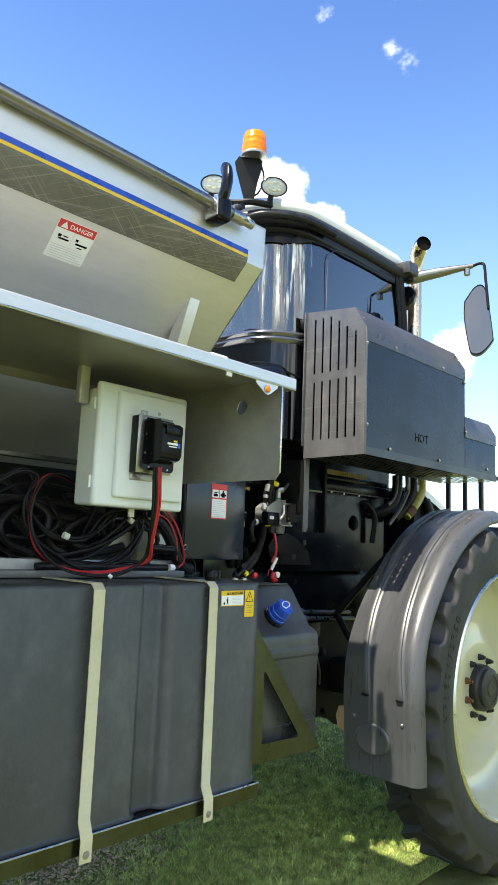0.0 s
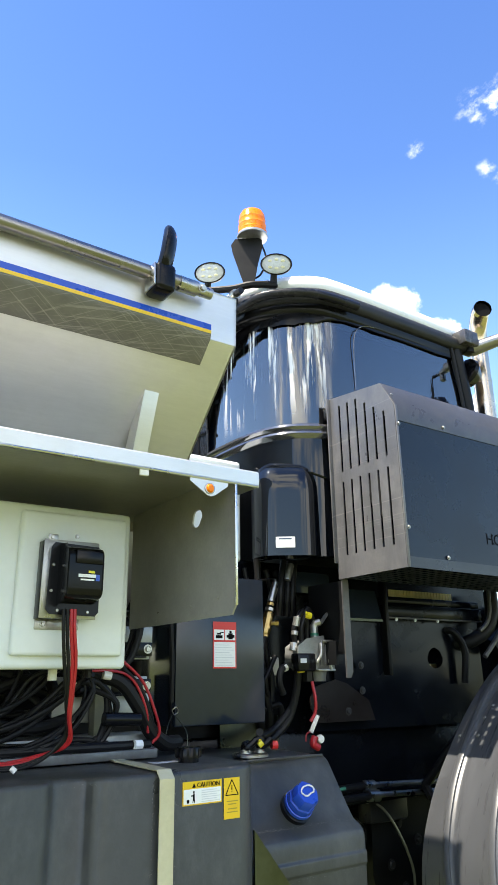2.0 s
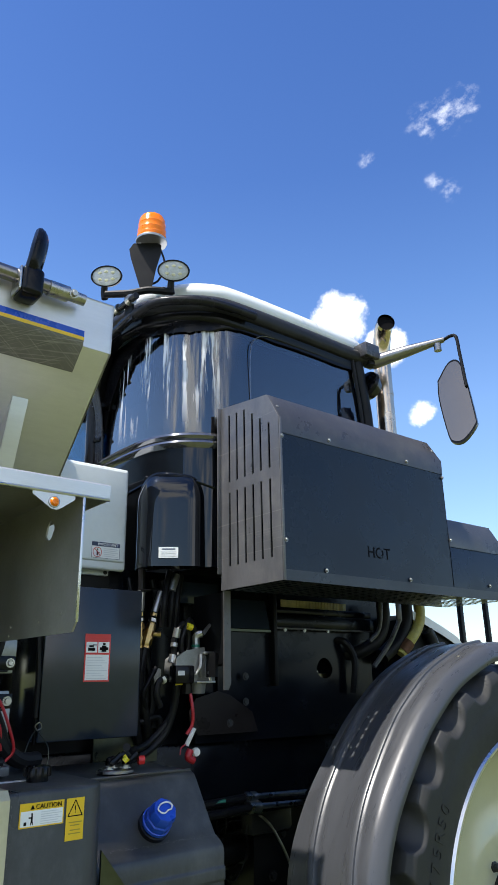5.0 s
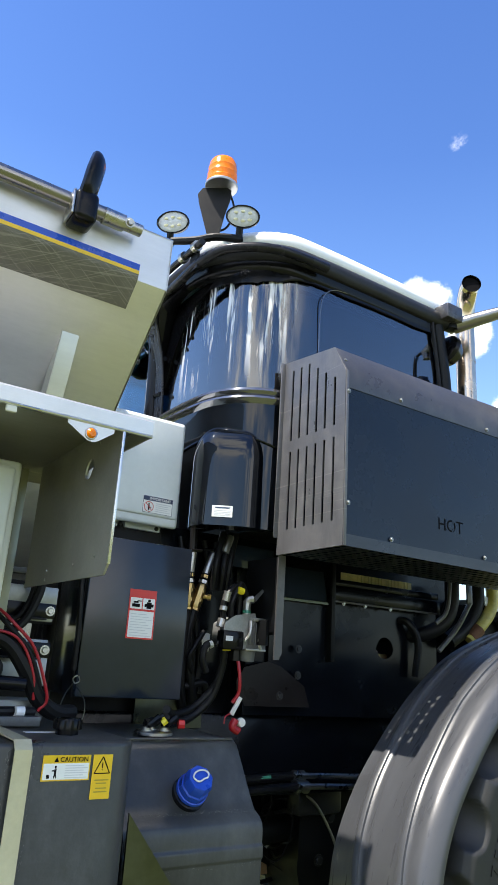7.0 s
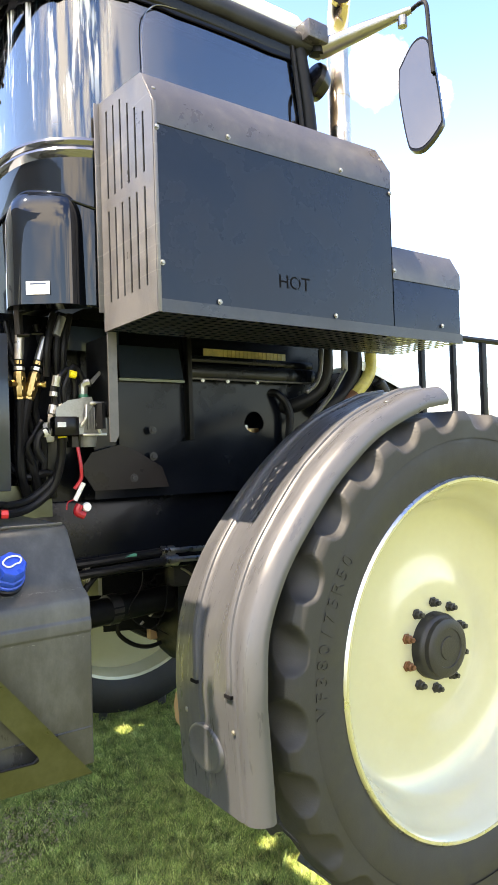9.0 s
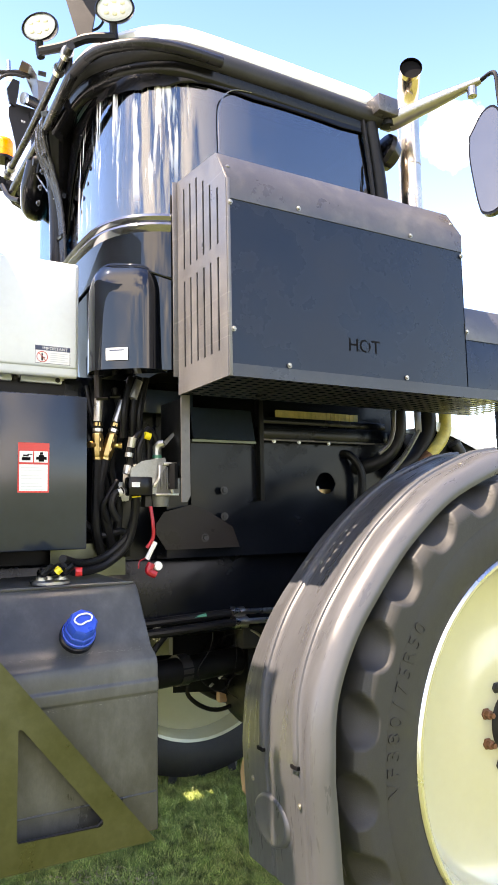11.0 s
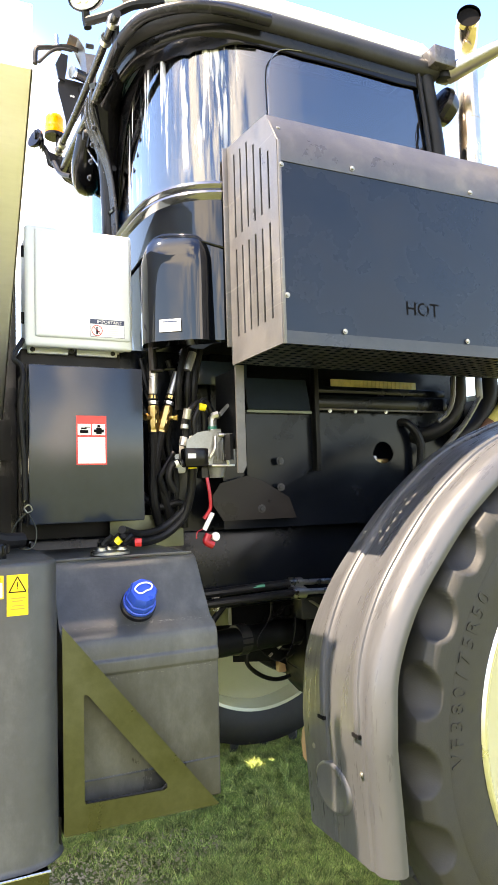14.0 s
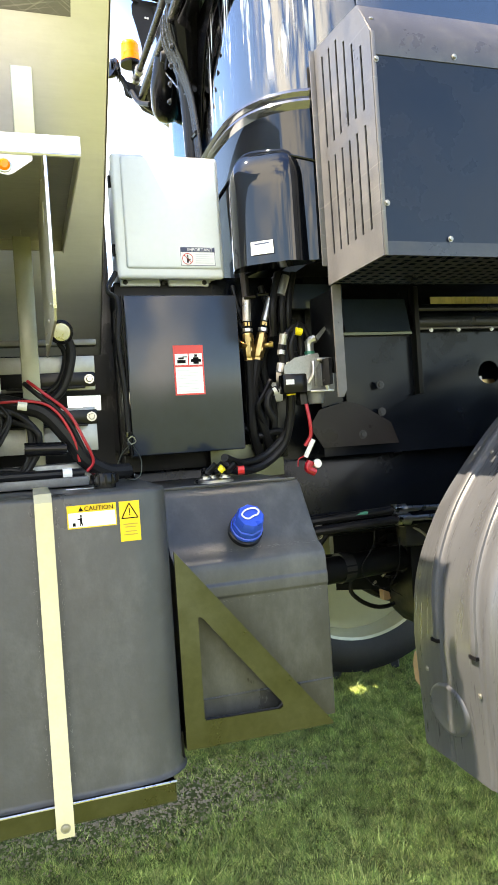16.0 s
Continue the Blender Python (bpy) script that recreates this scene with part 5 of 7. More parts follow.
def build_roof_lights():
    # light bar across the back of the roof
    part("light_bar", tube([(2.757, 2.83, 3.490), (2.757, 3.40, 3.507), (2.757, 4.06, 3.548)], 0.0155, 12), BAR_BLACK, MACHINE, "dark tubular roof light bar")
    part("gutter_rail", tube([(3.27, 2.620, 3.462), (3.11, 2.621, 3.458), (2.985, 2.646, 3.456), (2.889, 2.716, 3.458), (2.830, 2.79, 3.456), (2.786, 2.90, 3.432), (2.774, 3.05, 3.405), (2.772, 3.30, 3.398), (2.772, 3.66, 3.420), (2.772, 3.96, 3.434), (2.785, 4.03, 3.43), (2.83, 4.07, 3.42), (2.93, 4.12, 3.40)], 0.021, 12), BAR_BLACK, MACHINE, "thick black rail along the roof gutter")
    for cx, cy, cz, yaw in ((2.897, 2.746, 3.627, 32), (2.680, 2.979, 3.632, 42)):
        way = Vector((-math.sin(radians(yaw)), -math.cos(radians(yaw)), -0.28)).normalized()
        m = Matrix.Translation((cx, cy, cz)) @ way.to_track_quat("Z", "Y").to_matrix().to_4x4() @ Matrix.Diagonal((1.0, 0.68, 1, 1))
        lamp = part("work_lamp", lathe([(0, -0.05), (0.045, -0.046), (0.066, -0.02), (0.074, 0.0), (0.074, 0.012), (0.069, 0.016), (0.066, 0.010)], m, 36), BLACK_PLASTIC, MACHINE, "oval black work lamp with clear lens")
        part("lens", lathe([(0.067, 0.008), (0.05, 0.013), (0, 0.015)], m, 36), LENS, lamp)
        for u, v in ((-0.030, 0.022), (0, 0.030), (0.030, 0.022), (-0.030, -0.022), (0, -0.030), (0.030, -0.022)):
            part("led", lathe([(0.010, 0), (0.008, 0.003), (0, 0.004)], m @ pose(u, v, 0.0135), 10), CHIP, lamp)
        part("lamp_bracket", tube([(cx, cy + 0.02, cz - 0.045), (cx + 0.005, cy + 0.03, cz - 0.075), (cx + 0.01, cy + 0.03, cz - 0.10)], 0.016, 8), BLACK, lamp)
    part("bracket_bar", tube([(2.685, 2.99, 3.545), (2.76, 2.90, 3.535), (2.82, 2.83, 3.54), (2.91, 2.77, 3.535)], 0.017, 8), BLACK, MACHINE, "black lamp mounting bar")
    # beacon on its stalk
    bx, by = 2.815, 2.835
    stalk = part("beacon_stalk", prism([(-0.024, 0), (0.020, 0), (0.040, 0.12), (0.060, 0.20), (0.062, 0.25), (0.045, 0.262), (-0.066, 0.258), (-0.086, 0.225), (-0.078, 0.18)], "y", -0.004, 0.004, 0), BLACK, MACHINE, "black sheet steel beacon stalk")
    stalk.data.transform(pose(bx, by + 0.01, 3.535, 0, 0, -35))
    part("beacon_plate", lathe([(0, 0), (0.072, 0), (0.074, 0.008), (0.072, 0.012), (0, 0.012)], pose(bx + 0.012, by, 3.797), 32), SILVER, stalk)
    beacon = part("beacon", lathe([(0.0682, 0.012), (0.0693, 0.03234), (0.066, 0.03686), (0.066, 0.0572), (0.0671, 0.06172), (0.0649, 0.06624), (0.0638, 0.08884), (0.0649, 0.09336), (0.0627, 0.09788), (0.0616, 0.1182), (0.0528, 0.1363), (0.033, 0.1453), (0, 0.1476)], pose(bx + 0.012, by, 3.797), 40), AMBER, MACHINE, "amber rotating beacon")
    part("beacon_base", lathe([(0.066, 0.010), (0.066, 0.022), (0.060, 0.024)], pose(bx + 0.012, by, 3.797), 32), BLACK_PLASTIC, beacon)
    part("beacon_core", lathe([(0.022, 0.02), (0.022, 0.09), (0, 0.095)], pose(bx + 0.012, by, 3.797), 16), CHROME, beacon)
    part("beacon_wire", tube([(bx + 0.05, by - 0.01, 3.79), (bx + 0.075, by - 0.02, 3.70), (bx + 0.06, by, 3.62), (bx + 0.02, by + 0.01, 3.585), (bx, by + 0.01, 3.60)], 0.005, 6), RUBBER, stalk)


build_roof_lights()


def build_far_lights():
    y = 3.85
    mast = part("rear_mast", prism([(2.722, 3.802), (2.742, 3.830), (2.848, 3.825), (2.850, 3.70), (2.800, 3.60), (2.762, 3.565), (2.756, 3.62), (2.738, 3.70), (2.722, 3.76)], "y", y, y + 0.006), BLACK, MACHINE, "black mast plate with camera and plugs")
    part("mast_cowl", sheet([(2.770, 4.030), (2.812, 4.018), (2.842, 3.975), (2.852, 3.92), (2.856, 3.850)], "y", y - 0.06, y + 0.05, -0.004), GUARD_TOP, mast, "grey bent cowl")
    part("cowl_side", prism([(2.812, 4.016), (2.935, 4.026), (2.922, 3.870), (2.858, 3.850), (2.850, 3.93)], "y", y + 0.05, y + 0.056), GUARD_TOP, mast)
    part("mast_bracket", prism([(2.708, 3.887), (2.735, 3.945), (2.768, 3.940), (2.762, 3.87), (2.751, 3.806), (2.722, 3.815)], "y", y - 0.02, y - 0.004), BLACK, mast)
    part("mast_camera", tube([(2.790, y - 0.05, 3.838), (2.850, y - 0.02, 3.845)], 0.026, 16), BLACK_PLASTIC, mast)
    part("camera_ring", tube([(2.779, y - 0.055, 3.836), (2.791, y - 0.05, 3.838)], 0.029, 16), CHROME, mast)
    part("plug_lead", tube([(2.822, y, 3.992), (2.76, y, 3.998), (2.71, y, 3.980), (2.65, y, 3.965), (2.617, y, 3.945), (2.612, y, 3.872)], 0.012, 8), RUBBER, mast)
    part("plug_lead", tube([(2.790, y - 0.02, 3.97), (2.74, y - 0.02, 3.968), (2.69, y - 0.02, 3.945), (2.625, y - 0.02, 3.870)], 0.008, 8), RUBBER, mast)
    part("plug", tube([(2.718, y, 3.99), (2.714, y, 4.045)], 0.012, 8), CHROME, mast)
    part("plug", tube([(2.70, y, 3.955), (2.735, y, 3.955)], 0.015, 8), WHITE_PLASTIC, mast)
    part("mast_cap", tube([(2.862, y, 4.028), (2.90, y, 4.03)], 0.012, 8), BLACK, mast)
    for x, z in ((2.785, 3.745), (2.796, 3.744)):
        part("bolt", bolt((x, y - 0.001, z), (0, -1, 0), 0.004, 0.004), CHROME, mast)
    part("mast_foot", tube([(2.84, y, 3.80), (2.86, y + 0.02, 3.65), (2.84, y, 3.52)], 0.024, 8), BLACK, mast)
    y = 4.15
    m = pose(2.752, y, 3.672)
    b = part("beacon", lathe([(0.050, 0.012), (0.051, 0.03), (0.049, 0.034), (0.049, 0.052), (0.050, 0.056), (0.048, 0.060), (0.048, 0.090), (0.046, 0.106), (0.038, 0.118), (0.024, 0.126), (0, 0.128)], m, 32), AMBER, MACHINE, "amber rotating beacon on the far side")
    part("beacon_base", lathe([(0, 0.0), (0.053, 0.0), (0.053, 0.014), (0.049, 0.016)], m, 24), BLACK_PLASTIC, b)
    part("beacon_stalk", tube([(2.778, y, 3.50), (2.775, y, 3.67)], 0.017, 8), BLACK, b)
    far = part("work_lamp", lathe([(0, -0.03), (0.030, -0.026), (0.046, -0.012), (0.052, 0.0), (0.052, 0.010), (0, 0.012)], Matrix.Translation((2.655, y, 3.645)) @ pose(0, 0, 0, 75, 0, -60), 24), BLACK_PLASTIC, MACHINE, "black work lamp seen edge-on")
    for k in range(5):
        part("cooling_fin", box((2.645 + 0.011 * k, y - 0.03, 3.635 - 0.011 * k), (2.650 + 0.011 * k, y + 0.03, 3.685 - 0.011 * k), 0.001), BLACK, far)
    part("lamp_bracket", tube([(2.665, y, 3.63), (2.70, y, 3.60), (2.725, y, 3.55), (2.735, y, 3.515)], 0.014, 8), BLACK, far)
    part("bracket_web", prism([(2.700, 3.60), (2.735, 3.585), (2.80, 3.57), (2.80, 3.545), (2.745, 3.50), (2.715, 3.515)], "y", y, y + 0.008), BLACK, far)
    part("bracket_plate", prism([(2.715, 3.525), (2.76, 3.53), (2.81, 3.505), (2.80, 3.485), (2.73, 3.49)], "y", y - 0.05, y - 0.04), BLACK, far)
    part("foot_plate", prism([(2.775, 3.475), (2.80, 3.49), (2.93, 3.412), (2.925, 3.385), (2.80, 3.44)], "y", y - 0.02, y), BLACK, far)
    for py, pz in ((2.87, 3.492), (2.985, 3.495), (3.93, 3.54), (4.03, 3.547)):
        part("bar_clamp", tube([(2.757, py, pz), (2.757, py + 0.03, pz + 0.001)], 0.024, 12), CHROME, MACHINE, "bright tube clamp on the light bar")
    part("bar_hanger", prism([(2.89, 3.40), (2.96, 3.40), (2.96, 3.515), (2.92, 3.53), (2.89, 3.515)], "x", 2.770, 2.780), BLACK, MACHINE, "black clamp plate below the lamps")
    # corner casting where pillar, rail and gutter meet
    knot = part("pillar_casting", tube([(2.83, 3.10, 3.425), (2.83, 3.28, 3.40), (2.845, 3.36, 3.30), (2.855, 3.39, 3.15), (2.858, 3.40, 2.95), (2.860, 3.41, 2.55)], [0.03, 0.055, 0.058, 0.042, 0.034, 0.034], 12, 5), BLACK_PLASTIC, MACHINE, "black casting at the top of the rear pillar")
    part("knob", lathe([(0, 0.02), (0.02, 0.016), (0.026, 0)], pose(2.772, 3.44, 3.335, 0, -90, 0), 16), BLACK, knot)
    part("stay_plate", prism([(3.44, 3.41), (3.50, 3.41), (3.66, 3.40), (3.64, 3.36), (3.50, 3.32)], "x", 2.790, 2.796), BLACK, knot)
    for k in range(4):
        part("casting_stud", bolt((2.775 + 0.004 * k, 3.30 + 0.05 * k, 3.30 - 0.05 * k), (-1, -0.2, 0), 0.009, 0.012), DARK_CAST, knot)
    part("stay_bolt", bolt((2.799, 3.60, 3.37), (-1, 0, 0), 0.014, 0.01), TAN, knot)
    part("stay_wire", tube([(2.79, 3.62, 3.40), (2.80, 3.52, 3.30), (2.815, 3.42, 3.20), (2.83, 3.36, 3.14)], 0.004, 6), CHROME, knot)
    part("switch_box", box((2.775, 3.44, 3.36), (2.805, 3.50, 3.45), 0.006), BLACK_PLASTIC, knot)
    pod = part("roof_pod", tube([(2.80, 3.56, 3.40), (2.80, 3.62, 3.30), (2.82, 3.70, 3.25), (2.84, 3.78, 3.28), (2.86, 3.86, 3.38)], [0.045, 0.06, 0.065, 0.06, 0.045], 12), BLACK_PLASTIC, MACHINE, "black plastic rear pod below the roof")
    part("pod_bracket", tube([(2.735, 4.08, 3.50), (2.75, 3.98, 3.40), (2.78, 3.85, 3.33)], 0.012, 8), BLACK, pod)


build_far_lights()


def build_mirror_exhaust():
    pipe = part("exhaust_pipe", tube([(4.318, 2.745, 2.50), (4.318, 2.745, 3.0), (4.318, 2.745, 3.46), (4.316, 2.740, 3.60), (4.298, 2.712, 3.70), (4.262, 2.662, 3.748), (4.235, 2.622, 3.752)], [0.050] * 7, 24, 8, caps=False), PIPE, MACHINE, "heat-tinted curved exhaust pipe")
    part("pipe_bore", tube([(4.262, 2.662, 3.748), (4.243, 2.634, 3.7515)], 0.0465, 24), INK, pipe)
    part("pipe_joint", tube([(4.318, 2.745, 3.36), (4.318, 2.745, 3.38)], 0.0515, 24), PIPE, pipe)
    arm = part("wing_mirror", tube([(4.135, 2.665, 3.485), (4.24, 2.50, 3.522), (4.345, 2.335, 3.556)], [0.040, 0.032, 0.015], 12, 6), DARK_METAL, MACHINE, "grey wing mirror on a folding arm")
    part("arm_hinge", tube([(4.110, 2.655, 3.455), (4.110, 2.655, 3.535)], 0.028, 12), BLACK, arm)
    part("hinge_block", box((4.10, 2.64, 3.46), (4.16, 2.70, 3.53), 0.006), GUARD_TOP, arm)
    part("arm_knob", tube([(4.325, 2.365, 3.535), (4.325, 2.365, 3.495)], 0.020, 12), DARK_METAL, arm)
    part("mirror_rod", tube([(4.345, 2.335, 3.556), (4.350, 2.29, 3.562), (4.350, 2.262, 3.54), (4.348, 2.252, 3.44), (4.345, 2.235, 3.25)], 0.009, 10), BLACK, arm)
    out = [(-0.085, 0.13), (-0.02, 0.222), (0.035, 0.218), (0.062, 0.10), (0.085, -0.10), (0.080, -0.15), (0.015, -0.218), (-0.035, -0.222), (-0.060, -0.18), (-0.088, 0.02)]
    out = [(p.x, p.y) for p in smooth_line([(x, z, 0) for x, z in out + out[:1]], 4)[:-1]]
    m = Matrix.Translation((4.345, 2.300, 3.185)) @ pose(0, 0, 0, 0, 0, -67)
    bm = prism(out, "y", -0.012, 0.020)
    bmesh.ops.transform(bm, matrix=m, verts=bm.verts)
    part("mirror_shell", bm, BLACK_PLASTIC, arm)
    bm = prism([(x * 0.93, z * 0.95) for x, z in out], "y", -0.0145, -0.011)
    bmesh.ops.transform(bm, matrix=m, verts=bm.verts)
    part("mirror_glass", bm, MIRROR, arm, "convex mirror glass")


build_mirror_exhaust()


def build_fender():
    line = [(3.243, 0.700), (3.236, 0.84), (3.229, 0.955), (3.226, 1.075), (3.250, 1.25), (3.332, 1.42), (3.449, 1.565), (3.60, 1.715), (3.80, 1.862), (4.03, 1.958), (4.12, 1.978), (4.19, 1.988)]
    path = smooth_line([(x, 0, z) for x, z in line], 6)
    prof = [(2.475, 0.014), (2.470, 0.003), (2.460, 0.0), (2.364, 0.0), (2.356, -0.006), (2.346, -0.010), (2.336, -0.0105), (2.329, -0.0075), (2.3275, -0.001), (2.320, 0.003), (2.311, 0.005), (2.300, 0.001), (2.290, 0.0), (2.178, 0.0), (2.170, -0.006), (2.160, -0.010), (2.150, -0.0105), (2.143, -0.0075), (2.1415, -0.001), (2.134, 0.003), (2.126, 0.004),
            (2.117, 0.002), (2.108, 0.003), (2.094, 0.009), (2.082, 0.018), (2.072, 0.030), (2.065, 0.044), (2.062, 0.056)]
    bm = bmesh.new()
    rows, backs = [], []
    hub = Vector((4.285, 0, 0.985))
    for i, p in enumerate(path):
        d = (path[min(i + 1, len(path) - 1)] - path[max(i - 1, 0)]).normalized()
        inw = Vector((d.z, 0, -d.x))
        if inw.dot(hub - p) < 0:
            inw = -inw
        up = max(0.0, min(1.0, (p.z - 1.10) / 0.62))
        sec = []
        for y, o in prof:
            w = 1.0 if y < 2.40 else (2.475 - y) / 0.075
            if y < 2.11:
                w = 0.5
            if p.z < 1.055 and o < 0:
                o = 0.0
            sec.append((y + 0.085 * up * max(0, w), o))
        rows.append([bm.verts.new((p.x + inw.x * o, y, p.z + inw.z * o)) for y, o in sec])
        backs.append([bm.verts.new((p.x + inw.x * (o + 0.016), y + (0.006 if o > 0.02 else 0), p.z + inw.z * (o + 0.016))) for y, o in sec])
    for g in (rows, backs):
        for a, b in zip(g, g[1:]):
            for k in range(len(prof) - 1):
                bm.faces.new((a[k], a[k + 1], b[k + 1], b[k]))
    for k in (0, len(prof) - 1):
        for i in range(len(rows) - 1):
            bm.faces.new((rows[i][k], rows[i + 1][k], backs[i + 1][k], backs[i][k]))
    for i in (0, len(rows) - 1):
        for k in range(len(prof) - 1):
            bm.faces.new((rows[i][k], rows[i][k + 1], backs[i][k + 1], backs[i][k]))
    f = part("front_fender", bm, FENDER, MACHINE, "black moulded plastic front fender, sunlit", 40)
    for y, z in ((2.146, 0.958), (2.405, 0.956)):
        part("fender_bolt", bolt((3.227, y, z), (-1, 0, 0), 0.0058, 0.004), ZINC, f)
    for x, y, z in ((3.479, 2.451, 1.598), (3.515, 2.419, 1.633), (3.484, 2.370, 1.603), (3.545, 2.376, 1.662), (3.588, 2.366, 1.703), (3.897, 2.374, 1.905), (3.945, 2.177, 1.925)):
        n = Vector((x - 4.285, 0, z - 0.985)).normalized()
        part("rivet", bolt((x, y, z), n, 0.0055, 0.004), ZINC, f)
    # raised oval boss, and black boxes painting the shade under the rib ends
    boss = lathe([(0, 0.010), (0.058, 0.0105), (0.064, 0.0125), (0.070, 0.0125), (0.075, 0.008), (0.079, -0.006)], Matrix.Translation((3.2355, 2.306, 0.866)) @ pose(0, 0, 0, 0, -90, 0) @ Matrix.Diagonal((0.95, 1.26, 1, 1)), 40)
    part("moulded_boss", boss, FENDER, f, smooth=60)
    for y in (2.156, 2.343):
        part("slot", box((3.216, y - 0.018, 1.056), (3.2265, y + 0.016, 1.066)), INK, f)
    part("reflector_tab", prism([(2.47, 0.86), (2.52, 0.88), (2.53, 0.93), (2.515, 0.975), (2.47, 0.985)], "x", 3.250, 3.255), TAN, f, "tan reflector tab")
    # carriers
    for z in (1.15, 1.75):
        part("fender_stay", tube([(3.60 if z < 1.5 else 3.80, 2.44, z), (3.75 if z < 1.5 else 3.95, 2.70, z - 0.05), (3.8, 2.95, 1.35)], 0.02, 8), BLACK, f)


build_fender()


def build_wheel(cx, cy, cz, outward, label, paint, rubber, shoulder):
    """outward: -1 where the dished face looks to -y, +1 to +y."""
    R, rim_r = 0.905, 0.652
    m = Matrix.Translation((cx, cy, cz)) @ (pose(0, 0, 0, 90) if outward < 0 else pose(0, 0, 0, -90))
    prof = [(rim_r - 0.004, 0.150), (rim_r + 0.03, 0.168), (rim_r + 0.10, 0.182), (0.80, 0.180), (0.845, 0.165), (0.868, 0.150), (0.876, 0.06), (0.878, 0), (0.876, -0.06), (0.868, -0.150), (0.845, -0.165), (0.80, -0.180), (rim_r + 0.10, -0.182), (rim_r + 0.03, -0.168), (rim_r - 0.004, -0.150)]
    if shoulder:
        prof[3:6] = [(0.800, 0.180), (0.815, 0.176), (0.822, 0.085), (0.868, 0.080)]
    bm = lathe(prof, m, 96)
    wheel = part("wheel", bm, rubber, MACHINE, label, 40)
    # tread bars
    bar = bmesh.new()
    for s in (1, -1):
        pts = [(0.0, 0.004), (0.02, 0.014), (0.04, 0.028), (0.055, 0.038), (0.066, 0.046)] if s > 0 and shoulder else [(0.0, 0.004), (0.05, 0.035), (0.11, 0.078), (0.130, 0.092), (0.148, 0.104)]
        w = 0.026
        ring_lo, ring_hi = [], []
        lo, hi = [], []
        for side in (1, -1):
            for z, a in (pts if side > 0 else pts[::-1]):
                zz = s * z
                ang = a / 0.9 + side * w / 0.9 * (0.9 if z < 0.1 else 1.35 if z < 0.15 else 2.0)
                base = 0.872 if z < 0.12 else 0.845 if z < 0.17 else 0.80
                top = 0.915 if z < 0.15 else 0.905 if z < 0.17 else 0.885
                lo.append(bar.verts.new(((base - 0.03) * math.cos(ang), (base - 0.03) * math.sin(ang), zz)))
                ang2 = a / 0.9 + side * w * (0.6 if z < 0.1 else 0.95 if z < 0.15 else 1.25) / 0.9
                hi.append(bar.verts.new((top * math.cos(ang2), top * math.sin(ang2), zz)))
        k = len(lo)
        for i in range(k):
            bar.faces.new((lo[i], lo[(i + 1) % k], hi[(i + 1) % k], hi[i]))
        for i in range(k // 2 - 1):
            bar.faces.new((hi[i], hi[i + 1], hi[k - 2 - i], hi[k - 1 - i]))
    first = part("tread_bar", bar, rubber, wheel, smooth=25)
    n = 26
    first.matrix_basis = m
    for i in range(1, n):
        again(first, m @ pose(0, 0, 0, 0, 0, 360 * i / n))
    if shoulder:
        # scalloped pockets between the lugs along the outer shoulder
        bm = bmesh.new()
        rings = []
        steps = 28
        for k in range(25):
            r = 0.806 + 0.101 * k / 24
            row = []
            for j in range(n * steps):
                u = ((j / steps - 0.655 - 0.8 * (0.90 - r)) % 1.0) - 0.5
                edge = 0.985 - 0.150 * max(0.0, 1 - abs(u / 0.40) ** 2.6) ** 0.5
                s = max(0.0, min(1.0, (r - edge) / 0.085))
                s = s * (1.6 - 0.6 * s)
                z = 0.1835 - 0.074 * s * (0.95 - 0.6 * u) - max(0.0, (r - 0.865) / 0.042) ** 2 * 0.022
                a = 2 * math.pi * j / (n * steps)
                row.append(bm.verts.new(m @ Vector((r * math.cos(a), r * math.sin(a), z))))
            rings.append(row)
        # the lugs turn over the crown
        turn = m.inverted()
        for r, deep in ((0.910, 0.10), (0.911, 0.02)):
            row = []
            for j, v in enumerate(rings[-1]):
                a = 2 * math.pi * j / (n * steps)
                row.append(bm.verts.new(m @ Vector((r * math.cos(a), r * math.sin(a), min(deep, (turn @ v.co).z - 0.004)))))
            rings.append(row)
        for a, b in zip(rings, rings[1:]):
            for j in range(n * steps):
                bm.faces.new((a[j], a[(j + 1) % (n * steps)], b[(j + 1) % (n * steps)], b[j]))
        part("scalloped_shoulder", bm, TYRE, wheel, "scalloped tyre shoulder", 60)
    # dished disc and flange
    dish = [(rim_r + 0.008, 0.150), (rim_r + 0.012, 0.160), (rim_r + 0.004, 0.168), (rim_r - 0.012, 0.160), (rim_r - 0.022, 0.12), (rim_r - 0.05, 0.085), (rim_r - 0.075, 0.04), (rim_r - 0.09, 0.0), (0.52, -0.035), (0.42, -0.055), (0.34, -0.055), (0.27, -0.034), (0.235, -0.027), (0.13, -0.027), (0.12, -0.045), (0.12, -0.10), (0.50, -0.11), (rim_r - 0.05, -0.06), (rim_r - 0.03, -0.12), (rim_r - 0.012, -0.160), (rim_r + 0.006, -0.165), (rim_r + 0.008, -0.150)]
    part("rim", lathe(dish, m, 96), paint, wheel, "cream painted dished steel rim", 50)
    part("rim_edge", lathe([(rim_r + 0.013, 0.160), (rim_r + 0.006, 0.1695), (rim_r - 0.004, 0.168)], m, 96), SHEEN, wheel)
    part("hub", lathe([(0.128, -0.045), (0.128, 0.005), (0.120, 0.017), (0.112, 0.021), (0.112, 0.040), (0.10, 0.047), (0.075, 0.047), (0.073, 0.043), (0.045, 0.043), (0.043, 0.047), (0, 0.048)], m, 40), DARK_CAST, wheel, "dark cast hub cap")
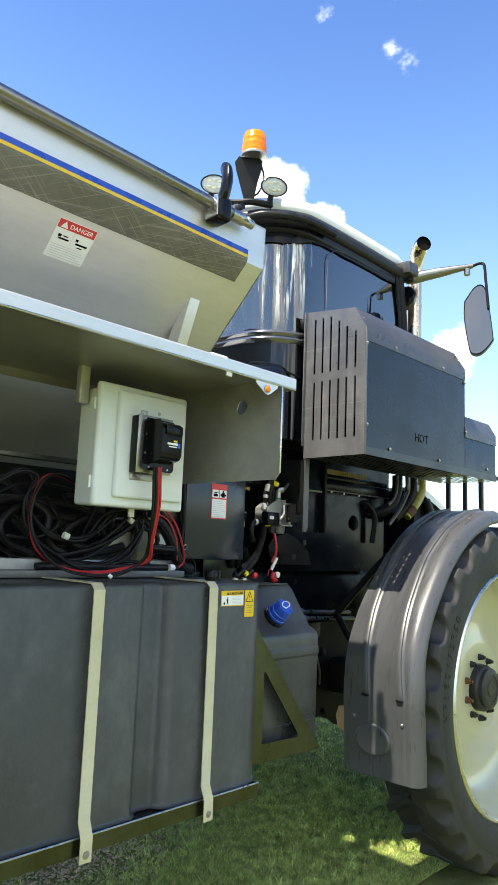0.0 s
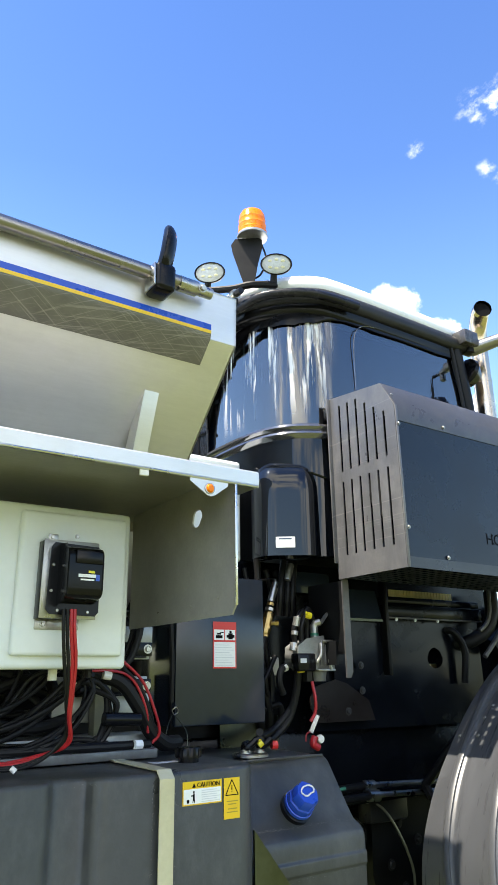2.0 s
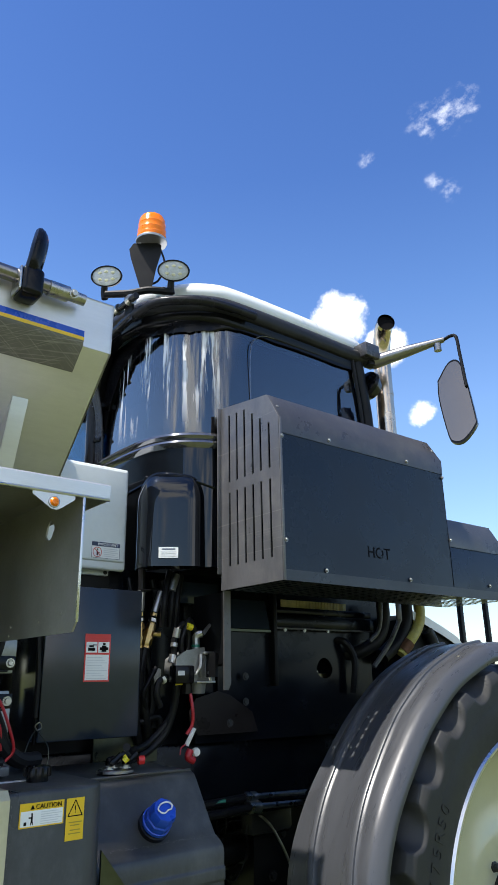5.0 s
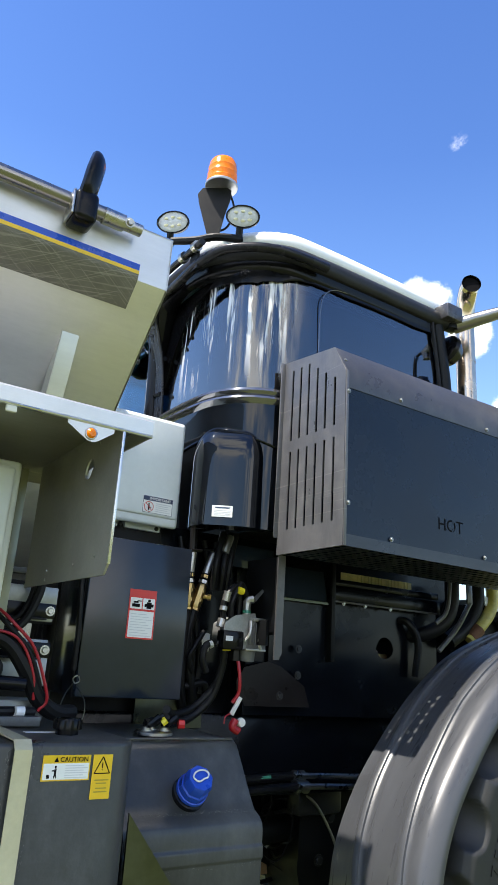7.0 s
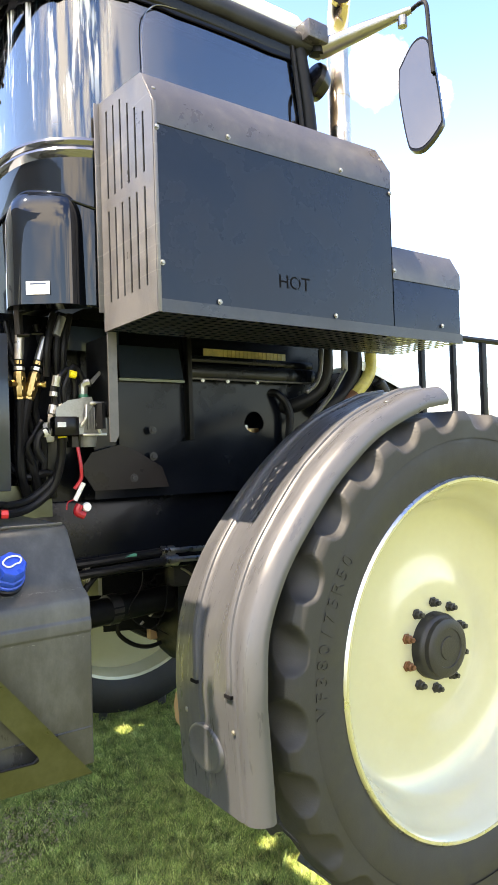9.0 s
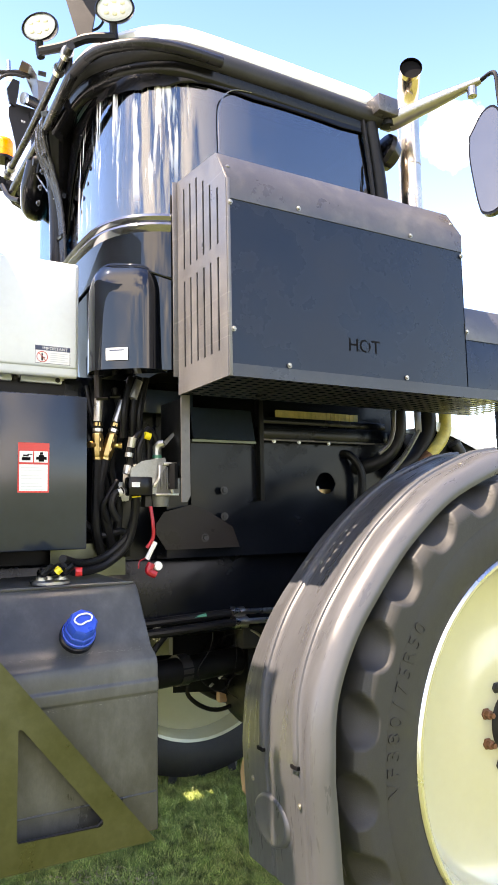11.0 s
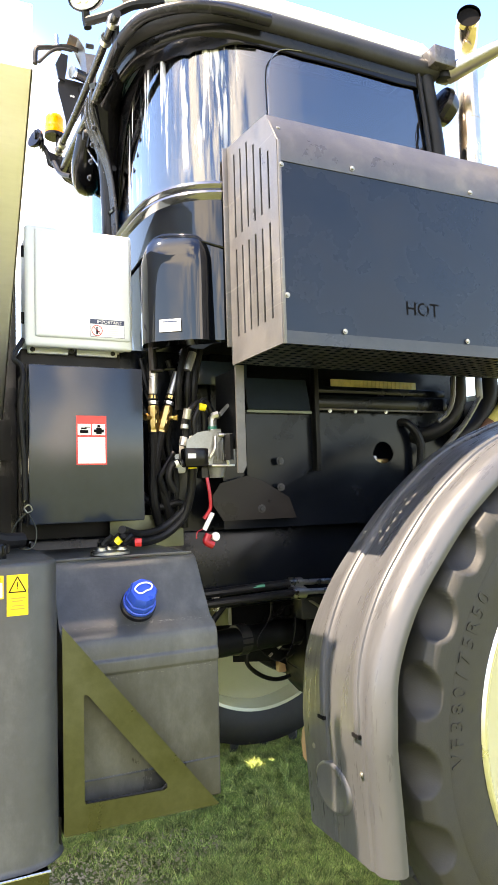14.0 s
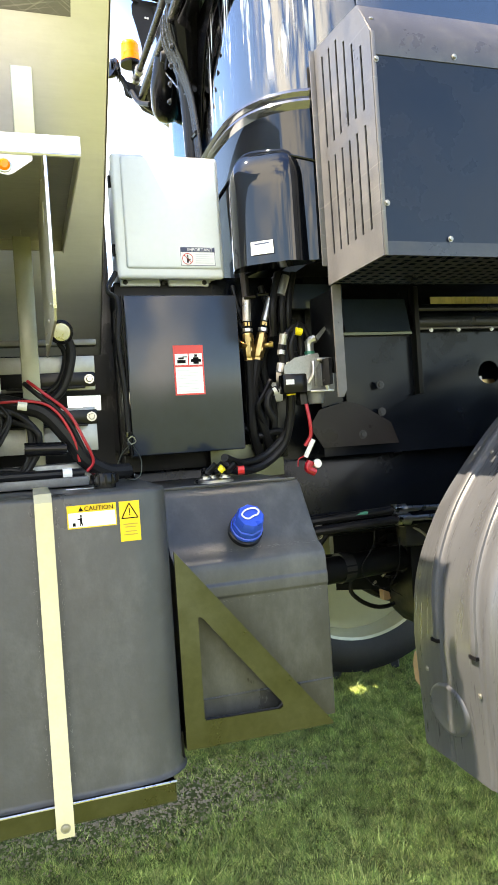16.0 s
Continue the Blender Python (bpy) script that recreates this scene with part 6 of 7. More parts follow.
    nut = lathe([(0.021, -0.027), (0.021, -0.021), (0.0165, -0.019), (0.0165, -0.003), (0.010, 0.0), (0.010, 0.011), (0, 0.013)], Matrix.Identity(4), 6)
    nut = part("lug_nut", nut, DARK_CAST, wheel)
    nut.matrix_basis = m @ pose(0.167 * math.cos(radians(18)), 0.167 * math.sin(radians(18)), 0)
    for i in range(1, 10):
        a = radians(18 + 36 * i)
        o = again(nut, m @ pose(0.167 * math.cos(a), 0.167 * math.sin(a), 0))
        if i in (4, 5):
            o.data = o.data.copy()
            o.data.materials[0] = RUST
    return wheel, m


NEAR_WHEEL, NEAR_M = build_wheel(4.285, 2.262, 0.985, -1, "tall narrow tractor tyre on a cream rim", RIM, TYRE, True)
build_wheel(4.12, 4.80, 0.985, 1, "far front tractor wheel on a cream rim", RIM, TYRE_SHADED, False)


def tyre_words():
    """Raised size marking along the sidewall."""
    text = "VF380/75R50"
    r = 0.752
    for i, ch in enumerate(text):
        a = radians(181.6 - i * 3.5)
        # upright letters following the sidewall, read upwards
        at = NEAR_M @ Vector((r * math.cos(a), r * math.sin(a) * 1.0, 0.1825))
        # local x of the letter runs along the tangent
        tang = (NEAR_M.to_3x3() @ Vector((math.sin(a), -math.cos(a), 0))).normalized()
        up = (NEAR_M.to_3x3() @ Vector((math.cos(a), math.sin(a), 0))).normalized()
        nrm = tang.cross(up)
        m = Matrix((tang, up, nrm)).transposed().to_4x4()
        m.translation = at
        words("tyre_letter", ch, 0.066, m, TYRE_INK, NEAR_WHEEL, thick=0.0015, align="CENTER")


TYRE_INK = material("dark_tyre_lettering", (0.013, 0.013, 0.013), 0.6, 0, 0.2, 20, 0.1)
tyre_words()


def build_chassis():
    ch = part("chassis", box((2.46, 3.00, 1.30), (5.6, 3.20, 1.60), 0.01), BAY, MACHINE, "black painted steel chassis under the cab")
    part("far_rail", box((-2.0, 3.80, 1.30), (5.6, 4.0, 1.60), 0.01), BLACK, ch)
    part("rear_rail", box((-2.0, 3.06, 1.30), (2.46, 3.20, 1.60), 0.01), BLACK, ch)
    # engine bay panels
    hole = [(3.905 + 0.054 * math.cos(t) * (1 if math.sin(t) < 0.3 else 0.9), 1.896 + 0.047 * math.sin(t)) for t in [k * math.pi / 9 for k in range(18)]]
    part("bay_panel", plate_with_hole([(3.16, 1.606), (4.24, 1.600), (4.24, 2.075), (3.16, 2.075)], hole, "y", 2.915, 2.920), BAY, ch, "black sheet metal bay panel with a cut-out")
    part("bay_back", box((3.16, 3.02, 1.60), (4.46, 3.03, 2.32)), BAY, ch)
    # white block added as the bright patch inside the panel's cut-out
    part("cutout_block", box((3.86, 2.955, 1.852), (3.90, 2.99, 1.885), 0.004), WHITE_PLASTIC, ch)
    part("cutout_block", box((3.90, 2.96, 1.80), (3.965, 2.99, 1.872), 0.004), BRASS, ch)
    # white block added where bright sky shows through the bulkhead gap
    part("bright_gap_block", box((2.979, 3.0, 1.825), (3.043, 3.035, 1.899), 0.008), WHITE_PLASTIC, ch, "white block at the bright gap in the bay")
    gap = [(2.995, 1.845), (3.02, 1.835), (3.045, 1.85), (3.04, 1.885), (3.01, 1.905), (2.99, 1.88)]
    part("bulkhead", plate_with_hole([(2.80, 1.58), (3.22, 1.58), (3.22, 2.30), (2.80, 2.30)], gap, "y", 3.04, 3.05), BAY, ch)
    part("recess_panel", prism([(2.872, 2.062), (2.905, 2.190), (2.915, 2.190), (2.882, 2.062)], "x", 3.255, 3.53), CABINET, ch, "semi-gloss black cover panel")
    part("recess_lip", box((3.25, 2.872, 2.050), (3.535, 2.905, 2.060)), STEEL_GRASS_TINT, ch)
    part("bay_post", box((3.545, 2.86, 1.82), (3.565, 2.90, 2.23), 0.003), BLACK, ch)
    part("bay_plate", prism([(3.255, 2.055), (3.545, 2.055), (3.545, 1.84), (3.50, 1.80), (3.42, 1.765), (3.255, 1.70)], "y", 2.898, 2.904), BAY, ch)
    part("skirt", prism([(3.10, 1.735), (3.13, 1.78), (3.24, 1.806), (3.30, 1.79), (3.42, 1.72), (3.45, 1.64), (3.14, 1.64), (3.10, 1.70)], "y", 2.872, 2.878), BLACK_BROWN, ch, "dark brown steel bracket plate")
    for x, z in ((3.385, 1.862), (3.385, 1.76), (3.30, 1.68)):
        part("bolt", bolt((x, 2.872, z), (0, -1, 0), 0.011, 0.008), DARK_CAST, ch)
    part("deck_channel", box((3.545, 2.872, 2.074), (4.23, 2.90, 2.130), 0.004), BAY, ch)
    part("deck_channel", box((3.545, 2.885, 2.138), (4.23, 2.91, 2.168), 0.004), BAY, ch)
    part("channel_lip", box((3.545, 2.866, 2.066), (4.23, 2.874, 2.074), 0.002), GUARD_TOP, ch)
    for x in (3.617, 3.740, 3.893):
        part("bolt", bolt((x, 2.868, 2.064), (0, -1, 0), 0.006, 0.005), CHROME, ch)
    part("engine_block", box((3.56, 3.04, 1.50), (4.46, 4.1, 2.16), 0.03), BLACK, ch)
    screen = part("screen_panel", box((3.70, 2.985, 2.176), (4.150, 2.99, 2.216)), SCREEN, ch, "pale yellow slatted screen")
    for k in range(16):
        part("slat", box((3.80 + 0.0215 * k, 2.981, 2.177), (3.806 + 0.0215 * k, 2.985, 2.2155)), SCREEN, screen)
    part("hanger_plate", prism([(3.104, 2.186), (3.136, 2.186), (3.136, 1.835), (3.124, 1.812), (3.104, 1.812)], "y", 2.646, 2.654), GUARD_TOP, ch, "grey steel hanger plate")
    part("hanger_web", box((3.132, 2.654, 1.90), (3.137, 2.90, 2.186)), BLACK, ch)
    part("cab_bracket", box((3.049, 2.93, 2.162), (3.281, 2.96, 2.253), 0.003), CABINET, ch)
    # hood beyond
    edge = [(4.47, 2.170), (4.566, 2.150), (4.71, 2.098), (4.83, 2.048), (4.92, 1.97)]
    hood = part("hood", prism([(4.47, 1.50)] + [(x, z - 0.02) for x, z in edge] + [(4.93, 1.5)], "y", 2.82, 4.2, 0.012, 2), BLACK, MACHINE, "engine hood end with a cream edge")
    part("hood_edge", prism(edge + [(x, z - 0.03) for x, z in edge[::-1]], "y", 2.80, 4.22, 0.008, 2), HOOD, hood, "cream white rolled hood edge")
    part("engine_filter", tube([(4.56, 2.79, 2.08), (4.60, 2.79, 2.02), (4.62, 2.79, 1.92)], 0.03, 12), DARK_CAST, hood)
    for k in range(3):
        part("guard_post", box((4.875 + 0.252 * k, 2.79, 1.70), (4.905 + 0.252 * k + 0.012 * (k == 2), 2.815, 2.34), 0.003), BLACK, hood, "black upright guard post")
    part("guard_rail", tube([(4.50, 2.80, 2.34), (5.9, 2.80, 2.34)], 0.016, 8), BLACK, hood)
    part("guard_sill", box((4.86, 2.78, 1.66), (5.9, 2.83, 1.72), 0.004), BLACK, hood)
    part("coolant_pipe", tube([(4.520, 2.80, 2.23), (4.516, 2.80, 2.15), (4.485, 2.80, 2.09), (4.42, 2.80, 2.03), (4.36, 2.82, 1.96)], 0.030, 14), PIPE_YELLOW, ch, "yellow coolant pipe")
    part("pipe_coupling", tube([(4.41, 2.80, 2.02), (4.37, 2.815, 1.975)], 0.034, 12), RUST, ch)
    # struts under the guard
    part("strut", tube([(4.200, 2.79, 2.22), (4.190, 2.79, 2.12), (4.160, 2.79, 2.06), (4.112, 2.80, 2.02)], 0.010, 8), GUARD_END, ch)
    part("bay_hose", tube([(4.250, 2.82, 2.22), (4.245, 2.82, 2.12), (4.20, 2.83, 2.03), (4.12, 2.87, 1.975), (4.06, 2.96, 1.96)], 0.034, 12), RUBBER, ch)
    part("strut", box((4.325, 2.79, 2.125), (4.362, 2.80, 2.23), 0.003), GUARD_END, ch)
    part("strut", tube([(4.345, 2.795, 2.13), (4.25, 2.795, 2.01), (4.14, 2.81, 1.90)], 0.012, 8), GUARD_END, ch)
    part("bay_hose", tube([(4.435, 2.83, 2.24), (4.430, 2.83, 2.14), (4.37, 2.84, 2.03), (4.26, 2.86, 1.95)], 0.040, 12), RUBBER, ch)
    part("bay_hose", tube([(3.99, 2.96, 2.02), (4.02, 2.89, 2.02), (4.07, 2.87, 1.93), (4.06, 2.88, 1.78)], 0.018, 10), RUBBER, ch)
    # unseen plate added to keep the sun off the ground below
    part("belly_sun_block", box((2.46, 3.20, 1.50), (3.05, 3.78, 1.51)), BLACK, ch)
    part("gearbox", box((3.05, 3.22, 1.25), (4.0, 3.78, 1.75), 0.04), BLACK, ch)
    # unseen plates added to shade the ground; gaps between them leave sun patches
    for lo, hi in (((1.9, 3.78), (3.15, 4.85)), ((3.25, 3.78), (3.30, 4.85)), ((3.33, 3.78), (5.6, 5.0)), ((3.15, 3.78), (3.25, 4.37)), ((3.15, 4.47), (3.25, 4.85)), ((3.30, 3.78), (3.33, 4.41)), ((3.30, 4.45), (3.33, 4.85))):
        part("far_sun_block", box((*lo, 1.62), (*hi, 1.63)), BLACK, ch)
    # axle and drive
    part("axle_beam", box((3.95, 2.62, 0.86), (4.30, 4.60, 1.06), 0.03), BLACK, ch)
    part("drive_shaft", tube([(3.0, 3.45, 1.10), (4.0, 3.45, 1.06)], 0.055, 14), BLACK, ch)
    part("cross_member", tube([(2.5, 3.02, 1.13), (3.0, 3.10, 1.13), (4.2, 3.35, 1.13)], 0.055, 12), BLACK, ch)
    part("knuckle", box((4.06, 2.45, 0.80), (4.5, 2.75, 1.45), 0.05, 3), DARK_CAST, ch)
    for i, (y, z) in enumerate(((3.0, 1.37), (2.97, 1.335))):
        hose = part("steering_hose", tube([(2.98, y, z - 0.015), (3.20, y - 0.02, z - 0.005), (3.48, y, z)], 0.017, 10), RUBBER, ch)
        part("hose_ferrule", tube([(3.47, y, z), (3.53, y, z - 0.003)], 0.024, 12), CHROME, ch)
        part("hose_rod", tube([(3.52, y, z), (4.0, y, z - 0.02)], 0.012, 10), CHROME, ch)
    part("hose_print", tube([(3.23, 2.9755, 1.366), (3.35, 2.9795, 1.372)], 0.0095, 8), GREEN_PRINT, ch)
    for p in ((3.145, 1.345), (3.145, 1.305)):
        part("bolt", bolt((p[0], 2.99, p[1]), (0, -1, 0), 0.011, 0.01), CHROME, ch)
    for k, (x, y, z, s) in enumerate(((3.42, 3.06, 1.25, 0.04),)):
        part("brake_line", tube([(x, y, z + 0.06), (x - 0.05 + s, y, z - 0.02), (x - 0.07, y, z - 0.12), (x + 0.03, y, z - 0.2), (x + 0.10, y, z - 0.12), (x + 0.07 + s, y, z)], 0.0022, 6), RUBBER, ch)
    part("drain_hose", tube([(3.22, 3.02, 1.33), (3.14, 3.02, 1.24), (3.09, 3.02, 1.12), (3.085, 3.02, 0.99)], 0.013, 8), RUBBER, ch)
    part("drain_hose", tube([(3.10, 3.05, 1.34), (3.05, 3.05, 1.24), (3.06, 3.05, 1.16)], 0.017, 8), RUBBER, ch)
    part("axle_clamp", tube([(3.30, 3.17, 1.13), (3.35, 3.18, 1.13)], 0.064, 14), DARK_CAST, ch)
    part("axle_clamp", tube([(3.62, 3.24, 1.13), (3.70, 3.26, 1.13)], 0.07, 14), DARK_CAST, ch)
    part("sensor_block", box((3.61, 3.38, 0.91), (3.65, 3.42, 0.96), 0.006), TAN, ch)
    part("sensor_loop", tube([(3.46, 3.36, 1.06), (3.44, 3.36, 0.98), (3.52, 3.36, 0.91), (3.62, 3.36, 0.89), (3.74, 3.36, 0.94), (3.72, 3.36, 1.02), (3.64, 3.36, 1.04)], 0.010, 8), RUBBER, ch)
    part("knuckle_arm", tube([(3.70, 3.30, 1.10), (3.80, 3.30, 1.02), (3.90, 3.25, 0.98)], 0.045, 10), DARK_CAST, ch)
    part("hub_carrier", prism([(3.40, 1.02), (3.40, 1.26), (3.56, 1.30), (3.84, 1.28), (3.86, 0.98), (3.74, 0.93), (3.60, 1.00)], "y", 3.36, 3.50, 0.03), BLACK, ch, "black axle carrier")
    snarl = random.Random(5)
    for k in range(14):
        cx, cz, w = snarl.uniform(3.46, 3.74), snarl.uniform(0.98, 1.24), snarl.uniform(0.03, 0.08)
        a0 = snarl.uniform(0, 6.3)
        part("brake_line", tube([(cx + w * math.cos(a0 + 0.8 * i), 3.28 + snarl.uniform(-0.04, 0.04), cz + w * 0.9 * math.sin(a0 + 0.8 * i)) for i in range(6)], snarl.choice((0.003, 0.005, 0.008)), 6), RUBBER, ch)
    for k in range(6):
        part("line_fitting", tube([(3.50 + 0.045 * k, 3.26, 1.02 + 0.03 * (k % 3)), (3.515 + 0.045 * k, 3.255, 1.035 + 0.03 * (k % 3))], 0.006, 6), ZINC, ch)
    low = [(3.64, 1.30), (3.63, 0.99), (3.66, 0.87), (3.72, 0.81), (3.77, 0.785), (3.80, 0.745), (3.85, 0.745), (3.88, 0.79), (3.93, 0.79), (3.96, 0.72), (4.02, 0.68), (4.12, 0.655), (4.36, 0.655), (4.36, 1.30)]
    part("final_drive", prism(low, "y", 3.12, 3.42, 0.02), BLACK, ch, "black final drive housing")
    for x, z in ((3.72, 1.02), (3.80, 0.92), (3.90, 1.10), (4.02, 0.86), (3.78, 1.18)):
        part("drive_bolt", bolt((x, 3.118, z), (0, -1, 0), 0.016, 0.014), DARK_CAST, ch)
    part("brake_line", tube([(3.50, 3.10, 1.30), (3.62, 3.06, 1.27), (3.72, 3.06, 1.16), (3.80, 3.07, 1.02), (3.83, 3.09, 0.92)], 0.006, 8), ZINC, ch)
    part("control_valve", box((3.56, 3.06, 1.20), (3.80, 3.15, 1.32), 0.02), DARK_CAST, ch)
    part("sensor_bracket", tube([(3.45, 3.4, 1.04), (3.62, 3.45, 0.93), (3.74, 3.45, 0.90), (3.86, 3.42, 0.98)], 0.02, 8), DARK_CAST, ch)
    # rear subframe behind the shelf
    fr = part("subframe", box((1.2, 2.76, 2.020), (2.335, 2.80, 2.038), 0.002), WEATHERED, MACHINE, "weathered steel subframe rails")
    for xa, xb in ((0.6, 1.50), (1.98, 2.325)):
        part("rail_upper", box((xa, 2.75, 1.930), (xb, 2.79, 1.985), 0.003), PALE_RAIL, fr)
    for xa, xb in ((0.6, 1.50), (1.98, 2.325)):
        part("rail_upper", box((xa, 2.77, 1.880), (xb, 2.79, 1.930), 0.003), PALE_RAIL, fr)
    for xa, xb in ((0.6, 1.50), (1.98, 2.32)):
        part("rail_lower", box((xa, 2.75, 1.690), (xb, 2.79, 1.775), 0.003), PALE_RAIL, fr)
    for xa, xb in ((0.6, 1.50), (1.98, 2.32)):
        part("rail_lower", box((xa, 2.77, 1.775), (xb, 2.79, 1.826), 0.003), PALE_RAIL, fr)
    for z in (1.889, 1.772):
        part("angle_bracket", box((2.03, 2.744, z), (2.322, 2.752, z + 0.045), 0.003), BLACK_PLASTIC, fr, "black bolted angle bracket")
        part("bracket_toe", box((2.06, 2.72, z - 0.006), (2.29, 2.745, z), 0.001), BLACK, fr)
    part("junction_box", box((2.04, 2.78, 1.828), (2.20, 2.84, 1.880), 0.004), BLACK, fr)
    part("subframe_foot", box((1.2, 2.66, 1.60), (2.30, 2.80, 1.655), 0.004), PALE_RAIL, fr)
    for lo, hi in (((1.2, 1.60), (2.40, 1.826)), ((1.2, 1.880), (2.40, 2.02)), ((1.2, 1.826), (2.25, 1.880))):
        part("back_plate", box((lo[0], 3.0, lo[1]), (hi[0], 3.02, hi[1])), BLACK, fr)
    for x, z in ((2.305, 1.912), (2.305, 1.795)):
        part("bolt", bolt((x, 2.744, z), (0, -1, 0), 0.010, 0.008), CHROME, fr)


build_chassis()


def build_hoses():
    def hose(pts, r=0.012, mtl=RUBBER, name="hose", label=""):
        return part(name, tube(pts, r, 10, 7), mtl, MACHINE, label)
    # valve block with hoses
    valve = part("valve_block", box((3.040, 2.768, 1.842), (3.152, 2.87, 1.950), 0.008), CAST_GREY, MACHINE, "grey cast hydraulic valve block with hoses")
    part("valve_body", prism([(2.962, 1.870), (2.966, 1.930), (3.005, 1.955), (3.085, 1.968), (3.090, 1.950), (3.060, 1.905), (3.050, 1.850), (2.985, 1.850)], "y", 2.760, 2.86, 0.006), CAST_LIGHT, valve)
    part("valve_plug", box((2.950, 2.750, 1.838), (3.040, 2.80, 1.905), 0.008), BLACK_PLASTIC, valve)
    for k in range(3):
        part("valve_rib", box((3.072 + 0.024 * k, 2.762, 1.858), (3.086 + 0.024 * k, 2.769, 1.940), 0.003), CAST_GREY, valve)
    part("rating_plate", box((2.960, 2.7485, 1.868), (2.99, 2.7502, 1.885)), INK_GREY, valve)
    part("valve_bowl", tube([(3.085, 2.80, 1.845), (3.085, 2.80, 1.80)], [0.036, 0.03], 16), CAST_GREY, valve)
    part("valve_arm", tube([(3.115, 2.752, 1.845), (3.105, 2.748, 1.88), (3.125, 2.748, 1.91), (3.12, 2.75, 1.95)], 0.006, 8), SILVER, valve)
    part("valve_rail", box((3.08, 2.752, 1.945), (3.165, 2.765, 1.958), 0.003), CHROME, valve)
    part("valve_rail", box((3.05, 2.752, 1.838), (3.14, 2.762, 1.846), 0.002), CHROME, valve)
    part("handle", tube([(3.045, 2.755, 1.87), (3.06, 2.745, 1.90), (3.065, 2.75, 1.945)], 0.006, 8), SILVER, valve)
    part("valve_stem", tube([(3.075, 2.80, 1.96), (3.075, 2.80, 2.02)], 0.016, 10), SILVER, valve)
    part("valve_collar", tube([(3.075, 2.80, 1.975), (3.075, 2.80, 1.985)], 0.018, 10), GREEN_PRINT, valve)
    part("valve_elbow", tube([(3.075, 2.80, 2.005), (3.078, 2.795, 2.022), (3.095, 2.785, 2.028)], 0.015, 8), SILVER, valve)
    part("valve_base", tube([(3.05, 2.82, 1.80), (3.05, 2.82, 1.85)], 0.03, 10), BLACK_PLASTIC, valve)
    part("mount_web", box((3.10, 2.70, 1.86), (3.112, 2.84, 1.95)), BLACK, valve)
    for dx, top in ((0.0, 2.07), (0.035, 2.08)):
        hose([(2.975 + dx, 2.80, 1.93), (2.965 + dx, 2.79, 2.00), (2.985 + dx, 2.79, top - 0.03), (3.02 + dx * .7, 2.80, top), (3.045 + dx, 2.81, 2.03), (3.05 + dx, 2.82, 1.96)], 0.011, name="valve_hose")
    part("yellow_band", tube([(3.018, 2.778, 2.055), (3.040, 2.778, 2.050)], 0.0135, 10), YELLOW_TAG, valve)
    for p, q in (((2.97, 2.785, 2.01), (2.975, 2.78, 2.045)), ((2.962, 2.785, 1.975), (2.964, 2.785, 1.99)), ((2.955, 2.79, 1.915), (2.962, 2.79, 1.945))):
        part("crimp", tube([p, q], 0.0145, 10), SILVER, valve)
    part("sensor_tip", prism([(3.100, 2.020), (3.135, 2.060), (3.128, 2.068), (3.092, 2.034)], "y", 2.776, 2.784), SILVER, valve)
    # two hoses with brass couplings
    for x, lean in ((2.900, 0.0), (2.945, 0.28)):
        def on(z):
            return (x + lean * (z - 2.03), 2.95, z)
        hose([(x + lean * 0.4, 2.95, 2.30), (x + 0.004 + lean * 0.22, 2.95, 2.18), on(2.10)], 0.0155)
        part("steel_sleeve", tube([(on(2.205)[0] + 0.004, 2.948, 2.205), on(2.12)], 0.0165, 12), SILVER, MACHINE, "crimped steel hose sleeve")
        c = part("brass_coupling", tube([on(2.075), on(2.065), on(1.995), on(1.985)], [0.017, 0.0215, 0.0215, 0.018], 8, 4), BRASS, MACHINE, "brass hose coupling with plated nuts")
        for z, r, mt in ((2.115, 0.0175, BRASS), (2.094, 0.0200, SILVER), (2.076, 0.0185, BRASS), (2.058, 0.0225, BRASS), (2.022, 0.0235, BRASS), (1.990, 0.0195, BRASS), (1.968, 0.0165, SILVER)):
            part("coupling_nut", tube([on(z), on(z - 0.013)], r * 0.96, 6, 2), mt, c)
        part("tee", tube([on(2.03), (on(2.03)[0] + (0.034 if lean else -0.030), 2.93, 2.03)], 0.009, 8), BRASS, c)
        part("tee_nut", tube([(on(2.03)[0] + (0.030 if lean else -0.026), 2.932, 2.03), (on(2.03)[0] + (0.042 if lean else -0.040), 2.925, 2.03)], 0.0125, 6, 2), BRASS, c)
        hose([on(1.975), (x - 0.003 - lean * 0.12, 2.95, 1.85), (x - 0.004, 2.95, 1.72), (x + 0.03, 2.98, 1.62)], 0.018)
    for dx in (0.0, 0.035, 0.06):
        hose([(3.02 + dx, 2.92, 2.29), (3.0 + dx, 2.91, 2.22), (2.985 + dx, 2.90, 2.15), (2.99 + dx, 2.92, 2.06)], 0.014)
    part("tape_band", tube([(3.045, 2.905, 2.275), (3.018, 2.898, 2.205)], 0.0160, 10), SILVER, MACHINE, "silver taped hose end")
    part("hose_shroud", box((2.86, 3.03, 2.10), (3.10, 3.036, 2.29)), BAY, MACHINE, "black sheet behind the hoses")
    for k, (px, pz) in enumerate(((2.90, 2.20), (2.95, 2.21), (3.00, 2.18))):
        part("hose_clip", tube([(px - 0.012, 2.925, pz), (px + 0.03, 2.925, pz + 0.004)], 0.006, 6), BLACK_PLASTIC, MACHINE, "black plastic hose clip")
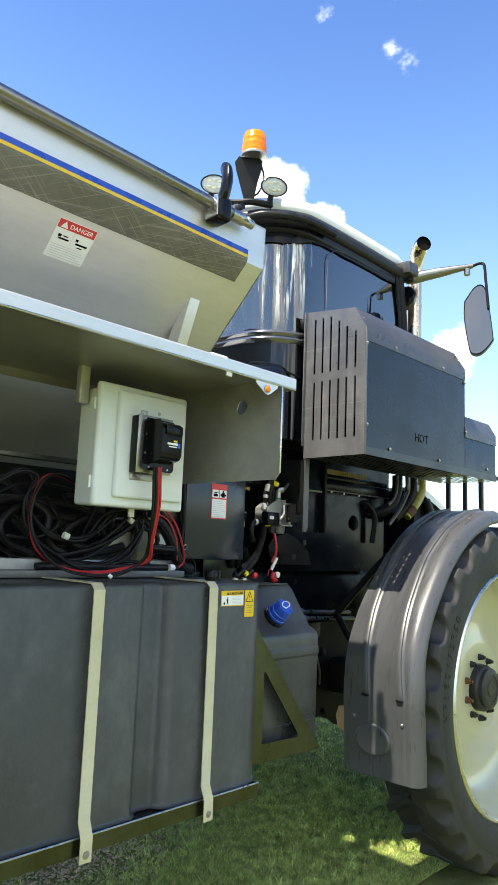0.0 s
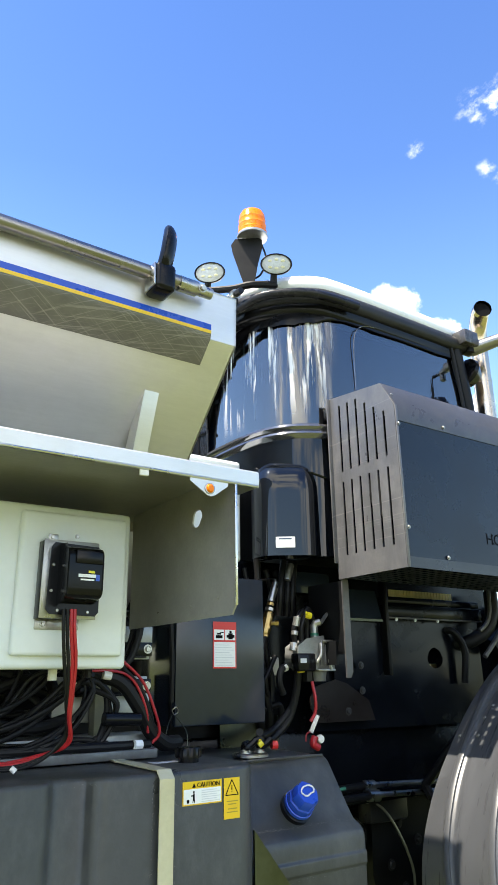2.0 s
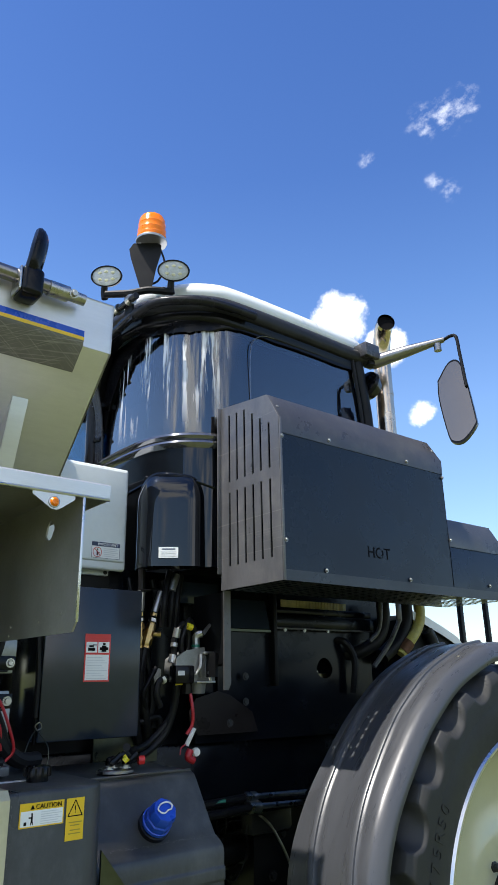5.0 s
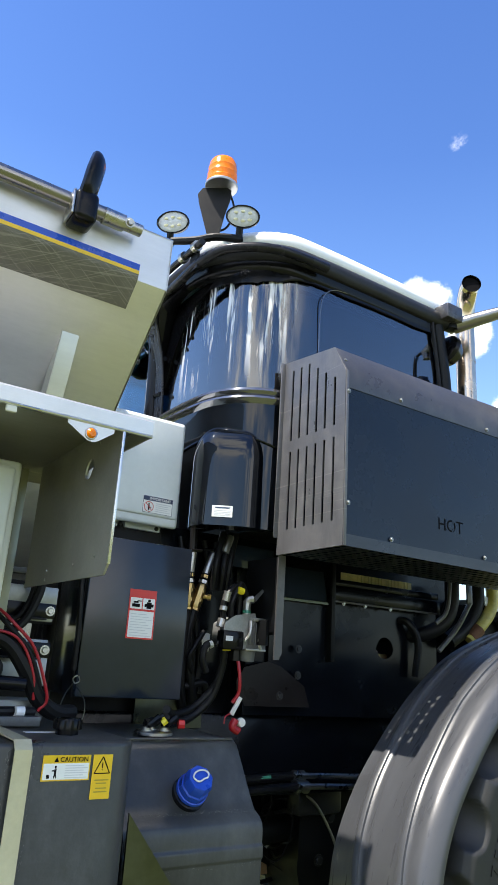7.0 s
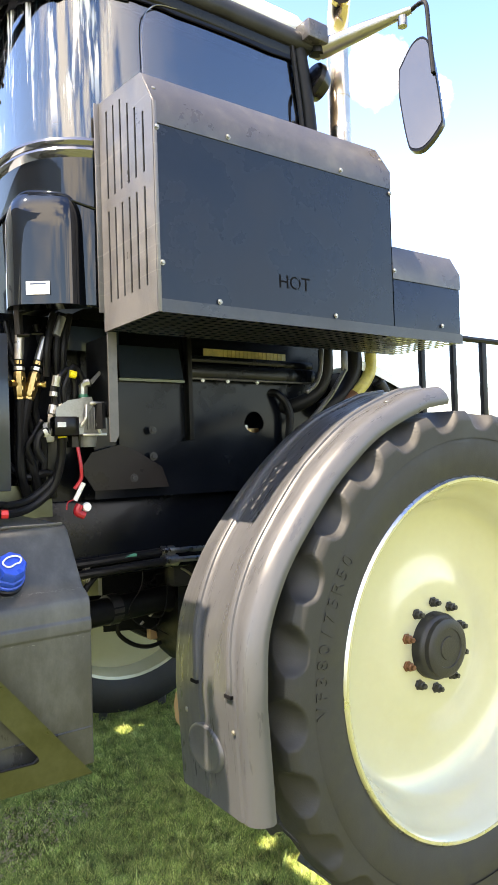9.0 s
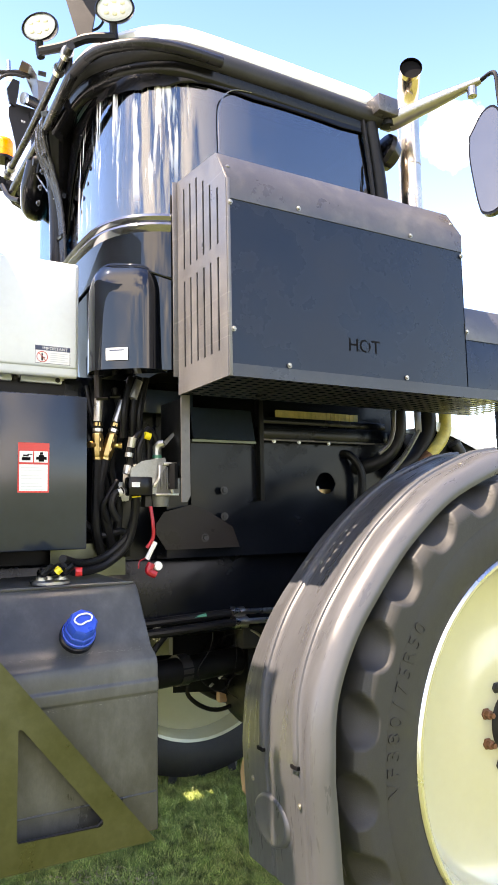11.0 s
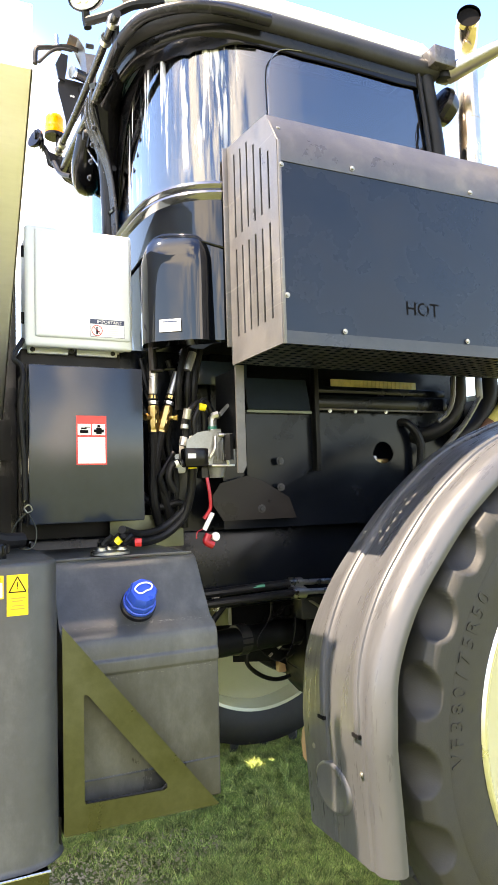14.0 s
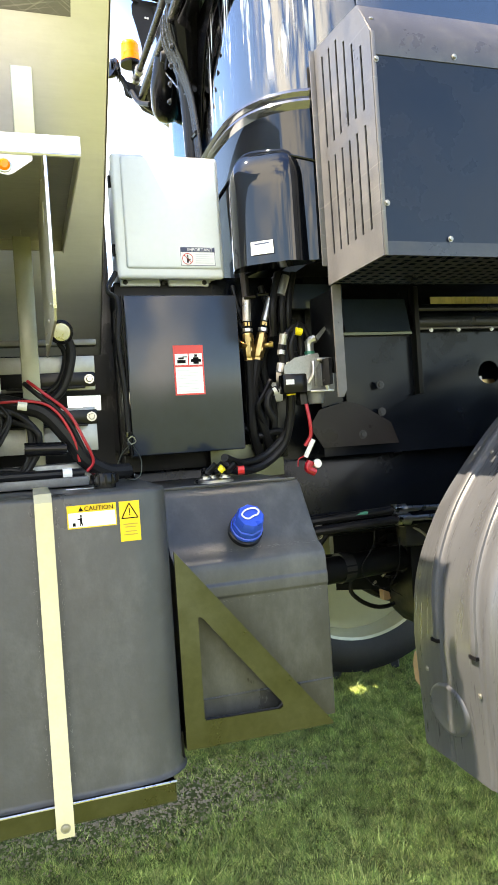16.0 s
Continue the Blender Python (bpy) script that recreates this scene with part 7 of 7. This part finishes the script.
    # large loops between tank and valve
    for dz, r in ((0, 0.016), (0.028, 0.013)):
        hose([(2.70, 2.66, 1.61 + dz), (2.80, 2.80, 1.585 + dz), (2.90, 2.86, 1.60 + dz), (2.975, 2.86, 1.66 + dz), (3.0, 2.84, 1.75), (3.0, 2.82, 1.83), (3.0, 2.81, 1.89)], r)
    hose([(2.955, 2.83, 1.86), (2.925, 2.83, 1.845), (2.915, 2.83, 1.80), (2.94, 2.84, 1.755)], 0.013)
    part("tape_band", tube([(2.95, 2.828, 1.855), (2.938, 2.828, 1.850)], 0.0145, 10), WHITE_PLASTIC, MACHINE, "white tape band on a hose")
    part("cable_tie", tube([(2.975, 2.79, 1.835), (3.005, 2.785, 1.838)], 0.004, 6), YELLOW_TAG, MACHINE, "yellow cable tie")
    part("lower_plate", box((2.74, 2.985, 1.55), (3.02, 2.99, 1.67)), STEEL_GRASS_TINT, MACHINE, "stainless steel plate behind the hoses")
    for k, (xa, xb) in enumerate(((2.87, 2.93), (2.98, 2.96), (3.03, 2.99))):
        hose([(xa, 3.0, 2.26), (xa + 0.02, 2.99, 2.15), (xb, 2.99, 2.05), (xb - 0.02, 3.0, 1.95), (xb + 0.01, 3.0, 1.80), (xb, 3.01, 1.66)], 0.010 + 0.002 * k)
    hose([(2.86, 3.0, 1.75), (2.92, 2.96, 1.70), (3.0, 2.95, 1.71), (3.02, 2.97, 1.62)], 0.014)
    hose([(2.97, 2.93, 1.90), (2.93, 2.92, 1.84), (2.91, 2.92, 1.80), (2.94, 2.94, 1.74)], 0.010)
    # red battery lead with connector
    lead = hose([(3.045, 2.79, 1.80), (3.05, 2.78, 1.74), (3.052, 2.785, 1.69), (3.03, 2.79, 1.655)], 0.0065, RED_WIRE, "battery_lead", "red cable with a red and white connector")
    part("white_sleeve", tube([(3.06, 2.782, 1.675), (3.03, 2.79, 1.615)], 0.0085, 10), WHITE_PLASTIC, lead)
    part("red_boot", tube([(3.045, 2.785, 1.60), (3.035, 2.785, 1.575), (3.06, 2.785, 1.560)], 0.014, 10), RED_WIRE, lead)
    part("white_plug", lathe([(0, 0.010), (0.014, 0.009), (0.017, 0), (0.014, -0.010), (0, -0.012)], pose(3.070, 2.785, 1.590, 90), 16), WHITE_PLASTIC, lead)
    part("thin_wire", tube([(3.03, 2.79, 1.62), (3.0, 2.78, 1.61), (2.995, 2.78, 1.585)], 0.0025, 6), RED_WIRE, lead)
    # module cables running down to the tank top
    for k, (mt, d) in enumerate(((RUBBER, 0.0), (RUBBER, 0.010), (RED_WIRE, 0.020), (RED_WIRE, 0.029))):
        hose([(1.838 + d, 2.268, 1.985), (1.842 + d, 2.270, 1.93), (1.856 + d, 2.285, 1.85), (1.880 + d * .4, 2.32, 1.76 - d), (1.895 + d * .4, 2.36, 1.68 - d * .6), (1.84, 2.40 + d, 1.62 + d * .4), (1.76, 2.45 + d, 1.605 + d * .4), (1.66, 2.50 + d, 1.625 + d * .3), (1.585, 2.53 + d, 1.69), (1.552 + d * .4, 2.55 + d, 1.78), (1.56 + d * .4, 2.55 + d, 1.87), (1.60, 2.55 + d, 1.935), (1.66, 2.56 + d, 1.95), (1.74, 2.60, 1.93)], 0.0046, mt, "module_cable")
    # wiring harness loops behind the box
    for pts, r in (([(1.30, 2.62, 1.86), (1.454, 2.62, 1.914), (1.531, 2.60, 1.957), (1.587, 2.60, 1.927), (1.558, 2.60, 1.856), (1.576, 2.60, 1.751), (1.666, 2.60, 1.667), (1.807, 2.60, 1.628), (1.966, 2.60, 1.672), (2.051, 2.61, 1.772), (2.03, 2.62, 1.84)], 0.014),
                   ([(1.58, 2.63, 1.83), (1.66, 2.61, 1.73), (1.797, 2.60, 1.74), (1.89, 2.60, 1.81), (1.93, 2.55, 1.85)], 0.016),
                   ([(1.55, 2.66, 1.80), (1.656, 2.64, 1.662), (1.792, 2.63, 1.672), (1.911, 2.62, 1.73), (2.00, 2.60, 1.81), (2.02, 2.55, 1.845)], 0.019),
                   ([(1.50, 2.68, 1.93), (1.58, 2.68, 1.86), (1.62, 2.67, 1.76), (1.73, 2.66, 1.66), (1.90, 2.66, 1.64), (2.02, 2.64, 1.64), (2.12, 2.63, 1.63)], 0.015),
                   ([(2.00, 2.62, 1.80), (2.08, 2.62, 1.80), (2.130, 2.62, 1.735), (2.11, 2.62, 1.66), (2.04, 2.62, 1.625), (1.90, 2.60, 1.62)], 0.020)):
        lay = random.Random(int(r * 1e5))
        for k in range(4):
            hose([(x + lay.uniform(-1, 1) * r, y + lay.uniform(-0.8, 0.8) * r, z + lay.uniform(-1, 1) * r) for x, y, z in pts], r * 0.45, name="wiring_harness", label="black wiring harness loop")
    tangle = random.Random(11)
    for k in range(22):
        cx, cz, ry = tangle.uniform(1.50, 1.92), tangle.uniform(1.72, 1.84), tangle.uniform(2.63, 2.74)
        wx, wz, a0 = tangle.uniform(0.08, 0.22), tangle.uniform(0.05, 0.11), tangle.uniform(0, 6.3)
        hose([(cx + wx * math.cos(a0 + 0.6 * i) + tangle.uniform(-0.012, 0.012), ry + tangle.uniform(-0.02, 0.02), cz + wz * math.sin(a0 + 0.6 * i)) for i in range(tangle.randint(5, 8))], tangle.choice((0.007, 0.010, 0.013, 0.017)), name="wiring_harness", label="black wiring harness loop")
    hose([(1.98, 2.64, 1.86), (2.103, 2.63, 1.829), (2.164, 2.62, 1.805), (2.222, 2.62, 1.735), (2.267, 2.63, 1.665), (2.33, 2.66, 1.625), (2.40, 2.70, 1.62)], 0.024, name="wiring_harness", label="thick black corrugated wiring harness")
    for p, q in (((1.70, 2.585, 1.742), (1.72, 2.583, 1.735)), ((2.09, 2.60, 1.830), (2.115, 2.60, 1.826)), ((1.985, 2.59, 1.80), (1.995, 2.585, 1.815))):
        part("harness_tape", tube([p, q], 0.0125, 10), WHITE_PLASTIC, MACHINE, "pale tape band on the harness")
    part("plug_body", tube([(2.10, 2.60, 1.705), (2.215, 2.60, 1.700)], 0.020, 12), BLACK_PLASTIC, MACHINE, "black cable plug")
    part("tank_rail", box((1.3, 2.58, 1.592), (2.27, 2.64, 1.618), 0.003), WEATHERED, MACHINE, "flat steel rail on the tank top")
    hose([(1.62, 2.62, 1.63), (1.9, 2.60, 1.632), (2.1, 2.60, 1.630), (2.26, 2.62, 1.628)], 0.013, name="conduit")
    part("label_band", tube([(2.20, 2.598, 1.630), (2.225, 2.60, 1.6295)], 0.0136, 10), WHITE, MACHINE, "white marker on the conduit")
    # red and black leads
    hose([(2.00, 2.60, 1.84), (2.134, 2.60, 1.839), (2.194, 2.60, 1.807), (2.236, 2.60, 1.730), (2.25, 2.61, 1.66)], 0.0042, RED_WIRE, "lead_wire")
    hose([(2.12, 2.62, 1.90), (2.159, 2.60, 1.865), (2.225, 2.60, 1.805), (2.267, 2.60, 1.721), (2.289, 2.61, 1.66), (2.27, 2.62, 1.63)], 0.0046, RED_WIRE, "lead_wire")
    hose([(2.11, 2.63, 1.895), (2.15, 2.61, 1.855), (2.215, 2.61, 1.795), (2.256, 2.61, 1.715), (2.275, 2.62, 1.65)], 0.007, RUBBER, "lead_wire")
    part("wire_end", tube([(1.795, 2.41, 1.603), (1.785, 2.415, 1.612)], 0.007, 10), WHITE_PLASTIC, MACHINE, "white cable end cap")
    hose([(2.222, 2.70, 2.045), (2.249, 2.70, 2.02), (2.250, 2.70, 1.963), (2.219, 2.70, 1.879), (2.167, 2.70, 1.84), (2.10, 2.71, 1.83)], 0.014, name="wiring_harness")
    hose([(2.215, 2.715, 2.03), (2.235, 2.715, 1.98), (2.21, 2.715, 1.90), (2.15, 2.715, 1.855)], 0.008, name="lead_wire")
    part("lamp_socket", lathe([(0, 0.0), (0.028, 0.004), (0.030, 0.012), (0.026, 0.02), (0, 0.022)], pose(2.222, 2.66, 2.045, 100, 0, 10), 20), CHROME, MACHINE, "bright round horn cover with a black ring")
    part("horn_ring", lathe([(0.029, 0.0), (0.036, 0.004), (0.036, 0.016), (0.029, 0.02)], pose(2.222, 2.66, 2.045, 100, 0, 10), 20, close=True), BLACK_PLASTIC, MACHINE, "black horn ring")
    # cable bundle down the rear pillar
    for k, (dy, r) in enumerate(((0, 0.010), (0.02, 0.008), (0.045, 0.012), (0.065, 0.007), (-0.03, 0.009), (0.085, 0.010))):
        hose([(2.755, 3.26 + dy, 3.43), (2.765, 3.31 + dy, 3.36), (2.812, 3.325 + dy * .8, 3.24), (2.848, 3.325 + dy * .5, 3.10), (2.866, 3.325 + dy * .5, 2.90), (2.872, 3.33 + dy * .5, 2.55)], r, CABLE, name="roof_cable")
    for z in (3.14, 2.96, 2.80):
        part("cable_tie", tube([(2.858, 3.305, z), (2.855, 3.365, z + 0.006)], 0.012, 8), BLACK_PLASTIC, MACHINE, "black cable tie round the bundle")
    # cable along the cabinet side
    hose([(2.44, 2.98, 2.30), (2.40, 2.90, 2.22), (2.418, 2.80, 2.16), (2.405, 2.775, 2.03), (2.415, 2.775, 1.88), (2.42, 2.785, 1.74)], 0.009, name="cabinet_cable")


build_hoses()
